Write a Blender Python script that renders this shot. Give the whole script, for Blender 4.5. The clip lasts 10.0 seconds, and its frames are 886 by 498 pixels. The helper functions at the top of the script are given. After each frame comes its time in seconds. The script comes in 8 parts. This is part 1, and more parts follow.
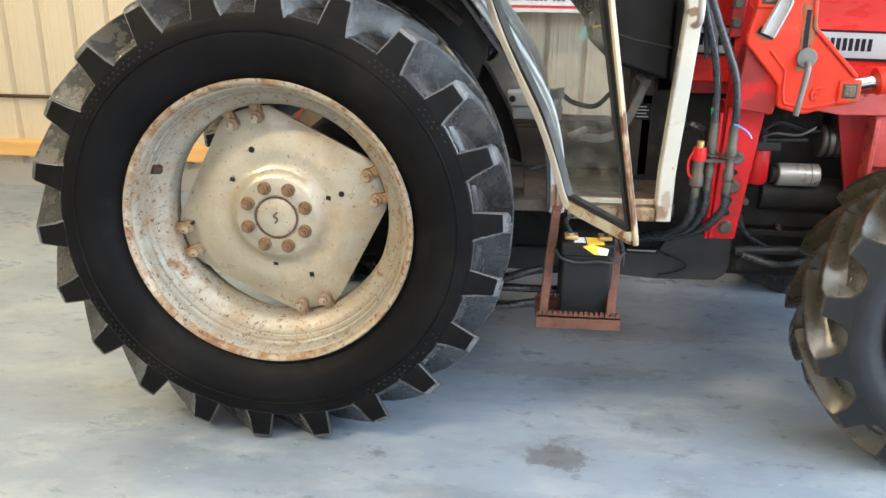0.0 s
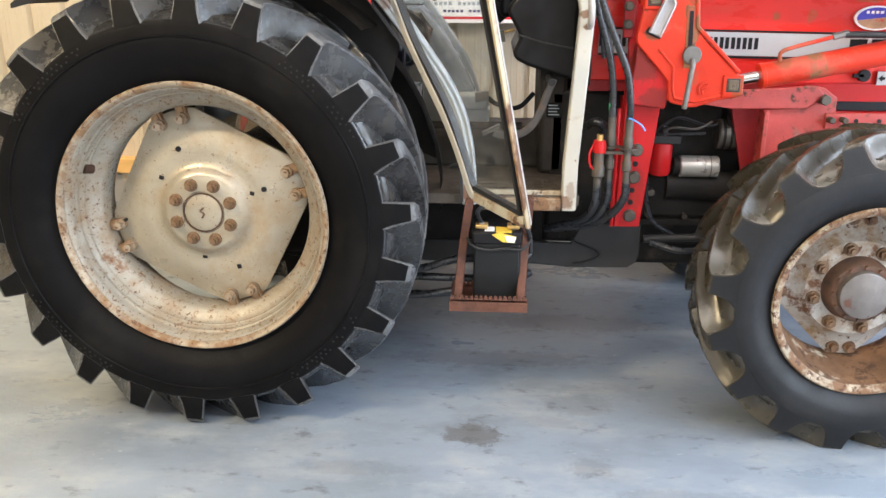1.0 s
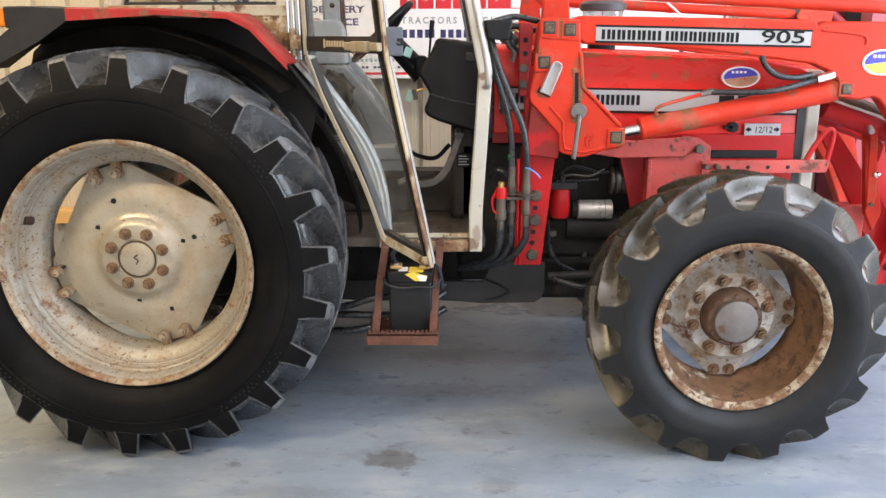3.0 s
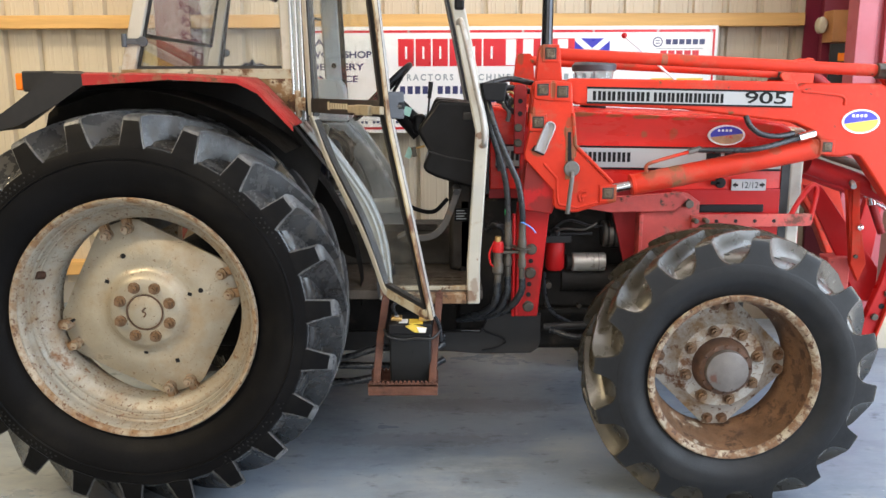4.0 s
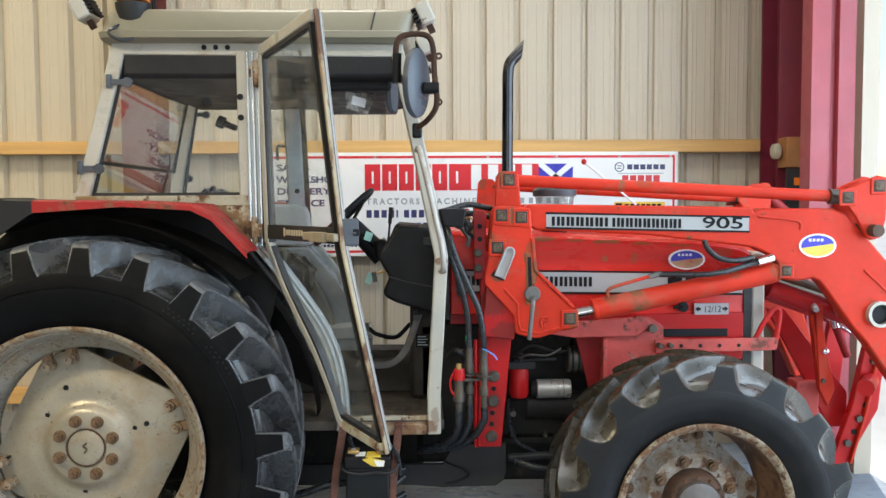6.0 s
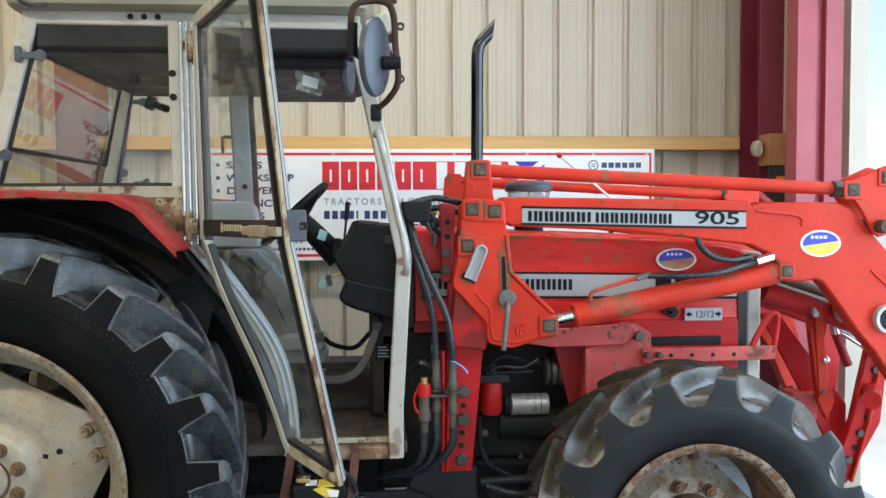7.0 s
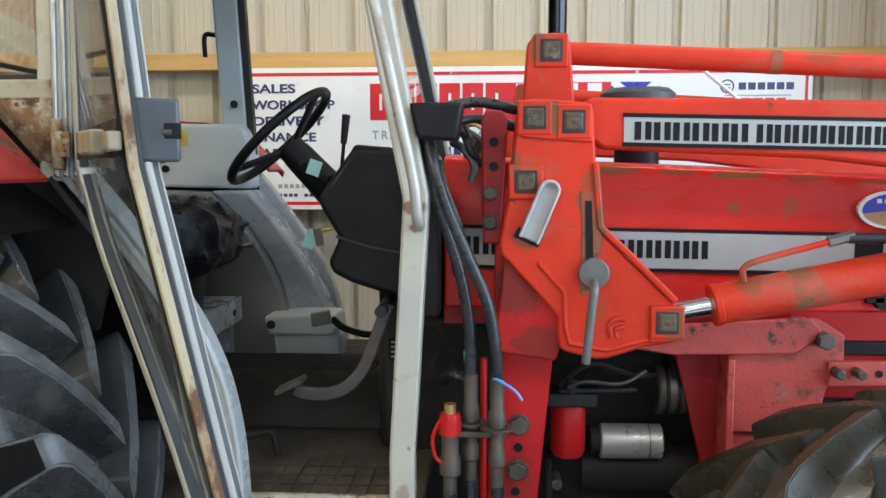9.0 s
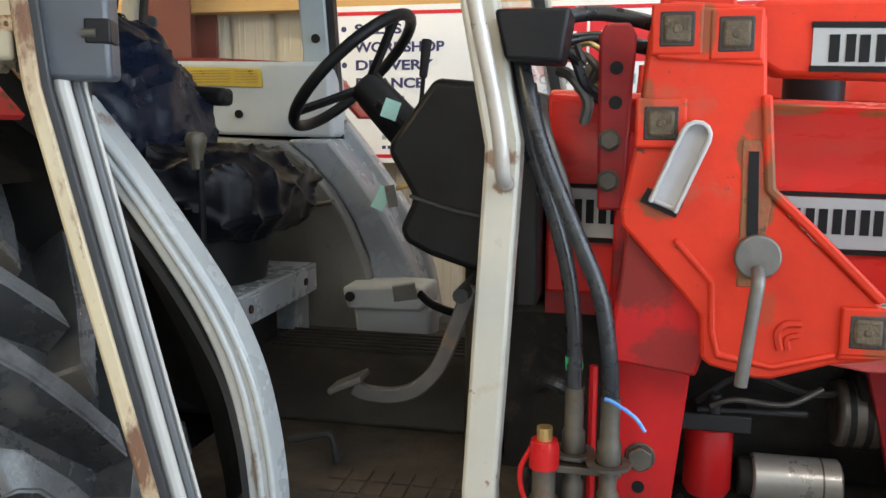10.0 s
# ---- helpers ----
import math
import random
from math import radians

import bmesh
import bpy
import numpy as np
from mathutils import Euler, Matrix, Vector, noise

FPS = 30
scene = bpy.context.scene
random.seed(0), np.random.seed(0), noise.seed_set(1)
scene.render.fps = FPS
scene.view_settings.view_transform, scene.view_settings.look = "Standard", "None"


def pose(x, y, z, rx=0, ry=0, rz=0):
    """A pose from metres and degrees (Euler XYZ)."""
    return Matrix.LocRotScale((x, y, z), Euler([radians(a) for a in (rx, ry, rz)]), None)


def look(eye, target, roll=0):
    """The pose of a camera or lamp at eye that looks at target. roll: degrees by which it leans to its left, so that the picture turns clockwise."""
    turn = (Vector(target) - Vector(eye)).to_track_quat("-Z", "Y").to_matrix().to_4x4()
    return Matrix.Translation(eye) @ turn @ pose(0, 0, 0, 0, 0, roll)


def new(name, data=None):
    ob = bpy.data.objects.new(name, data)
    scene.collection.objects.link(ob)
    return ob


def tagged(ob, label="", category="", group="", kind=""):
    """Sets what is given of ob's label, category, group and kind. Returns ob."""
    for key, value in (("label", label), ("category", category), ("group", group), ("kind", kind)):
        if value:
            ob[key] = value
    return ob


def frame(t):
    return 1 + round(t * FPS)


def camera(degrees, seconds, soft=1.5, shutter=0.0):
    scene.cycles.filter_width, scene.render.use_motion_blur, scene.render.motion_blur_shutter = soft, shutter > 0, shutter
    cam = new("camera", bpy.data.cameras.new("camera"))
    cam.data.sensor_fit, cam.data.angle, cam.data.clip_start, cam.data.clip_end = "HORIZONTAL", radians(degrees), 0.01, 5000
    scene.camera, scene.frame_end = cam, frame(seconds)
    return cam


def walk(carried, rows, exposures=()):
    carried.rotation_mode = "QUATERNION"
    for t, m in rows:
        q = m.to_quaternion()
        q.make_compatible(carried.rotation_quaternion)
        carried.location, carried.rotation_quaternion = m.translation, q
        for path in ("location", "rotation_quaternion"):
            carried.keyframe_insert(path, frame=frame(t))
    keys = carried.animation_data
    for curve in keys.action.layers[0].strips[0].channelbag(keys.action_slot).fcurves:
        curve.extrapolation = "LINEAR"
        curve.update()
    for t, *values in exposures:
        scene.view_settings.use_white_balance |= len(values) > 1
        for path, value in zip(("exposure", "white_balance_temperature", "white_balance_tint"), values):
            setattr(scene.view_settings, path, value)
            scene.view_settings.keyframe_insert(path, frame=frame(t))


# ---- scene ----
cam = camera(57.2, 10.0)
PATH = [
    (0, (0.74, -2.459, 1.538), (0.588, -0.578, 0.876), 0.9),
    (0.5, (0.855, -2.575, 1.528), (0.712, -0.685, 0.89), 0.5),
    (1, (1.002, -2.634, 1.505), (0.875, -0.737, 0.885), 0.1),
    (1.5, (1.017, -2.709, 1.516), (0.928, -0.803, 0.916), 0.1),
    (2, (1.039, -2.817, 1.544), (0.982, -0.905, 0.96), 0.1),
    (2.5, (1.167, -2.851, 1.553), (1.134, -0.931, 0.996), 0.0),
    (4, (1.152, -2.991, 1.614), (1.144, -1.032, 1.212), -0.2),
    (4.5, (1.16, -2.994, 1.631), (1.155, -1.023, 1.293), -0.2),
    (5, (1.169, -2.994, 1.636), (1.169, -1.01, 1.383), -0.3),
    (5.5, (1.179, -2.986, 1.641), (1.198, -0.994, 1.468), -0.3),
    (6, (1.218, -2.926, 1.632), (1.27, -0.93, 1.52), -0.3),
    (7.5, (1.247, -2.271, 1.550), (1.405, -0.280, 1.460), -0.3),
    (8, (1.358, -1.950, 1.533), (1.483, 0.043, 1.413), -0.4),
    (8.5, (1.408, -1.668, 1.511), (1.434, 0.326, 1.354), -0.4),
    (9, (1.443, -1.409, 1.492), (1.324, 0.577, 1.288), -0.1),
    (9.5, (1.502, -1.166, 1.477), (1.215, 0.796, 1.217), 0.2),
    (10, (1.464, -0.964, 1.462), (1.034, 0.965, 1.152), 0.1),
]
walk(cam, [(t, look(eye, target, roll)) for t, eye, target, roll in PATH],
     exposures=[(0.0, 0.57, 6350, 11), (1.0, 0.48, 6650, 15), (2.5, 0.24, 6850, 18), (4.0, 0.0, 6650, 14), (5.5, -0.30, 6350, 10), (7.5, -0.34, 5900, 6), (9.0, -0.34, 6050, 7), (9.5, -0.31, 6350, 10), (10.0, -0.21, 6600, 10)])

# world, daylight, lamps
world = bpy.data.worlds.new("world")
scene.world = world
world.use_nodes = True
wn = world.node_tree.nodes
sky = wn.new("ShaderNodeTexSky")
sky.sky_type, sky.sun_disc = "NISHITA", False
sky.sun_elevation, sky.sun_rotation = radians(43), radians(18)
wn["Background"].inputs[1].default_value = 0.15
world.node_tree.links.new(sky.outputs[0], wn["Background"].inputs[0])


def lamp(name, kind, m, energy, colour, size=None, angle=None):
    data = bpy.data.lights.new(name, kind)
    data.energy, data.color = energy, colour
    if kind == "AREA":
        data.shape, data.size, data.size_y = "RECTANGLE", size[0], size[1]
    if angle:
        data.angle = radians(angle)
    ob = new(name, data)
    ob.matrix_world = m
    return ob


lamp("sun", "SUN", look((3, 9, 9), (0, 0, 0)), 5.0, (1.0, 0.95, 0.88), angle=0.6)
lamp("doorway_daylight", "AREA", look((4.6, -1.4, 2.2), (0, -0.8, 1.0)), 345, (0.73, 0.87, 1.0), size=(4.6, 3.6))
# fill light added from behind the camera, no source known there
lamp("front_fill", "AREA", look((0.6, -7.6, 2.4), (0.6, 0, 1.0)), 100, (1.0, 0.95, 0.88), size=(5.5, 3.8))
# overhead fill added under the roof, out of view; warmest and strongest on the left
for lx, warm in ((-2.6, (1.0, 0.82, 0.50)), (0.6, (1.0, 0.92, 0.79)), (2.9, (1.0, 0.97, 0.92))):
    lamp("overhead_fill", "AREA", look((lx, 0.9, 4.25), (lx, 0.9, 0)), (105, 58, 26)[(lx > 0) + (lx > 2)], warm, size=(1.5, 0.3))
    lamp("overhead_fill", "AREA", look((lx, -3.2, 4.25), (lx, -3.2, 0)), (300, 50, 50)[(lx > 0) + (lx > 2)], warm, size=(1.5, 0.3))


# ---------------------------------------------------------------- materials
def material(name, colour, rough=0.5, metal=0.0, var=0.18, scale=6.0, spots=(), bump=0.0, bscale=120.0, coat=0.0, rvar=0.15, spec=0.5, stretch=(1, 1, 1), vary=False):
    """Base colour with broad and fine variation; spots: (colour, threshold, softness, scale) of rust, dirt or wear."""
    m = bpy.data.materials.new(name)
    m.use_nodes = True
    nt = m.node_tree
    n, l = nt.nodes, nt.links
    bsdf = n["Principled BSDF"]
    tc = n.new("ShaderNodeTexCoord")
    mp = n.new("ShaderNodeMapping")
    mp.inputs["Scale"].default_value = stretch
    l.new(tc.outputs["Object"], mp.inputs[0])
    info = n.new("ShaderNodeObjectInfo") if vary else None

    def fac(sc, detail=6.0, rough_=0.6, off=0.0):
        t = n.new("ShaderNodeTexNoise")
        t.noise_dimensions = "4D"
        t.inputs["W"].default_value = off
        if vary:
            w = n.new("ShaderNodeMath")
            w.operation, w.inputs[1].default_value, w.inputs[2].default_value = "MULTIPLY_ADD", 9.0, off
            l.new(info.outputs["Random"], w.inputs[0]); l.new(w.outputs[0], t.inputs["W"])
        t.inputs["Scale"].default_value, t.inputs["Detail"].default_value, t.inputs["Roughness"].default_value = sc, detail, rough_
        l.new(mp.outputs[0], t.inputs["Vector"])
        return t.outputs[0]

    def remap(src, a, b, c, d):
        r = n.new("ShaderNodeMapRange")
        r.inputs[1].default_value, r.inputs[2].default_value, r.inputs[3].default_value, r.inputs[4].default_value = a, b, c, d
        l.new(src, r.inputs[0])
        return r.outputs[0]

    def mix(f, a, b):
        x = n.new("ShaderNodeMix")
        x.data_type = "RGBA"
        for socket, v in ((x.inputs[0], f), (x.inputs[6], a), (x.inputs[7], b)):
            if hasattr(v, "is_output"):
                l.new(v, socket)
            elif isinstance(v, (int, float)):
                socket.default_value = v
            else:
                socket.default_value = (*v[:3], 1)
        return x.outputs[2]

    lo = tuple(c * (1 - var) for c in colour)
    hi = tuple(min(1, c * (1 + var)) for c in colour)
    col = mix(remap(fac(scale), 0.3, 0.7, 0, 1), lo, hi)
    fine = fac(scale * 14, 3.0, 0.7, 3.1)
    col = mix(remap(fine, 0.35, 0.75, 0, var * 0.8), col, tuple(c * 0.6 for c in colour))
    roughness = remap(fac(scale * 2.3, 4.0, 0.6, 7.7), 0.3, 0.7, max(0.03, rough - rvar), min(1, rough + rvar))
    metallic = None
    for k, (sc_col, thr, soft, sc) in enumerate(spots):
        f = remap(fac(sc, 8.0, 0.68, 11.3 + 5 * k), thr, thr + soft, 0, 1)
        col = mix(f, col, sc_col)
        rr = n.new("ShaderNodeMix")
        l.new(f, rr.inputs[0]); l.new(roughness, rr.inputs[2]); rr.inputs[3].default_value = 0.8
        roughness = rr.outputs[0]
        if metal:
            mm = n.new("ShaderNodeMix")
            l.new(f, mm.inputs[0]); mm.inputs[3].default_value = 0.0
            if metallic is None:
                mm.inputs[2].default_value = metal
            else:
                l.new(metallic, mm.inputs[2])
            metallic = mm.outputs[0]
    l.new(col, bsdf.inputs["Base Color"])
    l.new(roughness, bsdf.inputs["Roughness"])
    if metallic is None:
        bsdf.inputs["Metallic"].default_value = metal
    else:
        l.new(metallic, bsdf.inputs["Metallic"])
    bsdf.inputs["Coat Weight"].default_value = coat
    bsdf.inputs["Specular IOR Level"].default_value = spec
    if bump:
        b = n.new("ShaderNodeBump")
        b.inputs["Strength"].default_value, b.inputs["Distance"].default_value = min(1, bump), 0.004
        l.new(fac(bscale, 5.0, 0.65, 21.0), b.inputs["Height"])
        l.new(b.outputs[0], bsdf.inputs["Normal"])
    return m


def glass(name, tint, dirt=0.06, power=4.0):
    m = bpy.data.materials.new(name)
    m.use_nodes = True
    n, l = m.node_tree.nodes, m.node_tree.links
    n.remove(n["Principled BSDF"])
    tr, gl, fr, mx = n.new("ShaderNodeBsdfTransparent"), n.new("ShaderNodeBsdfGlossy"), n.new("ShaderNodeLayerWeight"), n.new("ShaderNodeMixShader")
    tr.inputs[0].default_value = (*tint, 1)
    gl.inputs["Roughness"].default_value = 0.015
    fr.inputs[0].default_value = 0.5
    pw, sc_ = n.new("ShaderNodeMath"), n.new("ShaderNodeMapRange")
    pw.operation, pw.inputs[1].default_value = "POWER", power
    sc_.inputs[3].default_value, sc_.inputs[4].default_value = 0.035, 0.8
    l.new(fr.outputs["Facing"], pw.inputs[0]); l.new(pw.outputs[0], sc_.inputs[0])
    l.new(sc_.outputs[0], mx.inputs[0]); l.new(tr.outputs[0], mx.inputs[1]); l.new(gl.outputs[0], mx.inputs[2])
    df, m2, tx, rm, tc = n.new("ShaderNodeBsdfDiffuse"), n.new("ShaderNodeMixShader"), n.new("ShaderNodeTexNoise"), n.new("ShaderNodeMapRange"), n.new("ShaderNodeTexCoord")
    df.inputs[0].default_value = (0.55, 0.53, 0.48, 1)
    tx.inputs["Scale"].default_value, tx.inputs["Detail"].default_value = 26, 8
    rm.inputs[1].default_value, rm.inputs[2].default_value, rm.inputs[3].default_value, rm.inputs[4].default_value = 0.4, 0.8, dirt * 0.3, dirt * 2.5
    l.new(tc.outputs["Object"], tx.inputs["Vector"]); l.new(tx.outputs[0], rm.inputs[0]); l.new(rm.outputs[0], m2.inputs[0])
    l.new(mx.outputs[0], m2.inputs[1]); l.new(df.outputs[0], m2.inputs[2])
    l.new(m2.outputs[0], n["Material Output"].inputs[0])
    return m


RUST = (0.16, 0.062, 0.025)
M = dict(
    floor=material("painted_concrete", (0.222, 0.266, 0.322), 0.36, var=0.26, scale=0.8, spots=[((0.165, 0.19, 0.215), 0.48, 0.28, 2.2), ((0.34, 0.365, 0.385), 0.50, 0.24, 5.0), ((0.125, 0.135, 0.15), 0.57, 0.14, 13.0), ((0.11, 0.095, 0.075), 0.67, 0.05, 17.0), ((0.42, 0.44, 0.46), 0.64, 0.06, 42.0), ((0.055, 0.052, 0.05), 0.715, 0.03, 60.0)], bump=0.3, bscale=60, stretch=(0.6, 1.2, 1)),
    sheet=material("cream_cladding", (0.505, 0.445, 0.347), 0.45, var=0.07, scale=1.2, spots=[((0.38, 0.32, 0.245), 0.64, 0.25, 1.8)], stretch=(1, 1, 0.25)),
    timber=material("pine_timber", (0.60, 0.36, 0.13), 0.65, var=0.22, scale=3, bump=0.3, bscale=60, stretch=(0.25, 4, 4)),
    steel_red=material("red_oxide_steel", (0.17, 0.016, 0.035), 0.5, var=0.15, scale=2, spots=[((0.11, 0.02, 0.03), 0.62, 0.1, 12)]),
    steel_pink=material("primed_steel", (0.33, 0.055, 0.070), 0.45, var=0.15, scale=2, spots=[((0.24, 0.05, 0.055), 0.60, 0.2, 6)]),
    white=material("white_sign_face", (0.80, 0.80, 0.80), 0.35, var=0.04, scale=2),
    red_print=material("red_print", (0.62, 0.015, 0.025), 0.4, var=0.06),
    navy_print=material("navy_print", (0.03, 0.035, 0.12), 0.4, var=0.05),
    grey_print=material("grey_print", (0.30, 0.34, 0.36), 0.4, var=0.05),
    blue_print=material("blue_print", (0.03, 0.03, 0.42), 0.4, var=0.1),
    yellow_print=material("yellow_print", (0.80, 0.52, 0.03), 0.4, var=0.06),
    black_print=material("black_print", (0.009, 0.009, 0.010), 0.55, var=0.1, spec=0.15),
    rubber=material("tyre_rubber", (0.0044, 0.0044, 0.0051), 0.50, var=0.35, scale=5, spots=[((0.015, 0.0140, 0.013), 0.50, 0.25, 3.5), ((0.004, 0.004, 0.0045), 0.55, 0.2, 8), ((0.040, 0.037, 0.033), 0.69, 0.05, 45)], spec=0.09, bump=0.3, bscale=90),
    rubber_lug=material("worn_lug_rubber", (0.098, 0.100, 0.104), 0.31, var=0.5, scale=7, spots=[((0.040, 0.040, 0.042), 0.52, 0.15, 10), ((0.19, 0.185, 0.175), 0.58, 0.12, 34)], bump=0.6, bscale=70, rvar=0.14, spec=0.68, vary=True),
    rubber_void=material("glossy_void_rubber", (0.034, 0.0345, 0.036), 0.24, var=0.4, scale=9, spots=[((0.060, 0.052, 0.042), 0.52, 0.22, 12), ((0.22, 0.20, 0.16), 0.69, 0.05, 70)], bump=0.3, bscale=60, rvar=0.08, spec=0.75, vary=True),
    rubber_side=material("front_sidewall_rubber", (0.0105, 0.0110, 0.0120), 0.52, var=0.35, scale=6, spots=[((0.024, 0.024, 0.024), 0.54, 0.2, 5), ((0.045, 0.043, 0.04), 0.68, 0.06, 24)], bump=0.2, bscale=70, spec=0.3),
    rubber_front_void=material("muddy_void_rubber", (0.042, 0.036, 0.025), 0.29, var=0.35, scale=9, spots=[((0.070, 0.060, 0.040), 0.58, 0.2, 10), ((0.15, 0.13, 0.09), 0.70, 0.05, 50)], bump=0.25, bscale=40, rvar=0.06, spec=0.75, vary=True),
    rubber_front=material("muddy_lug_rubber", (0.036, 0.029, 0.018), 0.27, var=0.35, scale=6, spots=[((0.065, 0.052, 0.033), 0.56, 0.25, 5), ((0.14, 0.115, 0.08), 0.70, 0.05, 40)], bump=0.4, bscale=60, rvar=0.08, spec=0.45),
    rim=material("silver_rim_paint", (0.335, 0.312, 0.265), 0.42, metal=0.4, var=0.2, scale=4, spots=[((0.24, 0.165, 0.095), 0.46, 0.22, 6), ((0.17, 0.085, 0.04), 0.60, 0.08, 7), ((0.17, 0.085, 0.04), 0.57, 0.07, 40), ((0.10, 0.045, 0.022), 0.57, 0.05, 85)], bump=0.4, bscale=80),
    rim_edge=material("rusty_rim_edge", (0.36, 0.30, 0.225), 0.42, metal=0.35, var=0.25, scale=8, spots=[((0.17, 0.085, 0.04), 0.54, 0.08, 5), ((0.22, 0.125, 0.06), 0.46, 0.14, 16), ((0.11, 0.05, 0.025), 0.54, 0.06, 60)], bump=0.6, bscale=120),
    disc=material("silver_disc_paint", (0.375, 0.337, 0.265), 0.37, metal=0.4, var=0.18, scale=4, spots=[((0.28, 0.19, 0.10), 0.49, 0.25, 4), ((0.16, 0.08, 0.04), 0.62, 0.06, 40), ((0.10, 0.045, 0.022), 0.61, 0.04, 90)], bump=0.4, bscale=60),
    rim_front=material("rusted_white_rim", (0.155, 0.082, 0.042), 0.6, metal=0.1, var=0.5, scale=9, spots=[((0.065, 0.034, 0.02), 0.52, 0.08, 20), ((0.45, 0.40, 0.32), 0.60, 0.06, 8), ((0.34, 0.27, 0.19), 0.66, 0.03, 60)], bump=0.8, bscale=90),
    disc_front=material("worn_white_disc", (0.44, 0.42, 0.38), 0.45, metal=0.1, var=0.2, scale=6, spots=[((0.25, 0.16, 0.085), 0.50, 0.12, 5), ((0.13, 0.06, 0.028), 0.54, 0.08, 14), ((0.11, 0.045, 0.02), 0.58, 0.05, 36), ((0.10, 0.045, 0.02), 0.63, 0.03, 70)], bump=0.4, bscale=90),
    dark_rust=material("dark_rusted_steel", (0.095, 0.048, 0.028), 0.7, var=0.4, scale=14, spots=[((0.045, 0.032, 0.028), 0.52, 0.15, 20), ((0.17, 0.10, 0.06), 0.66, 0.05, 30)], bump=0.6, bscale=160),
    slot_rust=material("rust_worn_slot", (0.40, 0.05, 0.02), 0.5, var=0.3, scale=8, spots=[((0.20, 0.085, 0.035), 0.45, 0.12, 14), ((0.09, 0.045, 0.025), 0.56, 0.06, 30)], bump=0.5, bscale=120),
    step_rust=material("red_brown_rusted_step", (0.115, 0.050, 0.034), 0.7, var=0.4, scale=14, spots=[((0.06, 0.030, 0.022), 0.50, 0.15, 18), ((0.20, 0.11, 0.075), 0.64, 0.06, 26)], bump=0.7, bscale=160, spec=0.25),
    nut_rust=material("rusty_wheel_nut", (0.165, 0.095, 0.050), 0.55, metal=0.2, var=0.3, scale=22, spots=[((0.085, 0.045, 0.025), 0.52, 0.12, 30), ((0.27, 0.20, 0.13), 0.60, 0.1, 30)], bump=0.5, bscale=200),
    sill_rust=material("heavily_rusted_sill", (0.33, 0.27, 0.185), 0.55, var=0.2, scale=5, spots=[((0.19, 0.10, 0.048), 0.44, 0.12, 8), ((0.075, 0.038, 0.02), 0.51, 0.06, 16)], bump=0.5),
    peeled=material("peeled_tan_sticker", (0.42, 0.24, 0.13), 0.5, var=0.3, scale=30, spots=[((0.55, 0.05, 0.03), 0.60, 0.05, 30), ((0.60, 0.52, 0.42), 0.60, 0.1, 24)]),
    steel_oxide=material("brick_red_primer", (0.15, 0.034, 0.024), 0.55, var=0.15, scale=2),
    wood_box=material("stained_plywood", (0.36, 0.16, 0.055), 0.6, var=0.2, scale=4),
    machine_yellow=material("yellow_machine_paint", (0.75, 0.45, 0.03), 0.4, var=0.1),
    brown_sheet=material("weathered_brown_sheet", (0.24, 0.19, 0.13), 0.6, var=0.25, scale=3, spots=[((0.13, 0.10, 0.075), 0.58, 0.15, 8)]),
    bonnet_red=material("worn_bonnet_paint", (0.63, 0.024, 0.017), 0.30, var=0.16, scale=3, spots=[((0.50, 0.065, 0.035), 0.55, 0.2, 4), ((0.28, 0.10, 0.04), 0.645, 0.03, 14), ((0.12, 0.06, 0.04), 0.65, 0.02, 30)], spec=0.25, bump=0.15, bscale=50, stretch=(0.5, 1, 1.8)),
    guard_red=material("chipped_guard_paint", (0.34, 0.022, 0.020), 0.42, var=0.25, scale=5, spots=[((0.22, 0.085, 0.05), 0.55, 0.08, 9), ((0.12, 0.055, 0.03), 0.58, 0.04, 18), ((0.05, 0.035, 0.028), 0.65, 0.03, 40)], bump=0.3, spec=0.3),
    cab_scabby=material("scabby_rusted_panel", (0.44, 0.38, 0.28), 0.5, var=0.2, scale=6, spots=[((0.22, 0.12, 0.055), 0.42, 0.10, 9), ((0.09, 0.042, 0.022), 0.49, 0.05, 16)], bump=0.6),
    rim_front_edge=material("flaking_rim_edge", (0.36, 0.30, 0.215), 0.5, metal=0.15, var=0.3, scale=8, spots=[((0.17, 0.09, 0.045), 0.43, 0.10, 16), ((0.085, 0.04, 0.022), 0.53, 0.05, 50)], bump=0.8, bscale=90),
    flank=material("lug_flank_rubber", (0.052, 0.053, 0.056), 0.42, var=0.5, scale=8, spots=[((0.075, 0.074, 0.072), 0.56, 0.2, 18), ((0.16, 0.155, 0.145), 0.66, 0.06, 46)], bump=0.4, bscale=80, spec=0.25),
    silver_edge=material("dull_edge_trim", (0.42, 0.395, 0.365), 0.38, metal=0.3, var=0.2, scale=9, spots=[((0.27, 0.20, 0.13), 0.54, 0.15, 7), ((0.13, 0.07, 0.035), 0.62, 0.04, 22)]),
    pin_steel=material("greasy_square_pin", (0.105, 0.078, 0.050), 0.5, metal=0.15, var=0.4, scale=26, spots=[((0.055, 0.036, 0.022), 0.52, 0.12, 30), ((0.22, 0.18, 0.13), 0.62, 0.08, 26)], bump=0.8, bscale=200, spec=0.35, vary=True),
    pin_recess=material("grease_filled_recess", (0.022, 0.014, 0.010), 0.5, var=0.4, scale=30, spots=[((0.06, 0.03, 0.014), 0.56, 0.12, 40)], bump=0.6, bscale=200),
    roof_paint=material("roof_beige_paint", (0.235, 0.213, 0.155), 0.42, var=0.08, scale=2, spots=[((0.22, 0.20, 0.15), 0.62, 0.2, 3)]),
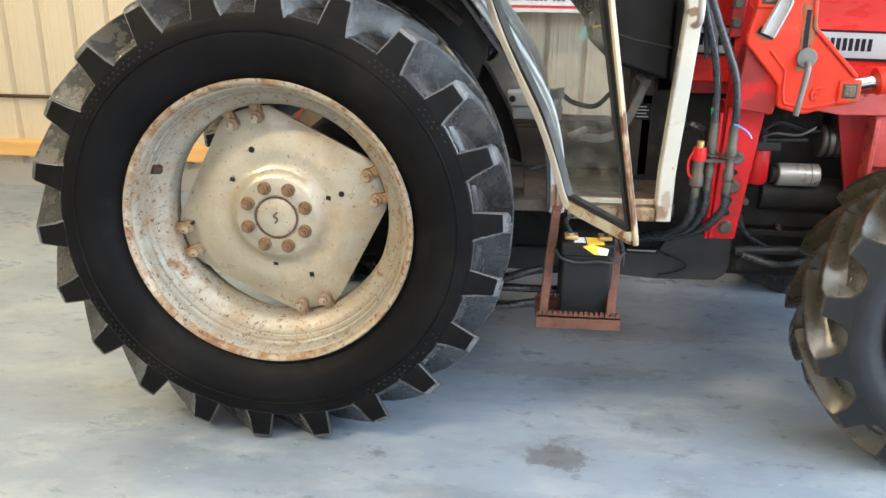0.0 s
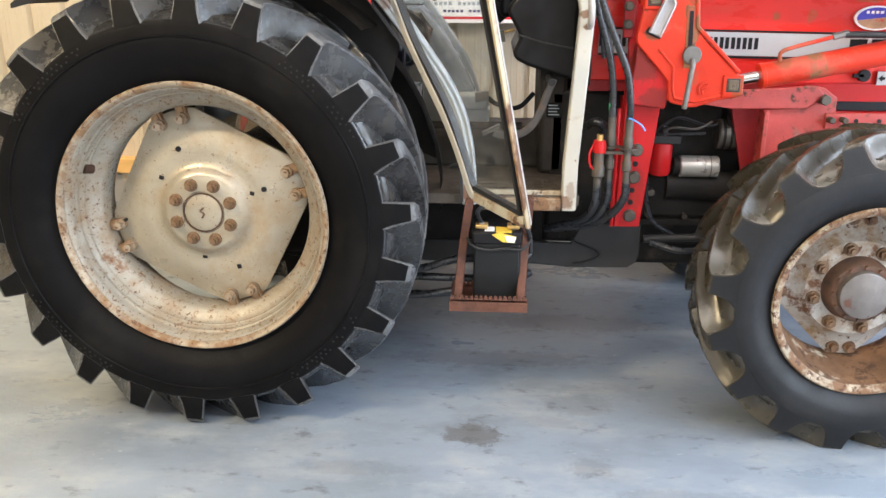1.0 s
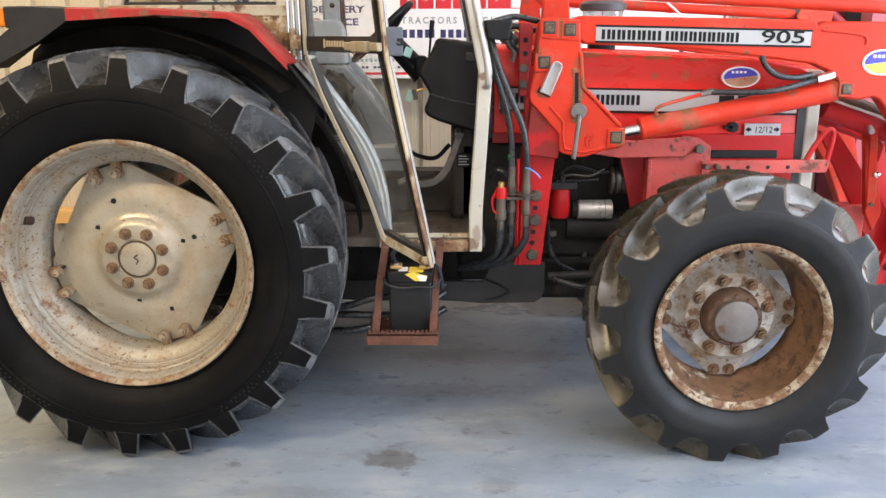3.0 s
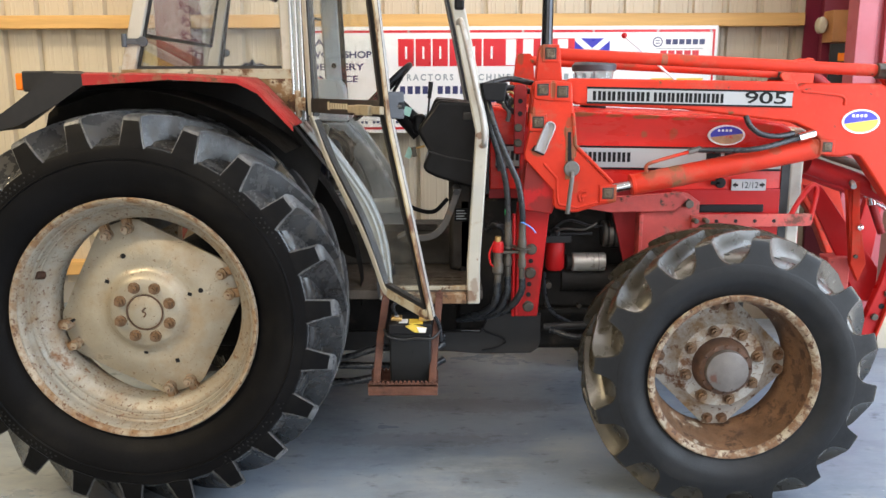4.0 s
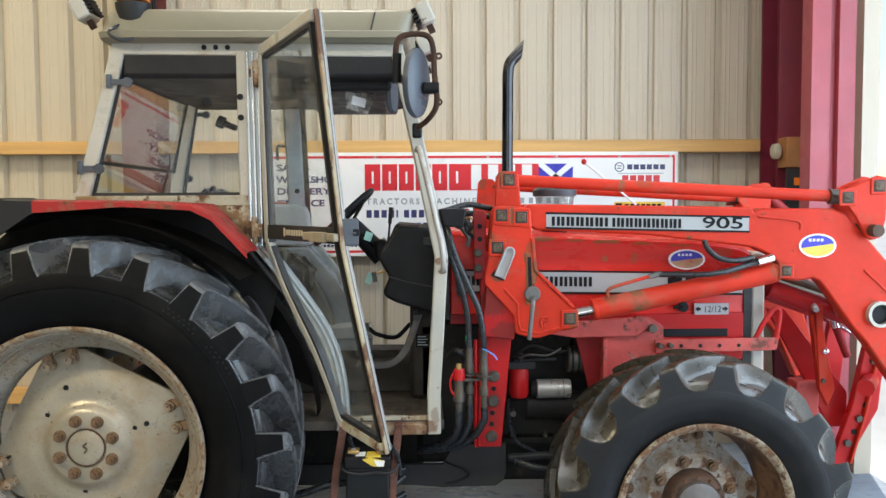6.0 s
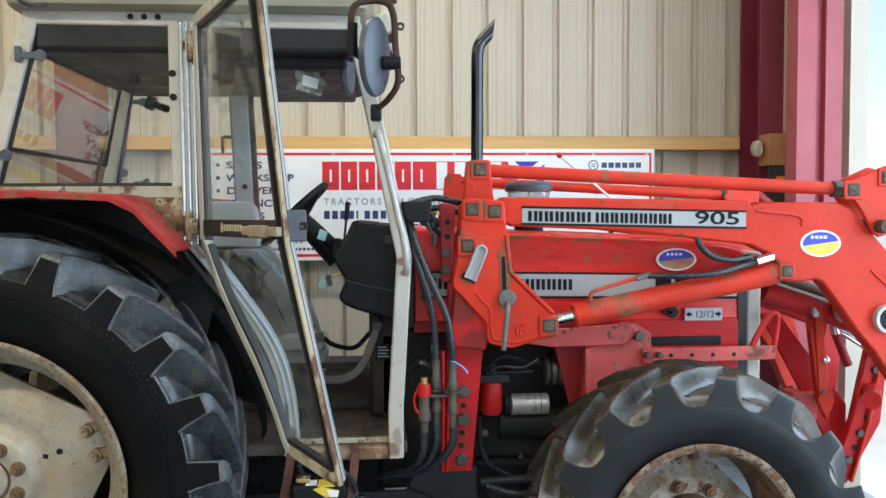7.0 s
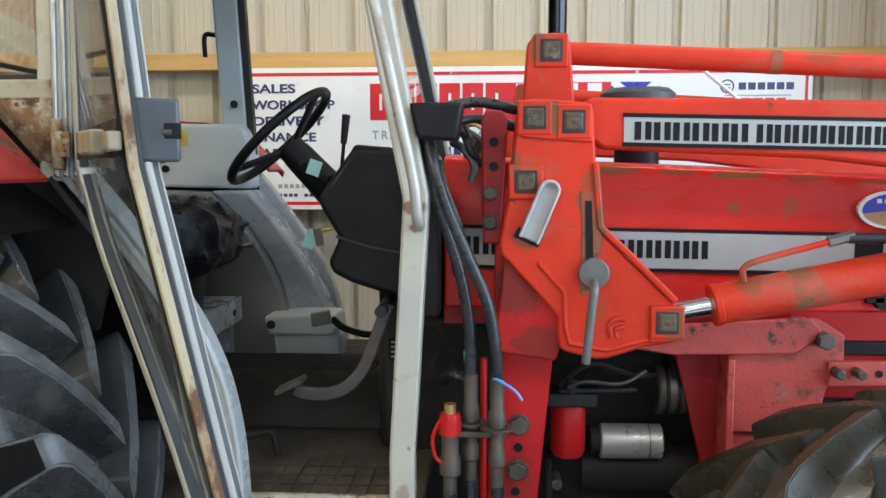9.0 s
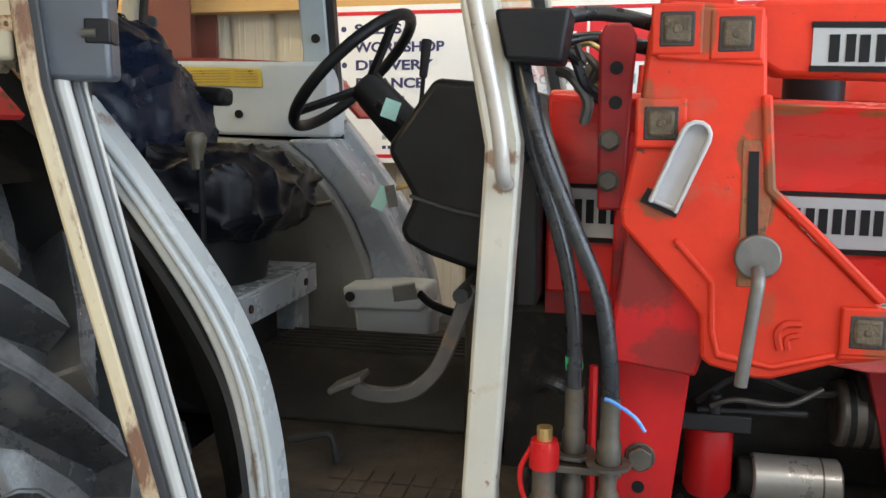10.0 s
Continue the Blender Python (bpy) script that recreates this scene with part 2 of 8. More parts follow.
    holder=material("grey_white_plastic", (0.43, 0.42, 0.43), 0.4, var=0.1, scale=20, spots=[((0.30, 0.26, 0.22), 0.66, 0.1, 30)]),
    cream_old=material("grubby_cream_plastic", (0.27, 0.225, 0.15), 0.5, var=0.2, scale=20, spots=[((0.12, 0.085, 0.05), 0.56, 0.1, 30)]),
    knob_olive=material("worn_olive_plastic", (0.080, 0.070, 0.050), 0.35, var=0.25, scale=14, spots=[((0.14, 0.12, 0.09), 0.60, 0.2, 18)]),
    lock_grey=material("slate_grey_plastic", (0.062, 0.068, 0.080), 0.42, var=0.2, scale=8, spots=[((0.13, 0.12, 0.11), 0.66, 0.15, 12)], bump=0.15, bscale=220),
    arch_paint=material("blue_grey_arch_paint", (0.39, 0.405, 0.405), 0.30, var=0.12, scale=4, spots=[((0.27, 0.215, 0.14), 0.60, 0.14, 7), ((0.14, 0.065, 0.032), 0.66, 0.03, 15)]),
    hump_mat=material("grimy_hump_mat", (0.030, 0.025, 0.020), 0.6, var=0.45, scale=7, spots=[((0.065, 0.050, 0.036), 0.58, 0.2, 8)], bump=0.4, spec=0.3),
    pedal_steel=material("worn_pedal_steel", (0.075, 0.068, 0.062), 0.42, metal=0.2, var=0.3, scale=14, spots=[((0.12, 0.075, 0.045), 0.58, 0.1, 20)]),
    rust=material("rusted_steel", (0.062, 0.033, 0.022), 0.8, var=0.4, scale=14, spots=[((0.036, 0.024, 0.02), 0.53, 0.15, 20)], bump=0.6, bscale=160, spec=0.2),
    red=material("tractor_red_paint", (0.45, 0.012, 0.013), 0.38, var=0.15, scale=3, spots=[((0.30, 0.045, 0.03), 0.60, 0.2, 4), ((0.18, 0.08, 0.045), 0.70, 0.02, 18)], spec=0.25, bump=0.2, bscale=50),
    orange=material("loader_orange_red_paint", (0.56, 0.033, 0.013), 0.42, var=0.22, scale=3, spots=[((0.40, 0.085, 0.05), 0.54, 0.14, 5), ((0.34, 0.05, 0.03), 0.56, 0.2, 9), (RUST, 0.645, 0.02, 14), ((0.10, 0.05, 0.035), 0.645, 0.02, 34), ((0.50, 0.20, 0.13), 0.69, 0.02, 70)], spec=0.22, bump=0.2, bscale=50),
    faded=material("scraped_red_paint", (0.48, 0.064, 0.054), 0.5, var=0.3, scale=5, spots=[((0.30, 0.13, 0.10), 0.55, 0.10, 8), ((0.13, 0.045, 0.032), 0.55, 0.08, 11), ((0.07, 0.038, 0.026), 0.60, 0.05, 22)], bump=0.35),
    # darker copy of the tractor red, with shade put into the colour
    red_shaded=material("shaded_red_casting", (0.27, 0.014, 0.016), 0.5, var=0.25, scale=8, spots=[((0.10, 0.02, 0.018), 0.56, 0.12, 12)], spec=0.3),
    cab=material("cab_grey_white_paint", (0.44, 0.42, 0.365), 0.36, var=0.10, scale=3, spots=[((0.31, 0.225, 0.13), 0.58, 0.16, 6), ((0.15, 0.07, 0.035), 0.65, 0.03, 15)]),
    door_white=material("dull_white_door_paint", (0.37, 0.355, 0.325), 0.38, var=0.12, scale=7, spots=[((0.33, 0.28, 0.21), 0.58, 0.16, 8), ((0.16, 0.08, 0.04), 0.66, 0.04, 26)], stretch=(1, 1, 0.3)),
    door_web=material("grey_door_web", (0.085, 0.088, 0.092), 0.45, var=0.2, scale=8, stretch=(1, 1, 0.3)),
    door_cream=material("yellowed_cream_edge", (0.38, 0.31, 0.20), 0.42, var=0.25, scale=6, spots=[((0.24, 0.14, 0.07), 0.46, 0.14, 7), ((0.12, 0.055, 0.028), 0.53, 0.06, 13), ((0.08, 0.04, 0.022), 0.60, 0.04, 30)], stretch=(1, 1, 0.35)),
    cab_rust=material("rusty_cab_sill", (0.42, 0.385, 0.30), 0.5, var=0.15, scale=5, spots=[((0.25, 0.155, 0.075), 0.47, 0.14, 6), ((0.11, 0.055, 0.028), 0.55, 0.05, 18)], bump=0.3),
    cab_in=material("cab_interior_grey", (0.50, 0.535, 0.555), 0.42, var=0.08, scale=4, spots=[((0.27, 0.26, 0.24), 0.66, 0.15, 6)]),
    trim_dark=material("charcoal_interior_trim", (0.235, 0.235, 0.226), 0.42, var=0.2, scale=5, spots=[((0.22, 0.20, 0.17), 0.62, 0.2, 8)], bump=0.2, bscale=200),
    pillar_grey=material("pale_grey_pillar_trim", (0.41, 0.46, 0.475), 0.40, var=0.10, scale=5, spots=[((0.22, 0.22, 0.21), 0.62, 0.2, 8)]),
    trim_grey=material("blue_grey_interior_trim", (0.34, 0.37, 0.405), 0.26, var=0.14, scale=5, spots=[((0.16, 0.15, 0.135), 0.63, 0.2, 8)], spec=0.6),
    black_chrome=material("dark_chrome_pipe", (0.055, 0.055, 0.06), 0.14, metal=1.0, var=0.15, rvar=0.06),
    hubgrey=material("worn_grey_hub", (0.15, 0.135, 0.125), 0.42, metal=0.2, var=0.25, scale=12, spots=[((0.11, 0.05, 0.035), 0.56, 0.08, 14)], bump=0.3),
    black=material("black_plastic", (0.009, 0.009, 0.0105), 0.45, var=0.25, scale=8, spots=[((0.03, 0.028, 0.026), 0.67, 0.2, 9)], spec=0.2, bump=0.12, bscale=220),
    black_fender=material("black_fender_plastic", (0.016, 0.016, 0.018), 0.55, var=0.25, scale=5, spots=[((0.035, 0.033, 0.03), 0.60, 0.2, 8)], spec=0.3),
    under=material("dark_undershield", (0.012, 0.011, 0.010), 0.75, var=0.3, scale=5, spots=[((0.03, 0.024, 0.02), 0.60, 0.2, 6)], bump=0.3, spec=0.2),
    cast=material("oily_cast_iron", (0.017, 0.0155, 0.014), 0.55, var=0.5, scale=10, spots=[((0.055, 0.044, 0.034), 0.56, 0.15, 12)], bump=0.6, spec=0.15),
    plate=material("dark_grey_plate", (0.028, 0.0275, 0.028), 0.5, var=0.25, scale=4, spots=[((0.065, 0.055, 0.045), 0.62, 0.15, 8)], bump=0.2, spec=0.3),
    chrome=material("chromed_steel", (0.72, 0.72, 0.72), 0.12, metal=1.0, var=0.05, rvar=0.05),
    bright_alu=material("bright_aluminium_strip", (0.62, 0.64, 0.66), 0.22, metal=0.8, var=0.1, scale=6, spots=[((0.30, 0.22, 0.14), 0.66, 0.1, 14)], rvar=0.08),
    alu=material("aluminium", (0.46, 0.45, 0.43), 0.36, metal=0.6, var=0.2, scale=9, spots=[((0.30, 0.27, 0.22), 0.62, 0.15, 20)]),
    cast_alu=material("cream_cast_aluminium", (0.42, 0.40, 0.36), 0.32, metal=0.5, var=0.08, scale=9, spots=[((0.26, 0.21, 0.15), 0.66, 0.12, 16)], bump=0.05),
    lever=material("dull_zinc_steel", (0.165, 0.158, 0.148), 0.42, metal=0.4, var=0.3, scale=14, spots=[((0.12, 0.075, 0.045), 0.60, 0.1, 18)]),
    seal=material("window_rubber_seal", (0.016, 0.016, 0.017), 0.55, var=0.2, scale=9),
    hose=material("hydraulic_hose_rubber", (0.020, 0.022, 0.026), 0.32, var=0.3, scale=20, spots=[((0.06, 0.055, 0.048), 0.61, 0.15, 25)], spec=0.5),
    brass=material("worn_brass", (0.55, 0.36, 0.14), 0.35, metal=0.8, var=0.2, scale=12),
    bolt=material("greasy_bolt_steel", (0.085, 0.075, 0.062), 0.5, metal=0.4, var=0.4, scale=20, spots=[((0.09, 0.045, 0.022), 0.56, 0.1, 25)]),
    seat=material("navy_seat_cover", (0.006, 0.009, 0.021), 0.33, var=0.2, scale=8, bump=0.25, bscale=60, spec=0.32), seat_base=material("black_cushion_cover", (0.0045, 0.0052, 0.009), 0.42, var=0.2, scale=8, bump=0.2, bscale=60, spec=0.25),
    mat_rubber=material("dusty_rubber_mat", (0.062, 0.048, 0.036), 0.6, var=0.5, scale=9, spots=[((0.13, 0.10, 0.07), 0.56, 0.2, 10), ((0.32, 0.28, 0.22), 0.68, 0.03, 60)], bump=0.6),
    cream=material("cream_plastic", (0.46, 0.41, 0.30), 0.4, var=0.12, spots=[((0.28, 0.22, 0.14), 0.62, 0.1, 20)]),
    battery=material("battery_case_plastic", (0.010, 0.011, 0.012), 0.4, var=0.25, scale=10, spots=[((0.04, 0.036, 0.03), 0.62, 0.2, 9)], spec=0.3),
    amber=material("amber_lens", (0.85, 0.22, 0.02), 0.2, var=0.08),
    silver_band=material("silver_decal", (0.36, 0.365, 0.37), 0.38, var=0.06, scale=5, spots=[((0.35, 0.27, 0.2), 0.70, 0.1, 8)]),
    green=material("green_tape", (0.03, 0.40, 0.14), 0.5), mint=material("mint_tag", (0.42, 0.70, 0.62), 0.5),
    sky_tie=material("blue_cable_tie", (0.10, 0.30, 0.75), 0.4), label_yellow=material("yellow_label", (0.70, 0.50, 0.06), 0.45),
    ceiling=material("pale_roof_sheet", (0.55, 0.54, 0.50), 0.5, var=0.06, scale=1),
    blockwork=material("grey_wall_base", (0.40, 0.38, 0.36), 0.8, var=0.12, scale=3, bump=0.4, bscale=50),
    asphalt=material("yard_concrete", (0.58, 0.57, 0.55), 0.8, var=0.12, scale=1, bump=0.3),
    glass=glass("window_glass", (0.96, 0.97, 0.97), 0.012), glass_tint=glass("dusty_glass", (0.94, 0.96, 0.96), 0.025),
    glass_door=glass("smeared_door_glass", (0.93, 0.95, 0.95), 0.04, 5.5),
    glass_rear=glass("rear_glass", (0.86, 0.89, 0.88), 0.02, 1.7),
    pouch=glass("grey_pouch_plastic", (0.62, 0.62, 0.60), 0.30),
    clear=glass("clear_plastic", (0.74, 0.78, 0.78), 0.16),
    mirror=material("mirror_back", (0.065, 0.075, 0.092), 0.35, var=0.15, scale=6),
)


def stain(m, x, y, rx, ry, colour, amount, upright=False):
    """One ragged stain on a flat surface."""
    n, l = m.node_tree.nodes, m.node_tree.links
    bsdf = n["Principled BSDF"]
    old = bsdf.inputs["Base Color"].links[0].from_socket
    tc, mp, ln, nz = n.new("ShaderNodeTexCoord"), n.new("ShaderNodeMapping"), n.new("ShaderNodeVectorMath"), n.new("ShaderNodeTexNoise")
    mp.vector_type = "POINT"
    mp.inputs["Location"].default_value, mp.inputs["Scale"].default_value = (-x / rx, 0, -y / ry) if upright else (-x / rx, -y / ry, 0), (1 / rx, 0, 1 / ry) if upright else (1 / rx, 1 / ry, 0)
    l.new(tc.outputs["Object"], mp.inputs[0])
    ln.operation = "LENGTH"
    l.new(mp.outputs[0], ln.inputs[0])
    nz.inputs["Scale"].default_value, nz.inputs["Detail"].default_value, nz.inputs["Roughness"].default_value = 24, 10, 0.75
    l.new(tc.outputs["Object"], nz.inputs["Vector"])
    ad, rg, mx = n.new("ShaderNodeMath"), n.new("ShaderNodeMapRange"), n.new("ShaderNodeMix")
    ad.operation = "MULTIPLY_ADD"
    l.new(nz.outputs[0], ad.inputs[0]); ad.inputs[1].default_value = 2.2
    l.new(ln.outputs["Value"], ad.inputs[2])
    rg.inputs[1].default_value, rg.inputs[2].default_value, rg.inputs[3].default_value, rg.inputs[4].default_value = 1.75, 2.05, amount, 0.0
    l.new(ad.outputs[0], rg.inputs[0])
    mx.data_type = "RGBA"
    l.new(rg.outputs[0], mx.inputs[0]); l.new(old, mx.inputs[6]); mx.inputs[7].default_value = (*colour, 1)
    l.new(mx.outputs[2], bsdf.inputs["Base Color"])


for sx, sy, rx, ry, amount in ((0.94, -0.12, 0.12, 0.09, 0.62), (1.32, 0.12, 0.16, 0.10, 0.22), (1.33, -0.30, 0.09, 0.06, 0.26), (1.12, -0.02, 0.30, 0.05, 0.12), (1.6, -0.45, 0.25, 0.05, 0.2), (0.55, -0.35, 0.22, 0.05, 0.18), (0.2, -0.62, 0.30, 0.06, 0.16), (1.35, 0.9, 0.5, 0.12, 0.3), (1.0, 0.5, 0.5, 0.09, 0.32)):
    stain(M["floor"], sx, sy, rx, ry, (0.085, 0.075, 0.065), amount)


# rust and grease round the loader's pins, slot and joints
for sx, sz, rx, rz, amount in ((1.620, 1.42, 0.010, 0.03, 0.9), (1.656, 1.37, 0.012, 0.07, 0.9), (1.632, 1.33, 0.008, 0.06, 0.9), (1.668, 1.42, 0.030, 0.07, 0.75), (1.640, 1.46, 0.025, 0.03, 0.6), (1.815, 1.175, 0.040, 0.045, 0.7), (1.535, 1.735, 0.018, 0.05, 0.7), (1.505, 1.345, 0.03, 0.02, 0.8), (1.565, 1.585, 0.012, 0.04, 0.8), (1.49, 1.49, 0.012, 0.04, 0.7), (1.96, 1.27, 0.035, 0.05, 0.6), (2.05, 1.63, 0.05, 0.02, 0.4), (1.66, 1.20, 0.02, 0.03, 0.4), (2.62, 1.36, 0.04, 0.05, 0.5), (2.10, 1.71, 0.04, 0.03, 0.5), (2.45, 1.35, 0.03, 0.03, 0.5)):
    stain(M["orange"], sx, sz, rx, rz, (0.17, 0.070, 0.032), amount, upright=True)
# darker red patches on the gusset and the post
for sx, sz, rx, rz, amount in ((1.50, 1.25, 0.07, 0.07, 0.7), (1.54, 1.13, 0.06, 0.05, 0.6), (1.50, 0.80, 0.05, 0.10, 0.4)):
    stain(M["red"], sx, sz, rx, rz, (0.10, 0.022, 0.018), amount, upright=True)
for sx, sz, rx, rz, amount in ((1.72, 1.482, 0.07, 0.010, 0.9), (1.86, 1.475, 0.05, 0.008, 0.8), (1.98, 1.470, 0.07, 0.010, 0.9), (2.14, 1.462, 0.06, 0.008, 0.8), (2.30, 1.453, 0.06, 0.008, 0.7), (1.98, 1.40, 0.018, 0.02, 0.7), (1.58, 1.488, 0.04, 0.008, 0.8), (2.10, 1.40, 0.02, 0.03, 0.5), (1.66, 1.40, 0.03, 0.05, 0.5), (2.48, 1.42, 0.05, 0.02, 0.4)):
    stain(M["bonnet_red"], sx, sz, rx, rz, (0.26, 0.095, 0.035), amount, upright=True)


for sx, sz, rx, rz, amount in ((1.290, 1.410, 0.03, 0.016, 0.9), (1.298, 1.372, 0.018, 0.016, 0.9), (1.240, 0.765, 0.05, 0.03, 0.8), (1.265, 0.80, 0.02, 0.05, 0.5), (0.590, 1.50, 0.03, 0.05, 0.8), (0.585, 1.60, 0.02, 0.04, 0.6), (0.57, 2.13, 0.02, 0.05, 0.6)):
    stain(M["cab"], sx, sz, rx, rz, (0.15, 0.070, 0.032), amount, upright=True)
for sx, sz, rx, rz, amount in ((0.905, 0.80, 0.03, 0.06, 0.9), (0.895, 0.90, 0.012, 0.05, 0.6), (0.62, 1.45, 0.03, 0.03, 0.7)):
    stain(M["arch_paint"], sx, sz, rx, rz, (0.16, 0.075, 0.035), amount, upright=True)


# ---------------------------------------------------------------- mesh helpers
def part(name, bm, mat, parent=None, label="", bevel=0.0, smooth=False, segments=2):
    """Links a bmesh as one mesh object, under a thing or a part."""
    me = bpy.data.meshes.new(name)
    bmesh.ops.recalc_face_normals(bm, faces=bm.faces)
    bm.to_mesh(me)
    bm.free()
    me.materials.append(M[mat])
    if smooth:
        me.shade_smooth()
        me.set_sharp_from_angle(angle=radians(40))
    ob = new(name, me)
    if parent is not None:
        ob.parent = parent
        top = parent
        while top.parent is not None:
            top = top.parent
        ob.matrix_parent_inverse = parent_world(parent).inverted()
    if label:
        tagged(ob, label)
    if bevel:
        b = ob.modifiers.new("bevel", "BEVEL")
        b.width, b.segments, b.limit_method, b.angle_limit = bevel, segments, "ANGLE", radians(35)
        if not smooth:
            me.shade_smooth()
            me.set_sharp_from_angle(angle=radians(35))
    return ob


def parent_world(ob):
    return (parent_world(ob.parent) @ ob.matrix_parent_inverse @ ob.matrix_basis) if ob.parent else ob.matrix_basis.copy()


def thing(name, at, label, category, kind="", group=""):
    ob = new(name)
    ob.empty_display_size = 0.1
    ob.matrix_basis = Matrix.Translation(at)
    return tagged(ob, label, category, group, kind)


def box(x0, x1, y0, y1, z0, z1, bm=None, m=None):
    bm = bm or bmesh.new()
    r = bmesh.ops.create_cube(bm, size=1)["verts"]
    for v in r:
        v.co = Vector(((x0 + x1) / 2 + v.co.x * (x1 - x0), (y0 + y1) / 2 + v.co.y * (y1 - y0), (z0 + z1) / 2 + v.co.z * (z1 - z0)))
        if m is not None:
            v.co = m @ v.co
    return bm


def plate(outline, y0, y1, bm=None, m=None):
    """An outline of (x, z) points, thick from y0 to y1."""
    bm = bm or bmesh.new()
    a = [bm.verts.new((x, y0, z)) for x, z in outline]
    b = [bm.verts.new((x, y1, z)) for x, z in outline]
    n = len(outline)
    bm.faces.new(a)
    bm.faces.new(b[::-1])
    for i in range(n):
        bm.faces.new((a[i], b[i], b[(i + 1) % n], a[(i + 1) % n]))
    if m is not None:
        for v in a + b:
            v.co = m @ v.co
    return bm


def rod(p0, p1, r, seg=16, bm=None, r2=None):
    bm = bm or bmesh.new()
    p0, p1 = Vector(p0), Vector(p1)
    d = p1 - p0
    q = d.to_track_quat("Z", "Y").to_matrix().to_4x4()
    bmesh.ops.create_cone(bm, cap_ends=True, segments=seg, radius1=r, radius2=r if r2 is None else r2, depth=d.length, matrix=Matrix.Translation((p0 + p1) / 2) @ q)
    return bm


def smooth_path(pts, n=8, closed=False):
    """Catmull-Rom through points."""
    P = [Vector(p) for p in pts]
    if closed:
        P = [P[-1]] + P + P[:2]
    else:
        P = [2 * P[0] - P[1]] + P + [2 * P[-1] - P[-2]]
    out = []
    for i in range(1, len(P) - 2):
        a, b, c, d = P[i - 1:i + 3]
        for k in range(n):
            t = k / n
            out.append(0.5 * (2 * b + (c - a) * t + (2 * a - 5 * b + 4 * c - d) * t * t + (3 * b - a - 3 * c + d) * t ** 3))
    if not closed:
        out.append(P[-2])
    return out


def pipe(pts, r, seg=10, bm=None, curve=True, n=6, closed=False):
    """A round tube along points."""
    bm = bm or bmesh.new()
    P = smooth_path(pts, n, closed) if curve else [Vector(p) for p in pts]
    rings, ref = [], None
    N = len(P)
    for i, p in enumerate(P):
        t = (P[(i + 1) % N] - P[i - 1]) if closed or 0 < i < N - 1 else (P[1] - P[0] if i == 0 else P[-1] - P[-2])
        t.normalize()
        if ref is None:
            ref = t.orthogonal().normalized()
        ref = (ref - t * ref.dot(t)).normalized()
        s = t.cross(ref)
        rr = r[i * (len(r) - 1) // max(1, N - 1)] if isinstance(r, (list, tuple)) else r
        rings.append([bm.verts.new(p + rr * (math.cos(a) * ref + math.sin(a) * s)) for a in (2 * math.pi * k / seg for k in range(seg))])
    last = N if closed else N - 1
    for i in range(last):
        A, B = rings[i], rings[(i + 1) % N]
        for k in range(seg):
            bm.faces.new((A[k], A[(k + 1) % seg], B[(k + 1) % seg], B[k]))
    if not closed:
        bm.faces.new(rings[0][::-1]); bm.faces.new(rings[-1])
    return bm


def bar(pts, w, h, bm=None, up=(0, 1, 0), curve=False, n=6):
    """A rectangular section (w across, h along up) swept along points."""
    bm = bm or bmesh.new()
    P = smooth_path(pts, n) if curve else [Vector(p) for p in pts]
    up = Vector(up)
    rings = []
    for i, p in enumerate(P):
        t = P[min(i + 1, len(P) - 1)] - P[max(i - 1, 0)]
        t.normalize()
        s = t.cross(up).normalized()
        u = s.cross(t).normalized()
        k = 1.0
        if 0 < i < len(P) - 1:
            a, b = (P[i] - P[i - 1]).normalized(), (P[i + 1] - P[i]).normalized()
            k = 1 / max(0.5, math.cos(a.angle(b) / 2))
        rings.append([bm.verts.new(p + s * (w / 2) * e * k + u * (h / 2) * f) for e, f in ((-1, -1), (1, -1), (1, 1), (-1, 1))])
    for A, B in zip(rings, rings[1:]):
        for k in range(4):
            bm.faces.new((A[k], A[(k + 1) % 4], B[(k + 1) % 4], B[k]))
    bm.faces.new(rings[0][::-1]); bm.faces.new(rings[-1])
    return bm


def lathe(profile, seg=64, bm=None, closed=True, m=None):
    """A profile of (y, r) turned about the y axis."""
    bm = bm or bmesh.new()
    rings = []
    for y, r in profile:
        rings.append([bm.verts.new((r * math.cos(2 * math.pi * k / seg), y, r * math.sin(2 * math.pi * k / seg))) for k in range(seg)])
    pairs = list(zip(rings, rings[1:])) + ([(rings[-1], rings[0])] if closed else [])
    for A, B in pairs:
        for k in range(seg):
            bm.faces.new((A[k], A[(k + 1) % seg], B[(k + 1) % seg], B[k]))
    if m is not None:
        for R in rings:
            for v in R:
                v.co = m @ v.co
    return bm


def words(name, text, size, m, mat, parent, depth=0.0015, width=None, spacing=1.0, bold=0.03):
    cu = bpy.data.curves.new(name, "FONT")
    cu.body, cu.size, cu.extrude, cu.space_character, cu.offset = text, size, depth, spacing, bold * size
    ob = bpy.data.objects.new(name, cu)
    me = bpy.data.meshes.new_from_object(ob)
    bpy.data.objects.remove(ob)
    bpy.data.curves.remove(cu)
    xs = [v.co.x for v in me.vertices]
    k = width / (max(xs) - min(xs)) if width else 1.0
    me.transform(m @ Matrix.Diagonal((k, 1, 1, 1)))
    me.materials.append(M[mat])
    me.name = name
    o = new(name, me)
    o.parent = parent
    o.matrix_parent_inverse = parent_world(parent).inverted()
    return o


def flat_on_side(x, y, z, tilt=0.0):
    """A pose whose x runs along the tractor, whose y is up and that faces the camera side."""
    return pose(x, y, z, 90, tilt, 0)


C = 0.81  # the tractor's centre line


def far(y):
    return 2 * C - y
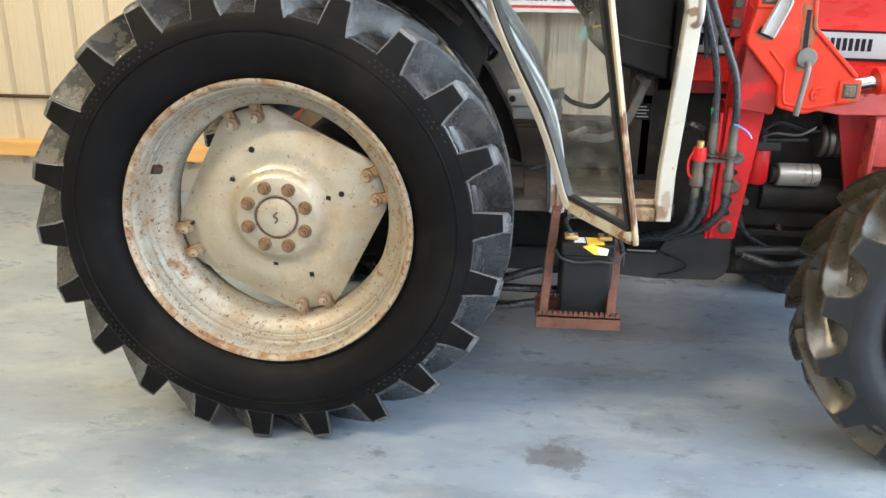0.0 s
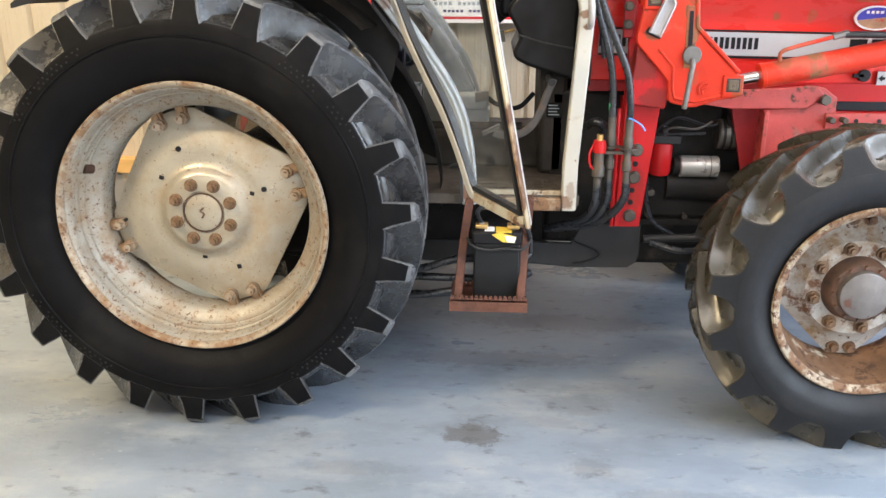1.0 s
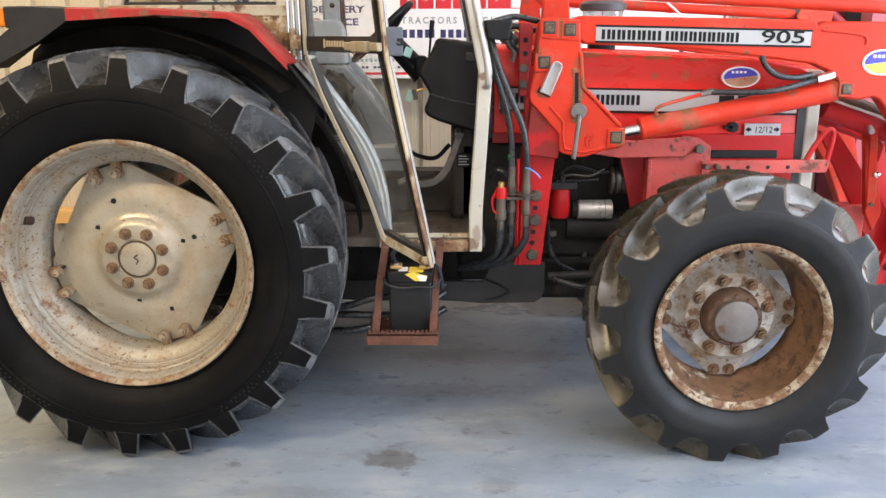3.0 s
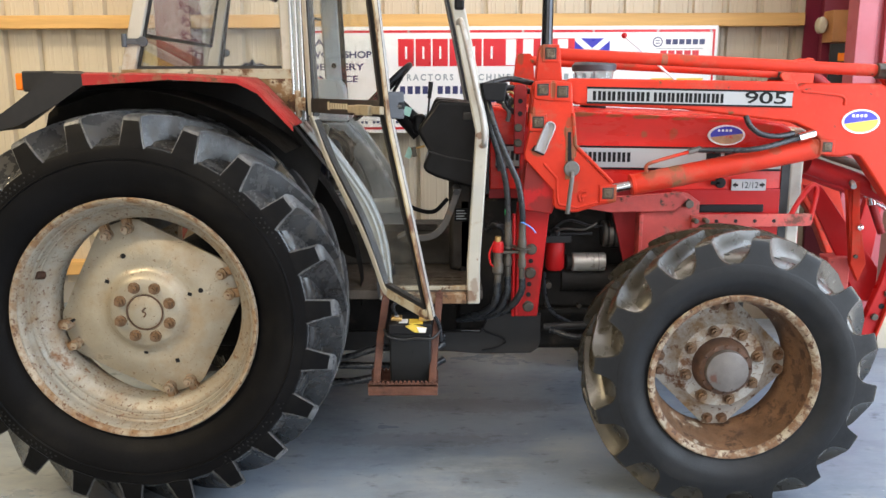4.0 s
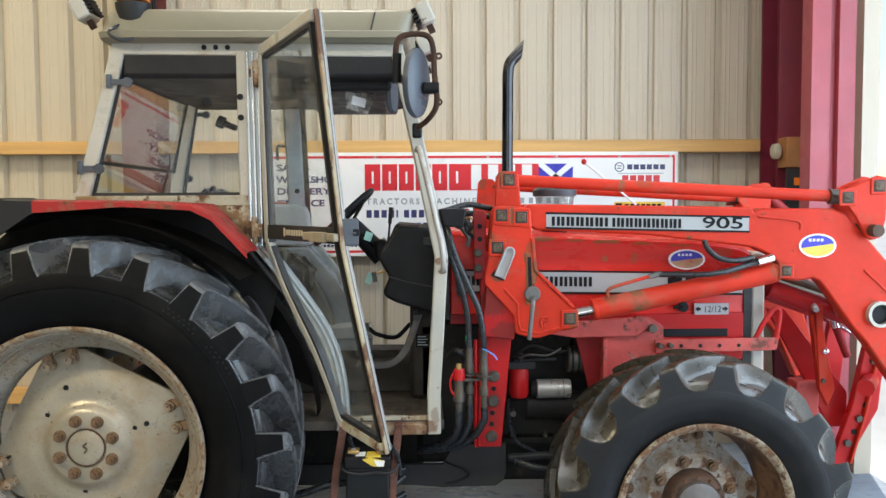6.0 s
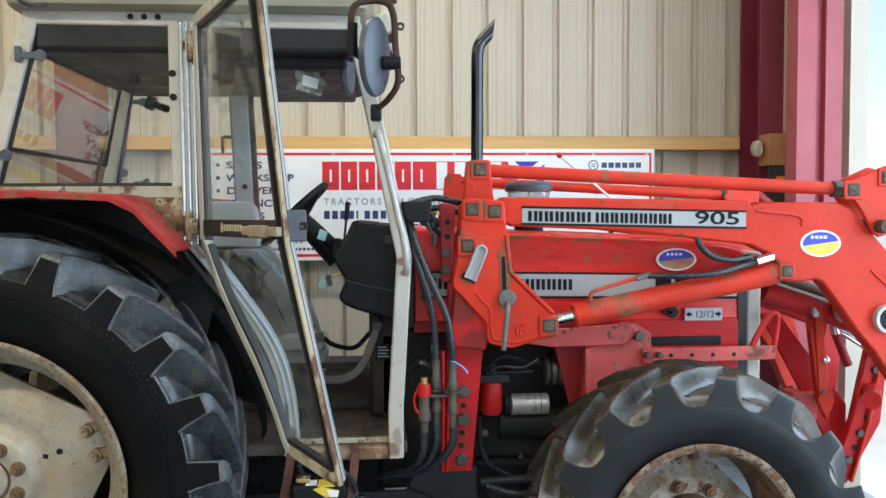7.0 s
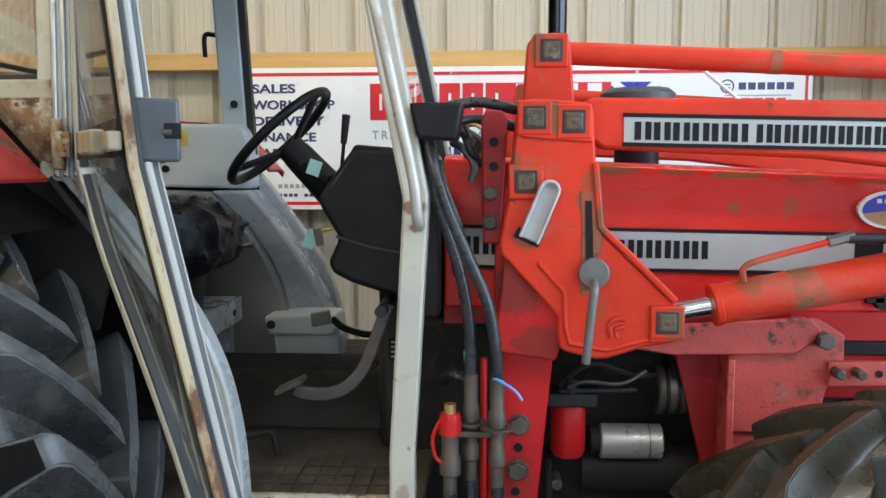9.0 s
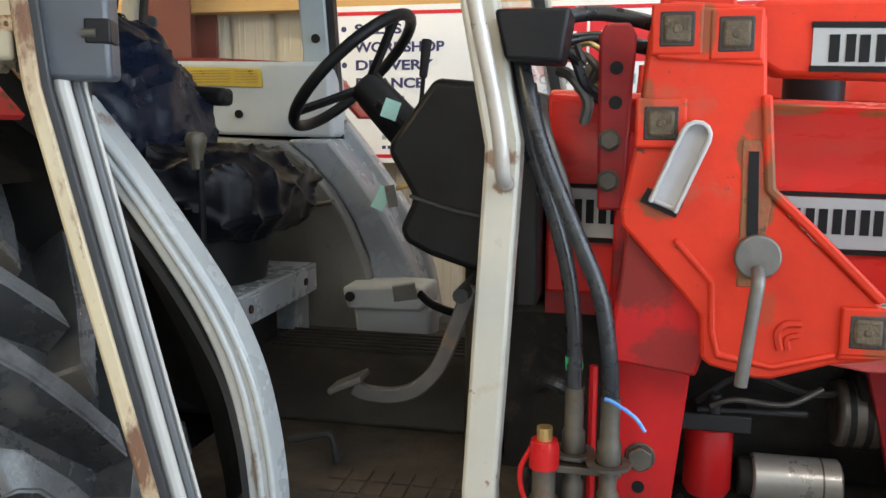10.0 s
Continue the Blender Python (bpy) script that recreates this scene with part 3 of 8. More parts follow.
# ---------------------------------------------------------------- the shed
floor_ob = part("floor", box(-8.1, 3.90, -8.1, 3.05, -0.2, 0), "floor")
tagged(part("ground", box(-400, 400, -400, 400, -0.5, -0.03), "asphalt"), "pale concrete yard outside the shed", "ground", kind="structure")
tagged(floor_ob, "worn grey-blue painted concrete shed floor with stains", "floor", kind="structure")

WALL_Y = 2.93


def corrugated(x0, x1, z0, z1, pitch=0.24, depth=0.032):
    """Box-profile sheet in the x-z plane: broad pans towards -y with a narrow groove between them."""
    bm = bmesh.new()
    prof, x = [], x0
    while x < x1:
        prof += [(x, -depth), (x + 0.106, -depth), (x + 0.126, 0), (x + 0.150, 0), (x + 0.158, -depth)]
        for g in (0.03, 0.07, 0.178, 0.208):
            prof += [(x + g, -depth), (x + g + 0.003, -depth - 0.002), (x + g + 0.009, -depth - 0.002), (x + g + 0.012, -depth)]
        x += pitch
    prof = sorted(set(prof))
    rows = [[bm.verts.new((px, py, z)) for px, py in prof] for z in (z0, z1)]
    back = [[bm.verts.new((px, py + 0.004, z)) for px, py in prof] for z in (z0, z1)]
    for i in range(len(prof) - 1):
        bm.faces.new((rows[0][i], rows[0][i + 1], rows[1][i + 1], rows[1][i]))
        bm.faces.new((back[0][i + 1], back[0][i], back[1][i], back[1][i + 1]))
    return bm


bm = corrugated(-8.07, 3.9, 0.16, 4.6)
bmesh.ops.translate(bm, verts=bm.verts, vec=(0, WALL_Y, 0))
tagged(part("wall_back", bm, "sheet"), "cream box-profile metal cladding wall with vertical grooves", "wall", kind="structure")
tagged(part("wall_back_base", box(-8.0, 3.9, WALL_Y - 0.02, WALL_Y + 0.12, 0, 0.2), "blockwork"), "low grey concrete base of the shed wall", "wall", kind="structure")
tagged(part("wall_back_outer", box(-8.0, 3.9, WALL_Y + 0.03, WALL_Y + 0.12, 0.2, 4.6), "ceiling"), "outer skin of the cladding wall", "wall", kind="structure")
for z, h in ((2.03, 0.088), (0.29, 0.10), (3.7, 0.09)):
    g = part("girt", box(-8.0, 3.62, WALL_Y - 0.135, WALL_Y - 0.032, z - h / 2, z + h / 2), "timber", bevel=0.004)
    tagged(g, "sawn yellow pine rail fixed along the wall", "wall rail", kind="structure")
tagged(part("wall_pipe", rod((-8, WALL_Y - 0.05, 0.64), (-1.9, WALL_Y - 0.05, 0.64), 0.012, 8), "rust"), "thin rusty pipe along the wall", "pipe", kind="structure")
tagged(part("wall_left", box(-8.1, -8.0, -8.0, WALL_Y, 0, 4.6), "sheet"), "cream metal shed wall", "wall", kind="structure")
# front wall out of view; its wide opening is added to go with the front fill
bm = box(-8.0, -2.4, -8.1, -8.0, 0, 4.6)
box(3.4, 3.9, -8.1, -8.0, 0, 4.6, bm)
box(-2.4, 3.4, -8.1, -8.0, 4.3, 4.6, bm)
tagged(part("wall_front", bm, "sheet"), "unseen cream metal shed wall with an added wide opening", "wall", kind="structure")
bm = box(3.80, 3.90, 1.80, WALL_Y, 0, 4.6)
box(3.80, 3.90, -8.0, -4.2, 0, 4.6, bm)
box(3.80, 3.90, -4.2, 1.80, 4.1, 4.6, bm)
tagged(part("wall_right", bm, "sheet"), "cream metal gable wall with a tall open doorway", "wall", kind="structure")
tagged(part("ceiling", box(-8.1, 3.9, -8.1, WALL_Y + 0.12, 4.6, 4.7), "ceiling"), "pale metal roof sheeting", "ceiling", kind="structure")
# unseen housings added above the overhead fill
for lx in (-2.6, 0.6, 2.9):
    for ly in (0.9, -3.2):
        t = thing("added_strip", (lx, ly, 4.6), "white strip housing added under the roof, out of view", "lamp", group="roof lamps")
        part("housing", box(lx - 0.75, lx + 0.75, ly - 0.06, ly + 0.06, 4.30, 4.6), "white", t, bevel=0.005)


def i_column(name, x, y, z1, w, d, mat, label):
    """A rolled steel column: two flanges and a web."""
    bm = box(x, x + w, y, y + 0.016, 0, z1)
    box(x, x + w, y + d - 0.016, y + d, 0, z1, bm)
    box(x + w / 2 - 0.006, x + w / 2 + 0.006, y + 0.016, y + d - 0.016, 0, z1, bm)
    return tagged(part(name, bm, mat, bevel=0.003), label, "steel column", kind="structure")


i_column("column_wall", -0.79, 2.62, 4.6, 0.235, 0.27, "steel_oxide", "red oxide steel column against the back wall")
i_column("column_corner", 3.64, 2.56, 4.6, 0.22, 0.30, "steel_red", "dark red painted steel column in the corner")
bm = box(3.475, 3.585, 1.76, 1.885, 0, 4.6)
box(3.635, 3.735, 1.76, 1.885, 0, 4.6, bm)
box(3.585, 3.635, 1.80, 1.86, 0, 4.6, bm)
tagged(part("column_door", bm, "steel_pink", bevel=0.003), "red oxide painted steel column beside the doorway", "steel column", kind="structure")

# wooden box with a dark poster, and the small lamp and cable above it
wb = thing("wooden_box", (3.72, 2.60, 1.55), "orange plywood box fixed to the column", "box")
part("box_body", box(3.64, 3.92, 2.42, 2.56, 1.86, 2.06), "wood_box", wb, bevel=0.004)
part("box_front", box(3.63, 3.93, 2.40, 2.42, 1.55, 1.85), "plate", wb, "dark printed front panel", bevel=0.004)
part("orange_print", box(3.68, 3.84, 2.395, 2.40, 1.74, 1.79), "amber", wb, "orange printed bars")
sl = thing("wall_fitting", (3.59, 2.47, 1.96), "cream round plastic fitting on the end of the rail", "wall fitting")
part("fitting_body", lathe([(-0.03, 0.002), (-0.03, 0.03), (-0.02, 0.042), (0.02, 0.042), (0.03, 0.03), (0.03, 0.002)], 20, m=pose(3.60, 2.50, 1.97, 0, 0, 0) @ Matrix.Diagonal((0.75, 1.2, 1.25, 1))), "cream", sl, smooth=True)
cb = thing("cable", (3.86, 2.5, 2.1), "thin grey cable hanging down the wall", "cable")
part("cable_run", pipe([(3.90, 2.54, 4.5), (3.87, 2.52, 3.2), (3.89, 2.50, 2.6), (3.84, 2.5, 2.25), (3.85, 2.49, 2.07)], 0.007, 6), "plate", cb)
part("cable_run", pipe([(3.92, 2.54, 4.5), (3.89, 2.52, 3.0), (3.88, 2.5, 2.4), (3.88, 2.49, 2.07)], 0.005, 6), "black", cb)

# ---------------------------------------------------------------- the sign
sg = thing("sign_board", (1.55, 2.76, 1.27), "long white printed sign with red border on the wall rail", "sign")
SY = 2.735
part("board", box(0.085, 3.012, SY, SY + 0.022, 1.268, 1.987), "white", sg, bevel=0.003)


def printed(x0, x1, z0, z1, mat, name="printed_bar", dy=0.0015):
    return part(name, box(x0, x1, SY - dy, SY + 0.001, z0, z1), mat, sg)


for x0, x1, z0, z1 in ((0.105, 2.99, 1.945, 1.962), (0.105, 2.99, 1.292, 1.309), (0.105, 0.119, 1.309, 1.945), (2.976, 2.99, 1.309, 1.945)):
    printed(x0, x1, z0, z1, "red_print", "border")
for i, (w, wd) in enumerate((("SALES", 0.225), ("WORKSHOP", 0.43), ("DELIVERY", 0.37), ("FINANCE", 0.325), ("PARTS", 0.235))):
    z = 1.862 - 0.0815 * i
    words("printed_word", w, 0.062, flat_on_side(0.218, SY - 0.001, z), "navy_print", sg, width=wd)
    part("bullet", lathe([(SY - 0.002, 0.001), (SY - 0.002, 0.013), (SY + 0.001, 0.013), (SY + 0.001, 0.001)], 14, m=Matrix.Translation((0.165, 0, z + 0.022))), "navy_print", sg)
# the firm's mark: plain blocks in its colours
x = 0.826
for w in (0.108, 0.104, 0.104, 0.104, 0.104, 0.112):
    printed(x, x + w, 1.722, 1.905, "red_print", "mark_block")
    printed(x + w * 0.44, x + w * 0.57, 1.772, 1.854, "white", "mark_gap", 0.003)
    x += w + 0.012
printed(x - 0.012, x + 0.50, 1.722, 1.905, "red_print", "mark_block")
for k in range(4):
    printed(x + 0.03 + 0.118 * k, x + 0.03 + 0.118 * k + 0.07, 1.728, 1.900, "white", "mark_gap", 0.003)
printed(x + 0.50, x + 0.74, 1.722, 1.905, "blue_print", "mark_block")
for s in (1, -1):
    part("mark_stripe", plate([(x + 0.50, 1.813 + s * 0.092), (x + 0.54, 1.813 + s * 0.092), (x + 0.74, 1.813 - s * 0.075), (x + 0.74, 1.813 - s * 0.092), (x + 0.70, 1.813 - s * 0.092), (x + 0.50, 1.813 + s * 0.075)], SY - 0.004, SY), "white", sg)
words("printed_word", "TRACTORS", 0.058, flat_on_side(0.835, SY - 0.001, 1.628), "grey_print", sg, width=0.37, spacing=1.5)
words("printed_word", "MACHINERY", 0.058, flat_on_side(1.265, SY - 0.001, 1.628), "grey_print", sg, width=0.43, spacing=1.5)
for k in range(7):
    printed(1.78 + 0.062 * k, 1.78 + 0.062 * k + 0.03, 1.630, 1.670, "grey_print")
for k in range(10):
    printed(0.835 + 0.052 * k, 0.835 + 0.052 * k + (0.036 if k != 4 else 0.012), 1.535, 1.588, "navy_print")
for k in range(16):
    printed(1.09 + 0.046 * k, 1.09 + 0.046 * k + 0.032, 1.462, 1.50, "navy_print")
for k in range(30):
    if k % 7 != 5:
        printed(0.345 + 0.030 * k, 0.345 + 0.030 * k + 0.020, 1.378, 1.398, "grey_print")
for k in range(26):
    if k % 6 != 4:
        printed(0.345 + 0.027 * k, 0.345 + 0.027 * k + 0.019, 1.334, 1.350, "navy_print")
# other firms' marks as plain shapes
part("ring_mark", lathe([(SY - 0.0015, 0.034), (SY - 0.0015, 0.027), (SY + 0.001, 0.027), (SY + 0.001, 0.034)], 28, m=Matrix.Translation((2.600, 0, 1.879))), "navy_print", sg)
printed(2.585, 2.615, 1.884, 1.890, "navy_print"); printed(2.585, 2.615, 1.868, 1.874, "navy_print")
for k in range(6):
    printed(2.655 + 0.046 * k, 2.655 + 0.046 * k + 0.036, 1.862, 1.897, "navy_print")
for k in range(5):
    printed(2.62 + 0.055 * k, 2.62 + 0.055 * k + 0.044, 1.775, 1.822, "red_print")
printed(2.59, 2.91, 1.755, 1.760, "grey_print"); printed(2.59, 2.91, 1.832, 1.837, "grey_print")
for k in range(6):
    printed(2.60 + 0.05 * k, 2.60 + 0.05 * k + 0.036, 1.690, 1.720, "red_print")
printed(2.565, 2.922, 1.573, 1.636, "yellow_print")
for k in range(7):
    printed(2.64 + 0.038 * k, 2.64 + 0.038 * k + 0.028, 1.585, 1.622, "black_print", dy=0.003)
printed(2.575, 2.62, 1.582, 1.627, "black_print", dy=0.003)
for sx in (0.13, 0.9, 1.24, 1.68, 2.16, 2.6, 2.96):
    part("screw", lathe([(SY - 0.004, 0.001), (SY - 0.004, 0.008), (SY, 0.009), (SY, 0.001)], 10, m=Matrix.Translation((sx, 0, 1.953))), "alu", sg)

# ---------------------------------------------------------------- the tractor
tractor = thing("tractor", (1.1, C, 0), "used red four-wheel-drive tractor with a grey cab, door open", "tractor")


def tyre_mesh(profile, groove, inner_r, flange):
    """A carcass: sidewalls bulge from the rim to the shoulder, then the scooped floor between the bars (second material)."""
    half_prof = [(v.x, v.y) for v in smooth_path([(y, r, 0) for y, r in profile], 4)]
    if groove:
        i = next(k for k in range(len(half_prof) - 1) if half_prof[k][1] < groove <= half_prof[k + 1][1])
        (ya, ra), (yb, rb) = half_prof[i], half_prof[i + 1]
        y0 = ya + (yb - ya) * (groove - ra) / max(1e-6, rb - ra)
        half_prof[i + 1:i + 1] = [(y0 + 0.0003, groove - 0.004), (y0 - 0.004, groove - 0.0015), (y0 - 0.004, groove + 0.0015), (y0 + 0.0003, groove + 0.004)]
    full = half_prof + [(-y, r) for y, r in half_prof[-2::-1]]
    bm = lathe(full + [(flange * 0.9, inner_r), (-flange * 0.9, inner_r)], 132)
    edge = profile[-4][1] + 0.001
    for f in bm.faces:
        c = f.calc_center_median()
        f.material_index = int(math.hypot(c.x, c.z) > edge)
    return bm


def lug_mesh(R, sweep, sections, kinds, soft):
    """One tread bar from its end on the shoulder, flush with the sidewall, to past the middle, leading towards smaller angles.
    sections: (y low, y top, share of the sweep, [(offset along the tread, radius), ...]); kinds: a material for each strip."""
    bm = bmesh.new()
    rows = []
    for y_low, y_top, share, outline in sections:
        lo, hi = min(r for u, r in outline), max(r for u, r in outline)
        row = []
        for u, r in outline:
            a = u / R - sweep * share
            row.append(bm.verts.new((r * math.cos(a), y_low + (y_top - y_low) * (r - lo) / (hi - lo), r * math.sin(a))))
        rows.append(row)
    n = len(rows[0])
    for A, B in zip(rows, rows[1:]):
        for k in range(n):
            bm.faces.new((A[k], A[(k + 1) % n], B[(k + 1) % n], B[k])).material_index = kinds[k] if k < n - 1 else 2
    bm.faces.new(rows[0][::-1]).material_index = 3
    bm.faces.new(rows[-1]).material_index = 2
    bmesh.ops.recalc_face_normals(bm, faces=bm.faces)
    bmesh.ops.bevel(bm, geom=[e for e in bm.edges if len(e.link_faces) == 2 and e.calc_face_angle() > 0.5], offset=soft, segments=2, affect="EDGES", clamp_overlap=True)
    return bm


def mesh_of(bm, name, mat, smooth=True):
    me = bpy.data.meshes.new(name)
    bmesh.ops.recalc_face_normals(bm, faces=bm.faces)
    bm.to_mesh(me)
    bm.free()
    for m in (mat if isinstance(mat, tuple) else (mat,)):
        me.materials.append(M[m])
    if smooth:
        me.shade_smooth()
        me.set_sharp_from_angle(angle=radians(38))
    return me


def child(name, me, parent, local, label=""):
    """An object on shared mesh data, placed in its parent's own space."""
    ob = new(name, me)
    ob.parent = parent
    ob.matrix_basis = local
    if label:
        tagged(ob, label)
    return ob


def mirrored(bm):
    for v in bm.verts:
        v.co.y = -v.co.y
    bmesh.ops.reverse_faces(bm, faces=bm.faces)
    return bm


def wheel(name, at, side, spec, label):
    """A wheel on the tractor: the rim is the part, with tyre, tread bars, disc, nuts and cap under it. side: 1 near, -1 far."""
    flip = (lambda b: b) if side == 1 else mirrored
    s = spec
    root = new(name, mesh_of(flip(lathe(s["rim"], 96)), name + "_rim", s["rim_mat"]))
    root.parent = tractor
    root.matrix_parent_inverse = tractor.matrix_basis.inverted()
    root.matrix_basis = Matrix.Translation(at)
    tagged(root, label)
    off = s["tyre_y"] * side
    child("rim_edge", mesh_of(flip(lathe(s["edge"], 96)), "rim_edge", s["edge_mat"]), root, Matrix())
    tyre = mesh_of(flip(tyre_mesh(s["profile"], s["groove"], s["rim_r"] - 0.03, s["flange"])), "tyre", (s["side_mat"], s["void_mat"]))
    child("tyre", tyre, root, Matrix.Translation((0, off, 0)), s["tyre_label"])
    rib = bmesh.new()
    bmesh.ops.create_uvsphere(rib, u_segments=10, v_segments=6, radius=1.0, matrix=Matrix.Diagonal((0.004, 0.005, 0.019, 1)))
    rib = mesh_of(rib, "void_rib", s["void_mat"])
    for half_side in (1, -1):
        b = lug_mesh(s["R"], s["sweep"], s["sections"], s["kinds"], s["soft"])
        if half_side == -1:
            mirrored(b)
        lug = mesh_of(b, "tread_bar", (s["lug_mat"], s["void_mat"], "flank", s["side_mat"]))
        for k in range(s["lugs"]):
            a = 2 * math.pi * (k + (0.5 if half_side == -1 else 0)) / s["lugs"] + s["phase"]
            child("tread_bar", lug, root, Matrix.Translation((0, off, 0)) @ Matrix.Rotation(-a, 4, "Y"))
            for rib_y, rib_a, rib_r in s["ribs"]:
                m = Matrix.Translation((0, off, 0)) @ Matrix.Rotation(-a - rib_a, 4, "Y") @ Matrix.Translation((rib_r, rib_y * half_side, 0))
                child("void_rib", rib, root, m @ Matrix.Rotation(radians(14) * half_side, 4, "Z"))
    # dished disc with four corners
    bm = bmesh.new()
    seg, rings = 96, []
    for y, r, square in s["disc"]:
        ring = []
        for k in range(seg):
            a = 2 * math.pi * k / seg
            q = a - s["disc_turn"]
            q = (q + math.pi / 4) % (math.pi / 2) - math.pi / 4
            rr = r + square * (min(s["flat"] / math.cos(q), s["corner"]) - r)
            ring.append(bm.verts.new((rr * math.cos(a), y, rr * math.sin(a))))
        rings.append(ring)
    for A, B in zip(rings, rings[1:]):
        for k in range(seg):
            bm.faces.new((A[k], A[(k + 1) % seg], B[(k + 1) % seg], B[k]))
    back = [[bm.verts.new(v.co + Vector((0, 0.012, 0))) for v in ring] for ring in rings]
    for A, B in zip(back, back[1:]):
        for k in range(seg):
            bm.faces.new((A[k], B[k], B[(k + 1) % seg], A[(k + 1) % seg]))
    for k in range(seg):
        bm.faces.new((rings[-1][k], rings[-1][(k + 1) % seg], back[-1][(k + 1) % seg], back[-1][k]))
        bm.faces.new((rings[0][k], back[0][k], back[0][(k + 1) % seg], rings[0][(k + 1) % seg]))
    child("disc", mesh_of(flip(bm), "disc", s["disc_mat"]), root, Matrix(), s["disc_label"])
    # nuts
    nut = bmesh.new()
    n = s["nut"]
    rod((0, 0.002, 0), (0, -0.006, 0), n * 1.35, 16, nut)
    rod((0, -0.005, 0), (0, -0.024, 0), n, 6, nut)
    rod((0, -0.022, 0), (0, -0.034, 0), n * 0.55, 10, nut)
    nut = mesh_of(flip(nut), "wheel_nut", "nut_rust")
    for k in range(8):
        a = 2 * math.pi * k / 8 + s["nut_turn"]
        child("wheel_nut", nut, root, Matrix.Translation((s["nut_r"] * math.cos(a), s["nut_y"] * side, s["nut_r"] * math.sin(a))))
    child("hub_cap", mesh_of(flip(lathe(s["cap"], 40, closed=False)), "hub_cap", s["cap_mat"]), root, Matrix())
    # clamps that hold disc and rim together, in four pairs
    clamp = bmesh.new()
    box(-0.014, 0.040, -0.012, 0.03, -0.017, 0.017, clamp)
    rod((-0.004, 0.02, 0), (-0.004, -0.022, 0), 0.021, 16, clamp)
    rod((-0.004, -0.020, 0), (-0.004, -0.042, 0), 0.0145, 6, clamp)
    bmesh.ops.bevel(clamp, geom=[e for e in clamp.edges if e.calc_length() > 0.05], offset=0.006, segments=2, affect="EDGES")
    clamp = mesh_of(flip(clamp), "rim_clamp", s["clamp_mat"])
    for k in range(4):
        for d in (-1, 1):
            a = s["disc_turn"] + math.pi / 4 + k * math.pi / 2 + d * s["clamp_d"]
            child("rim_clamp", clamp, root, Matrix.Translation((s["clamp_r"] * math.cos(a), s["clamp_y"] * side, s["clamp_r"] * math.sin(a))) @ Matrix.Rotation(-a, 4, "Y"))
    return root


REAR = dict(R=0.765, rim_r=0.464, flange=0.170, tyre_y=0.075, lugs=22, phase=radians(20.4), sweep=radians(19), groove=0.597, soft=0.004, lug_mat="rubber_lug", side_mat="rubber", void_mat="rubber_void", ribs=(),
            profile=[(-0.170, 0.454), (-0.182, 0.476), (-0.212, 0.524), (-0.223, 0.578), (-0.220, 0.622), (-0.213, 0.645), (-0.197, 0.654), (-0.160, 0.674), (0, 0.700)],
            sections=[(-0.2185, -0.203, 0.0, [(-0.064, 0.636), (-0.050, 0.668), (-0.034, 0.737), (0.030, 0.737), (0.050, 0.636)]),
                      (-0.196, -0.192, 0.0, [(-0.092, 0.640), (-0.066, 0.676), (-0.032, 0.750), (0.030, 0.750), (0.046, 0.640)]),
                      (-0.165, -0.165, 0.06, [(-0.105, 0.655), (-0.074, 0.690), (-0.032, 0.757), (0.028, 0.757), (0.044, 0.655)]),
                      (-0.110, -0.110, 0.34, [(-0.090, 0.672), (-0.062, 0.703), (-0.030, 0.762), (0.028, 0.762), (0.042, 0.672)]),
                      (-0.050, -0.050, 0.70, [(-0.070, 0.685), (-0.050, 0.712), (-0.028, 0.765), (0.027, 0.765), (0.040, 0.685)]),
                      (0.014, 0.010, 1.06, [(-0.050, 0.690), (-0.038, 0.715), (-0.025, 0.765), (0.025, 0.765), (0.034, 0.690)])],
            kinds=(1, 1, 0, 2),
            rim=[(-0.104, 0.446), (-0.100, 0.432), (-0.088, 0.424), (-0.072, 0.421), (-0.066, 0.430), (-0.058, 0.430), (-0.052, 0.418), (-0.040, 0.416), (-0.034, 0.424), (-0.026, 0.424), (-0.020, 0.408), (-0.012, 0.406), (0.000, 0.392), (0.015, 0.372), (0.030, 0.362), (0.110, 0.362), (0.13, 0.39),
                 (0.16, 0.415), (0.235, 0.425), (0.25, 0.445), (0.25, 0.455), (0.23, 0.44), (0.15, 0.425), (0.11, 0.372), (0.03, 0.372), (0.01, 0.400), (-0.085, 0.435)],
            edge=[(-0.104, 0.436), (-0.114, 0.441), (-0.121, 0.448), (-0.122, 0.454), (-0.115, 0.459), (-0.104, 0.457), (-0.100, 0.448)],
            rim_mat="rim", edge_mat="rim_edge", flat=0.300, corner=0.352,
            disc=[(0.0, 0.068, 0), (0.0, 0.126, 0), (0.004, 0.136, 0), (0.020, 0.150, 0), (0.028, 0.160, 0), (0.034, 0.178, 0), (0.030, 0.200, 0.0), (0.034, 0.232, 0.0), (0.046, 0.255, 0.25), (0.060, 0.272, 0.72), (0.064, 0.30, 0.96), (0.066, 0.31, 1.0)],
            disc_turn=radians(-27), disc_mat="disc", disc_label="silver dished wheel disc with rust runs", nut=0.0165, nut_r=0.1016, nut_y=0.0, nut_turn=radians(20), cap=[(-0.004, 0.0005), (-0.006, 0.03), (-0.005, 0.060), (-0.003, 0.064), (0.002, 0.066), (0.002, 0.0705), (-0.003, 0.0725), (0.002, 0.076)],
            cap_mat="disc", clamp_r=0.326, clamp_y=0.048, clamp_d=radians(7.5), clamp_mat="rim_edge", tyre_label="black worn agricultural tyre")


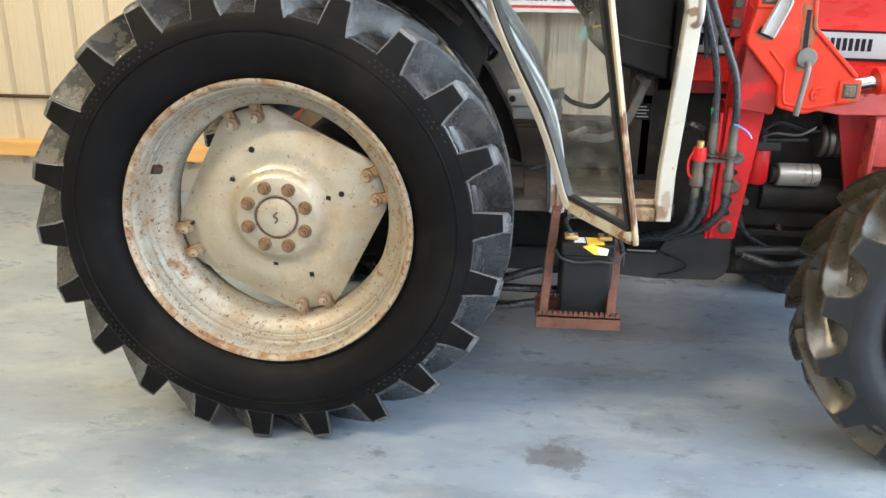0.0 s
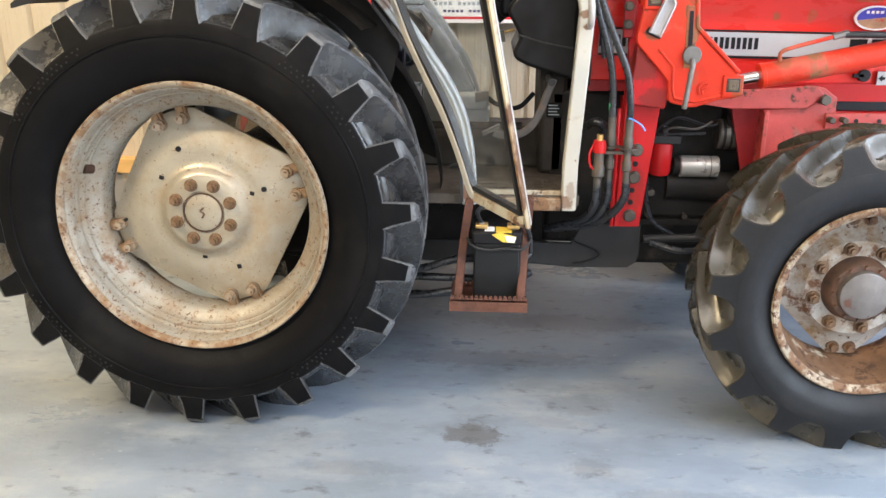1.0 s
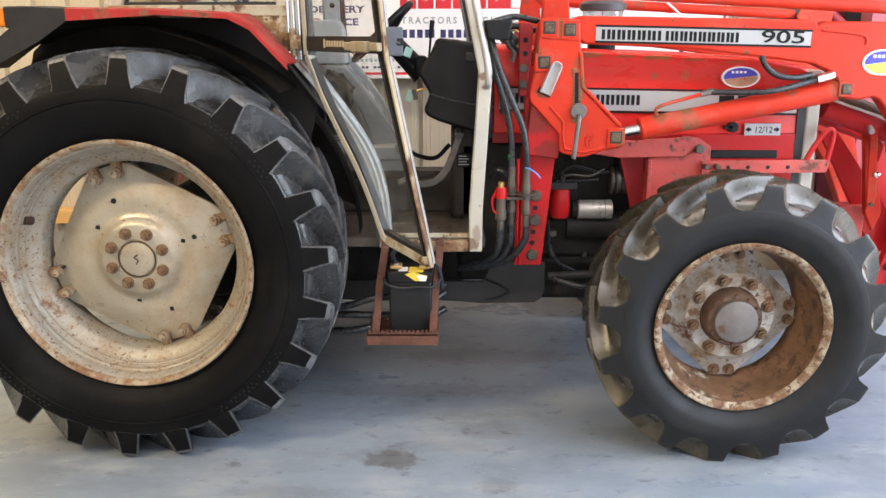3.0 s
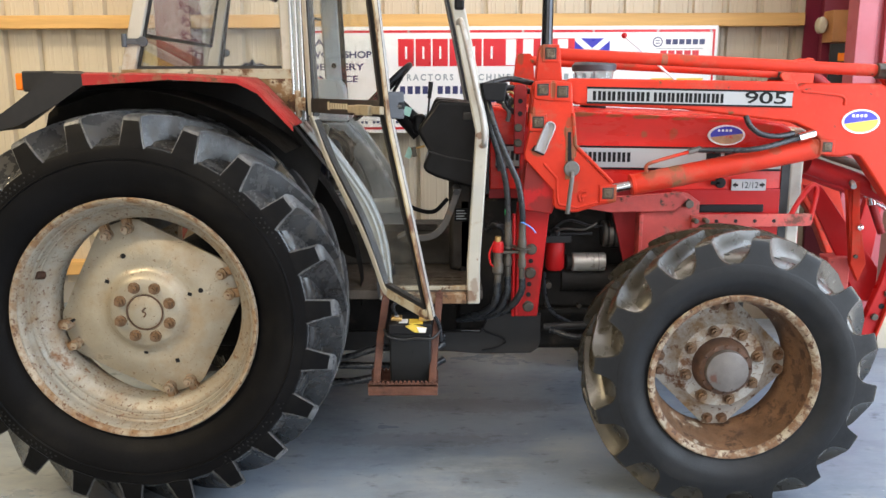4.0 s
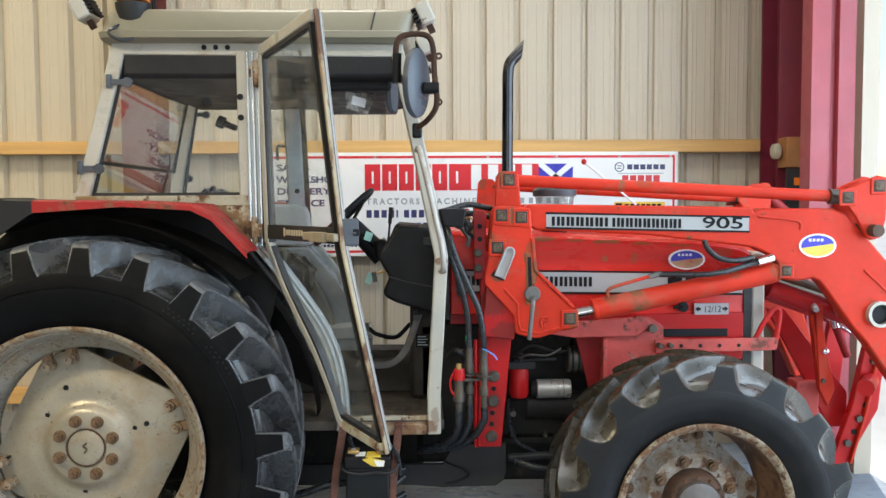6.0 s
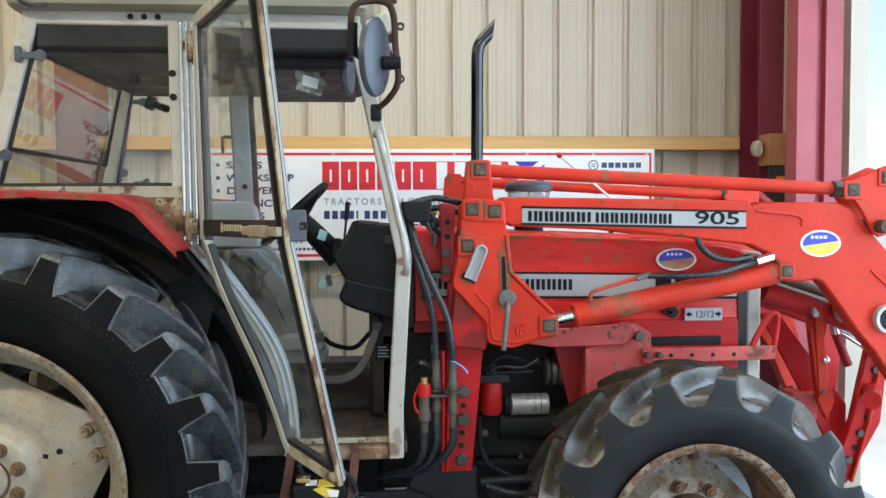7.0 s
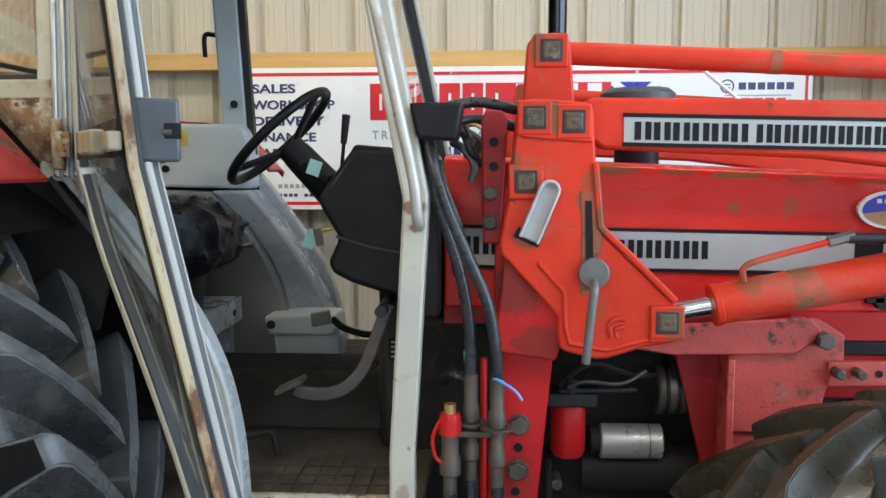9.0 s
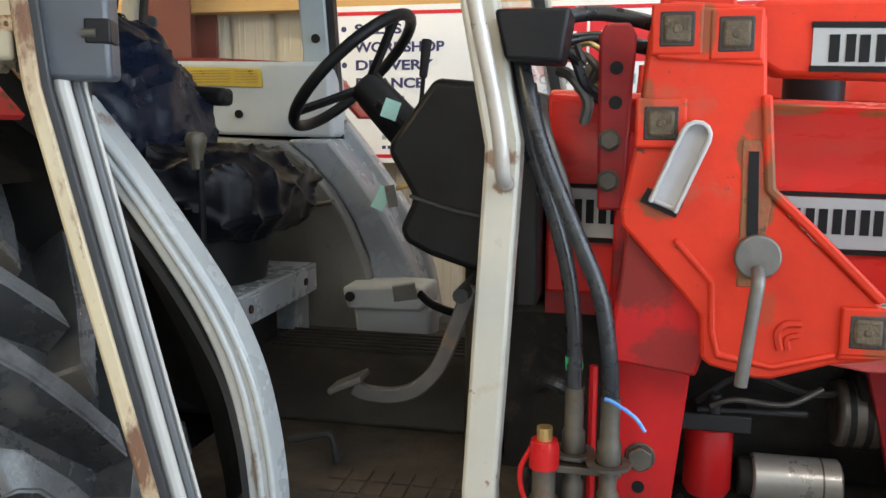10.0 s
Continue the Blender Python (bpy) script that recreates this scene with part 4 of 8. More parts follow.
def front_bar(y_low, y_top, share, low, top, wide):
    """A section of a front tread bar: the pockets beside it have round bottoms."""
    side = [(0.104, 0.0), (0.084, 0.05), (0.066, 0.14), (0.052, 0.30), (0.043, 0.52), (0.037, 0.78), (0.033, 1.0)]
    half = [(u * wide, low + (top - low) * k) for u, k in side]
    return y_low, y_top, share, [(-u, r) for u, r in half] + half[::-1]


FRONT = dict(R=0.545, rim_r=0.326, flange=0.130, tyre_y=0.02, lugs=16, phase=radians(106.3), sweep=radians(25), groove=0, soft=0.0035, lug_mat="rubber_front", side_mat="rubber_side", void_mat="rubber_front_void",
             ribs=((-0.128, radians(13.0), 0.4735), (-0.104, radians(15.5), 0.4815), (-0.078, radians(19.0), 0.4870)),
             profile=[(-0.130, 0.316), (-0.142, 0.338), (-0.166, 0.376), (-0.172, 0.410), (-0.170, 0.432), (-0.165, 0.446), (-0.148, 0.462), (-0.110, 0.478), (0, 0.494)],
             sections=[front_bar(-0.1680, -0.150, 0.0, 0.443, 0.527, 1.0), front_bar(-0.156, -0.146, 0.01, 0.448, 0.534, 0.99), front_bar(-0.132, -0.130, 0.08, 0.460, 0.540, 0.93), front_bar(-0.105, -0.105, 0.24, 0.470, 0.543, 0.86),
                       front_bar(-0.060, -0.060, 0.58, 0.478, 0.545, 0.78), front_bar(0.016, 0.012, 1.06, 0.484, 0.545, 0.66)],
             kinds=(1, 1, 1, 1, 1, 1, 0, 1, 1, 1, 1, 1, 1),
             rim=[(-0.118, 0.302), (-0.112, 0.294), (-0.09, 0.290), (-0.04, 0.286), (0.0, 0.276), (0.03, 0.264), (0.10, 0.262), (0.13, 0.285), (0.16, 0.30), (0.165, 0.318), (0.15, 0.31), (0.12, 0.295), (0.09, 0.262), (0.03, 0.264), (0.0, 0.282), (-0.04, 0.296), (-0.10, 0.298)],
             edge=[(-0.114, 0.292), (-0.124, 0.300), (-0.130, 0.308), (-0.131, 0.317), (-0.124, 0.322), (-0.114, 0.318), (-0.110, 0.305)],
             rim_mat="rim_front", edge_mat="rim_front_edge", flat=0.216, corner=0.262,
             disc=[(0.025, 0.100, 0), (0.025, 0.166, 0), (0.030, 0.172, 0), (0.050, 0.186, 0.0), (0.066, 0.198, 0.45), (0.072, 0.205, 0.9), (0.073, 0.22, 1.0)],
             disc_turn=radians(45), disc_mat="disc_front", disc_label="white wheel disc with rusty edges", nut=0.0175, nut_r=0.1420, nut_y=0.025, nut_turn=radians(15),
             cap=[(-0.050, 0.0005), (-0.050, 0.060), (-0.047, 0.068), (-0.036, 0.072), (-0.030, 0.078), (-0.028, 0.098), (-0.022, 0.104), (0.020, 0.112), (0.028, 0.116)], cap_mat="dark_rust", clamp_r=0.238, clamp_y=0.080, clamp_d=radians(7), clamp_mat="rim_front", tyre_label="black agricultural tyre with muddy worn bars")
RW, FW = (0.0, 0.757), (2.222, 0.530)
rear_wheel = wheel("rear_wheel", (RW[0], 0.0, RW[1]), 1, REAR, "large rear wheel with a silver rusty rim")
wheel("rear_wheel", (RW[0], far(0.0), RW[1]), -1, REAR, "large rear wheel with a silver rusty rim")
wheel("front_wheel", (FW[0], 0.0, FW[1]), 1, FRONT, "front driving wheel with a rusty white rim")
wheel("front_wheel", (FW[0], far(0.0), FW[1]), -1, FRONT, "front driving wheel with a rusty white rim")
# bolts round the front hubs, grey cap
for s, y in ((1, 0.0), (-1, far(0.0))):
    part("hub_centre", lathe([(-0.056 * s, 0.0005), (-0.056 * s, 0.072), (-0.052 * s, 0.080), (-0.030 * s, 0.082)], 32, closed=False, m=Matrix.Translation((FW[0], y, FW[1]))), "hubgrey", tractor, "grey hub centre plate", smooth=True)
    for k in range(12):
        a = 2 * math.pi * k / 12
        part("hub_bolt", rod((FW[0] + 0.093 * math.cos(a), y - 0.026 * s, FW[1] + 0.093 * math.sin(a)), (FW[0] + 0.093 * math.cos(a), y - 0.038 * s, FW[1] + 0.093 * math.sin(a)), 0.007, 6), "dark_rust", tractor)
# drilled holes in the near disc, valve boss and cracks in the rim's paint
for dx, dz, r in ((-0.079, 0.213, 0.010), (0.208, 0.077, 0.0095), (-0.30, -0.045, 0.006)):
    part("disc_hole", rod((dx, 0.029, RW[1] + dz), (dx, 0.06, RW[1] + dz), r, 14), "black", rear_wheel)
for dx, dz, t in ((-0.149, 0.113, 20), (0.165, 0.062, 10), (-0.02, -0.170, 5), (0.10, -0.205, 80)):
    part("disc_slot", box(-0.008, 0.008, 0.0, 0.03, -0.007, 0.007, m=pose(dx, 0.0305, RW[1] + dz, 0, t, 0)), "black", rear_wheel)
bm = bmesh.new()
rnd = random.Random(4)
for a0, a1, r0 in ((28, 62, 0.628), (118, 150, 0.628), (205, 240, 0.628), (300, 335, 0.628)):
    for row in range(3):
        for k in range(int((a1 - a0) / 2.0)):
            if rnd.random() < 0.75:
                a, r = radians(a0 + 2.0 * k + row), r0 - 0.014 * row
                box(-0.0028, 0.0028, -0.003, 0.003, -0.0028, 0.0028, bm, m=Matrix.Translation((r * math.cos(a), -0.1435 - 0.003 * (row == 1), RW[1] + r * math.sin(a))))
tagged(part("sidewall_texture", bm, "rubber_side", rear_wheel), "small raised dots on the sidewall", kind="stuff")
part("cap_seam", lathe([(-0.0045, 0.0655), (-0.0045, 0.0700), (0.001, 0.0700), (0.001, 0.0655)], 48, m=Matrix.Translation((0, 0, RW[1]))), "dark_rust", rear_wheel)
part("cap_mark", pipe([(0.004, -0.0075, RW[1] + 0.018), (-0.008, -0.0075, RW[1] + 0.006), (0.004, -0.0075, RW[1] - 0.004), (-0.004, -0.0075, RW[1] - 0.018)], 0.003, 6), "dark_rust", rear_wheel)
part("valve_boss", rod((-0.392, -0.03, RW[1] + 0.155), (-0.375, 0.0, RW[1] + 0.148), 0.018, 14), "rust", rear_wheel, smooth=True)
# ---------------------------------------------------------------- chassis and engine
bm = box(1.20, 2.50, 0.56, 1.06, 0.50, 1.12)
box(1.55, 2.40, 0.52, 1.10, 0.62, 0.80, bm)
part("engine_block", bm, "cast", tractor, "oily dark engine block", bevel=0.02)
part("gearbox", box(-0.25, 1.22, 0.58, 1.04, 0.42, 0.735), "cast", tractor, "dark gearbox casing", bevel=0.03)
part("sump", box(1.45, 2.1, 0.60, 1.02, 0.40, 0.52), "cast", tractor, bevel=0.03)
part("rear_axle", rod((0, 0.03, RW[1]), (0, far(0.03), RW[1]), 0.105, 24, rod((0, 0.30, RW[1]), (0, far(0.30), RW[1]), 0.16, 24)), "cast", tractor, "dark rear axle", smooth=True)
bm = rod((FW[0], 0.06, FW[1]), (FW[0], far(0.06), FW[1]), 0.075, 20)
box(FW[0] - 0.09, FW[0] + 0.09, 0.35, far(0.35), FW[1] - 0.08, FW[1] + 0.07, bm)
part("front_axle", bm, "cast", tractor, "dark front driving axle", bevel=0.01)
part("front_support", box(2.30, 2.72, 0.56, 1.06, 0.66, 0.98), "faded", tractor, bevel=0.02)
for y in (0.18, far(0.18)):
    part("steering_knuckle", rod((FW[0], y, FW[1] - 0.17), (FW[0], y, FW[1] + 0.17), 0.06, 16), "cast", tractor, smooth=True)
# engine-side fittings
part("oil_filter", lathe([(0.935, 0.002), (0.935, 0.036), (0.928, 0.041), (0.825, 0.041), (0.812, 0.034), (0.808, 0.002)], 28, m=pose(1.625, 0.47, 0, 90, 0, 0) @ Matrix.Diagonal((1, 1, -1, 1))), "red", tractor, "red fuel filter", smooth=True)
bm = box(1.57, 1.69, 0.44, 0.52, 0.935, 0.965)
rod((1.63, 0.45, 0.965), (1.63, 0.45, 1.0), 0.012, 8, bm)
rod((1.60, 0.45, 0.97), (1.78, 0.45, 0.975), 0.006, 8, bm)
part("filter_head", bm, "plate", tractor, bevel=0.003)
sol = part("starter_solenoid", lathe([(1.700, 0.002), (1.700, 0.036), (1.704, 0.041), (1.842, 0.041), (1.846, 0.036), (1.846, 0.002)], 32, m=pose(0, 0.485, 0.842, 0, 0, -90) @ Matrix.Diagonal((1, 1, 1, 1))), "cast_alu", tractor, "bright grey metal cylinder", smooth=True)
part("end_cap", rod((1.676, 0.485, 0.842), (1.702, 0.485, 0.842), 0.034, 24), "cast", sol, "dark end cap", bevel=0.004, smooth=True)
part("cylinder_seam", rod((1.812, 0.485, 0.842), (1.815, 0.485, 0.842), 0.0418, 32), "bolt", sol, smooth=True)
part("starter_motor", rod((1.66, 0.53, 0.76), (1.98, 0.53, 0.76), 0.06, 20), "cast", tractor, smooth=True)
part("pump_body", box(1.86, 2.02, 0.48, 0.6, 0.90, 1.06), "cast", tractor, bevel=0.012)
part("casting_flange", box(1.56, 2.02, 0.50, 0.53, 0.60, 0.625), "cast", tractor, bevel=0.004)
for x, z, r, l in ((1.60, 0.645, 0.012, 0.02), (1.74, 0.64, 0.010, 0.02), (1.90, 0.648, 0.012, 0.02), (1.60, 0.74, 0.014, 0.04), (1.95, 0.985, 0.016, 0.03), (1.88, 0.93, 0.012, 0.03)):
    part("engine_bolt", rod((x, 0.52, z), (x, 0.50 - l, z), r, 6), "bolt", tractor)
alt = part("alternator", rod((1.83, 0.50, 0.965), (1.95, 0.50, 0.965), 0.058, 24), "bolt", tractor, "dull grey alternator", bevel=0.008, smooth=True)
for k in range(4):
    part("cooling_slot", rod((1.846 + 0.026 * k, 0.50, 0.965), (1.856 + 0.026 * k, 0.50, 0.965), 0.0592, 24), "cast", alt, smooth=True)
part("lift_pipe", pipe([(1.62, 0.43, 0.985), (1.66, 0.425, 1.0), (1.74, 0.43, 0.995), (1.80, 0.45, 1.02)], 0.005, 8), "bolt", tractor, smooth=True)
part("steering_rod", rod((1.58, 0.44, 0.56), (2.10, 0.40, 0.60), 0.016, 12), "plate", tractor, smooth=True)
part("injector_pump", rod((1.86, 0.50, 1.0), (2.0, 0.50, 1.0), 0.045, 18), "cast", tractor, "dark injection pump", bevel=0.006)
for k in range(4):
    part("injector_pipe", pipe([(1.87 + 0.035 * k, 0.49, 1.03), (1.86 + 0.04 * k, 0.47, 1.08), (1.80 + 0.06 * k, 0.50, 1.13)], 0.004, 6), "hose", tractor)
part("drain_hose", pipe([(1.58, 0.47, 0.80), (1.585, 0.46, 0.70), (1.62, 0.46, 0.62), (1.70, 0.47, 0.57)], 0.008, 8), "hose", tractor)
part("fuel_pipe", pipe([(1.60, 0.46, 0.98), (1.68, 0.47, 1.03), (1.80, 0.48, 1.0), (1.92, 0.50, 1.03)], 0.006, 6), "plate", tractor)
part("engine_hose", pipe([(1.33, 0.42, 1.0), (1.36, 0.36, 1.03), (1.40, 0.36, 1.0), (1.39, 0.38, 0.92)], 0.014, 10), "hose", tractor)
part("engine_hose", pipe([(1.60, 0.40, 0.56), (1.72, 0.36, 0.54), (1.85, 0.40, 0.56), (1.96, 0.46, 0.60)], 0.012, 8), "hose", tractor)

# bonnet
prof = []
for k in range(13):
    a = radians(15 * k)
    prof.append((C - 0.385 * math.copysign(abs(math.cos(a)) ** 0.16, math.cos(a)) if k != 6 else C, math.sin(a) ** 0.30 if k not in (0, 12) else 0))


def bonnet_section(x, z_low, z_top, crown, wide=1.0):
    return [Vector((x, C + (y - C) * wide, z_low if s == 0 else z_top - crown + crown * s)) for y, s in prof]


bm = bmesh.new()
rows = [[bm.verts.new(v) for v in bonnet_section(x, zl, zt, 0.05, w)] for x, zl, zt, w in ((1.335, 1.17, 1.519, 1.0), (1.7, 1.17, 1.501, 1.0), (2.1, 1.16, 1.484, 0.995), (2.4, 1.155, 1.470, 0.985), (2.56, 1.15, 1.444, 0.975), (2.60, 1.15, 1.428, 0.94))]
for A, B in zip(rows, rows[1:]):
    for k in range(len(A) - 1):
        bm.faces.new((A[k], A[k + 1], B[k + 1], B[k]))
    bm.faces.new((A[0], B[0], B[-1], A[-1]))
bm.faces.new(rows[0][::-1]); bm.faces.new(rows[-1])
bonnet = part("bonnet", bm, "bonnet_red", tractor, "red bonnet, paint worn along the top edge", smooth=True, bevel=0.006)
for s, yy in ((-1, 0.424), (1, far(0.424))):
    part("side_panel", box(1.98, 2.565, min(yy, yy - 0.02 * s), max(yy, yy - 0.02 * s), 0.97, 1.17), "red", tractor, "red lower side panel", bevel=0.006)
part("panel_grille", box(2.225, 2.495, 0.416, 0.43, 1.070, 1.103), "black", tractor, "dark slotted opening", bevel=0.003)
part("rear_panel", box(1.335, 1.98, 0.44, far(0.44), 1.13, 1.20), "red_shaded", tractor)
part("grille_surround", box(2.60, 2.66, 0.435, far(0.435), 0.80, 1.42), "cab", tractor, "grey-white grille surround", bevel=0.012)
part("grille_seal", box(2.566, 2.60, 0.43, far(0.43), 0.85, 1.40), "seal", tractor)
part("grille_mesh", box(2.655, 2.67, 0.50, far(0.50), 0.86, 1.36), "black", tractor)

# decals on the bonnet side
DY = 0.4215
part("side_stripe", plate([(1.36, 1.352), (2.555, 1.330), (2.555, 1.252), (1.36, 1.270)], DY - 0.004, DY + 0.02), "silver_band", bonnet, "silver stripe with black edges")
part("stripe_edge", plate([(1.36, 1.360), (2.555, 1.338), (2.555, 1.332), (1.36, 1.354)], DY - 0.0045, DY + 0.02), "black_print", bonnet)
part("stripe_edge", plate([(1.36, 1.268), (2.555, 1.250), (2.555, 1.243), (1.36, 1.261)], DY - 0.0045, DY + 0.02), "black_print", bonnet)
for x0, n_bars in ((1.362, 6), (1.605, 8)):
    for k in range(n_bars):
        x = x0 + 0.0405 * k
        for u, w in ((0.0, 0.013), (0.021, 0.013)):
            part("stripe_lettering", box(x + u, x + u + w, DY - 0.006, DY, 1.286 - 0.018 * (x - 1.8), 1.326 - 0.018 * (x - 1.8)), "black_print", bonnet)
for k in range(3):
    part("stripe_lettering", box(2.24 + 0.075 * k, 2.30 + 0.075 * k, DY - 0.006, DY, 1.262, 1.322), "black_print", bonnet)


def sticker(name, x, y, z, rx, rz, parent, lower="label_yellow"):
    """An oval sticker, blue above and another colour below, with a white edge."""
    def oval(kx, kz, a0, a1, n=24):
        return [(x + kx * rx * math.cos(radians(a0 + (a1 - a0) * i / n)), z + kz * rz * math.sin(radians(a0 + (a1 - a0) * i / n))) for i in range(n + 1)]
    base = part(name, plate(oval(1, 1, 0, 345), y - 0.002, y + 0.01), "white", parent, "oval white-edged sticker")
    part("sticker_top", plate(oval(0.88, 0.86, 12, 192), y - 0.0035, y), "blue_print", base)
    part("sticker_base", plate(oval(0.88, 0.86, 192, 372), y - 0.0035, y), lower, base)
    for k in range(4):
        part("sticker_lettering", box(x - 0.5 * rx + 0.016 * k, x - 0.5 * rx + 0.016 * k + 0.010, y - 0.005, y, z + 0.36 * rz, z + 0.58 * rz), "white", base)


sticker("oval_sticker", 2.319, 0.418, 1.394, 0.077, 0.042, bonnet, "peeled")
plate12 = part("ratio_label", box(2.352, 2.497, 0.413, 0.42, 1.163, 1.211), "holder", tractor, "small white label with black print", bevel=0.001)
words("label_words", "12/12", 0.036, flat_on_side(2.390, 0.4125, 1.174), "black_print", plate12, depth=0.0008, width=0.068, bold=0.0)
for s in (-1, 1):
    xc = 2.4245 + s * 0.055
    part("label_arrow", plate([(xc + s * 0.014, 1.187), (xc, 1.199), (xc, 1.192), (xc - s * 0.010, 1.192), (xc - s * 0.010, 1.182), (xc, 1.182), (xc, 1.175)], 0.4115, 0.414), "black_print", plate12)
bm = rod((2.302, 0.42, 1.197), (2.302, 0.40, 1.197), 0.022, 16)
box(2.262, 2.302, 0.40, 0.41, 1.190, 1.204, bm)
part("bonnet_catch", bm, "black", tractor, bevel=0.002)

# exhaust and air pre-cleaner
ex = part("exhaust_pipe", pipe([(1.618, 0.88, 1.50), (1.620, 0.88, 1.8), (1.622, 0.88, 2.1), (1.624, 0.88, 2.24), (1.636, 0.88, 2.285), (1.660, 0.88, 2.312)], 0.026, 18), "black_chrome", tractor, "shiny dark exhaust pipe with a cut tip", smooth=True)
bm = pipe([(1.646, 0.88, 2.298), (1.690, 0.88, 2.344), (1.73, 0.88, 2.386)], 0.0265, 18, curve=False)
bmesh.ops.bisect_plane(bm, geom=bm.verts[:] + bm.edges[:] + bm.faces[:], plane_co=(1.690, 0.88, 2.338), plane_no=(0.88, 0, -0.12), clear_outer=True)
bmesh.ops.holes_fill(bm, edges=[e for e in bm.edges if e.is_boundary])
part("exhaust_tip", bm, "black_chrome", ex, "slash-cut pipe end", smooth=True)
pc = part("pre_cleaner", lathe([(1.52, 0.04), (1.60, 0.045), (1.605, 0.085), (1.66, 0.092), (1.664, 0.10), (1.69, 0.10), (1.70, 0.085), (1.705, 0.002), (1.52, 0.002)], 32, m=pose(1.85, 0.93, 0, 90, 0, 0) @ Matrix.Diagonal((1, 1, -1, 1))), "clear", tractor, "cloudy air pre-cleaner bowl", smooth=True)
part("bowl_neck", rod((1.85, 0.93, 1.44), (1.85, 0.93, 1.606), 0.062, 24), "black", pc, "black rubber neck", smooth=True)
part("bowl_lid", lathe([(1.664, 0.002), (1.664, 0.103), (1.690, 0.104), (1.704, 0.088), (1.706, 0.002)], 32, m=pose(1.85, 0.93, 0, 90, 0, 0) @ Matrix.Diagonal((1, 1, -1, 1))), "lock_grey", pc, smooth=True)

# ---------------------------------------------------------------- cab
cab = part("cab_floor", box(0.60, 1.30, 0.22, far(0.22), 0.745, 0.785), "mat_rubber", tractor, "dusty ribbed rubber cab floor", bevel=0.004)
CY, TH = 0.19, 0.055  # outer face of the cab's near side and thickness of its frame


def side_bar(name, pts, width, mat="cab", depth=TH, lean=0.0, bevel=0.006, curve=False):
    """A frame bar in the cab's side, given by (x, z) of its middle line."""
    for face, s in ((CY, 1), (far(CY), -1)):
        P = [(x, face + s * (depth / 2 + lean * max(0, z - 1.5)), z) for x, z in pts]
        part(name, bar(P, width, depth, curve=curve), mat, tractor, bevel=bevel, smooth=curve)


LEAN = 0.10
side_bar("rear_pillar", [(-0.075, 1.655), (0.058, 2.25)], 0.055, lean=LEAN)
side_bar("door_pillar", [(0.560, 1.46), (0.536, 2.24)], 0.064, lean=LEAN)
for face, s, zs in ((CY, 1, 1.645), (far(CY), -1, 1.575)):
    part("sill_rail", bar([(-0.10, face + s * (TH / 2 + LEAN * 0.14), zs), (0.58, face + s * (TH / 2 + LEAN * 0.14), zs)], 0.045, TH), "cab_rust", tractor, bevel=0.006)
side_bar("top_rail", [(0.03, 2.235), (1.15, 2.225)], 0.05, lean=LEAN)
side_bar("front_pillar", [(1.262, 0.733), (1.262, 0.9), (1.292, 1.40), (1.293, 1.43), (1.215, 1.82), (1.128, 2.22)], 0.052, lean=LEAN)
side_bar("door_step_rail", [(0.947, 0.755), (1.234, 0.755)], 0.045, "sill_rust")
side_bar("door_arch", [(0.585, 1.49), (0.675, 1.38), (0.769, 1.25), (0.828, 1.157), (0.870, 1.06), (0.893, 0.96), (0.904, 0.86), (0.908, 0.75)], 0.052, "arch_paint", curve=True)
for off, dep in ((0.000, 0.006), (0.020, 0.004)):
    pts = [(x + off, z) for x, z in [(0.585, 1.49), (0.675, 1.38), (0.769, 1.25), (0.828, 1.157), (0.870, 1.06), (0.893, 0.96), (0.904, 0.86), (0.908, 0.762)]]
    for face, s in ((CY, 1), (far(CY), -1)):
        part("arch_bead", bar([(x, face - s * dep / 2 + 0.004 * s, z) for x, z in pts], 0.012, dep + 0.008, curve=True), "arch_paint", tractor, bevel=0.004, smooth=True)
side_bar("arch_seal", [(0.550, 1.47), (0.634, 1.36), (0.732, 1.235), (0.796, 1.137), (0.842, 1.045), (0.866, 0.95), (0.876, 0.86), (0.880, 0.76)], 0.012, "seal", depth=0.06, curve=True, bevel=0)
# bright aluminium channel beside the hinge pillar
ch = part("channel", bar([(0.592, 0.196, 1.47), (0.571, 0.268, 2.22)], 0.060, 0.03), "pillar_grey", tractor, "bright ribbed aluminium channel", bevel=0.003)
for dx in (-0.020, 0.0, 0.020):
    part("channel_rib", bar([(0.592 + dx, 0.181, 1.47), (0.571 + dx, 0.253, 2.22)], 0.013, 0.012), "bright_alu", ch, bevel=0.004)
part("hinge_seal", bar([(0.630, 0.176, 1.47), (0.606, 0.250, 2.22)], 0.018, 0.022), "seal", tractor)
# grab rail on the front pillar
part("grab_rail", pipe([(1.20, 0.185, 1.835), (1.215, 0.150, 1.82), (1.27, 0.135, 1.58), (1.295, 0.135, 1.46), (1.300, 0.150, 1.39), (1.300, 0.185, 1.375)], 0.011, 10), "silver_edge", tractor, "bright grab rail", smooth=True)
# rear corner panel below the side window, rusty
for face, s in ((CY, 1), (far(CY), -1)):
    y0, y1 = sorted((face + 0.004 * s, face + 0.03 * s))
    part("corner_panel", plate([(0.30, 1.63), (0.57, 1.63), (0.62, 1.47), (0.56, 1.46), (0.44, 1.60)], y0, y1), "cab_scabby", tractor, "rusty cab corner panel", bevel=0.003)
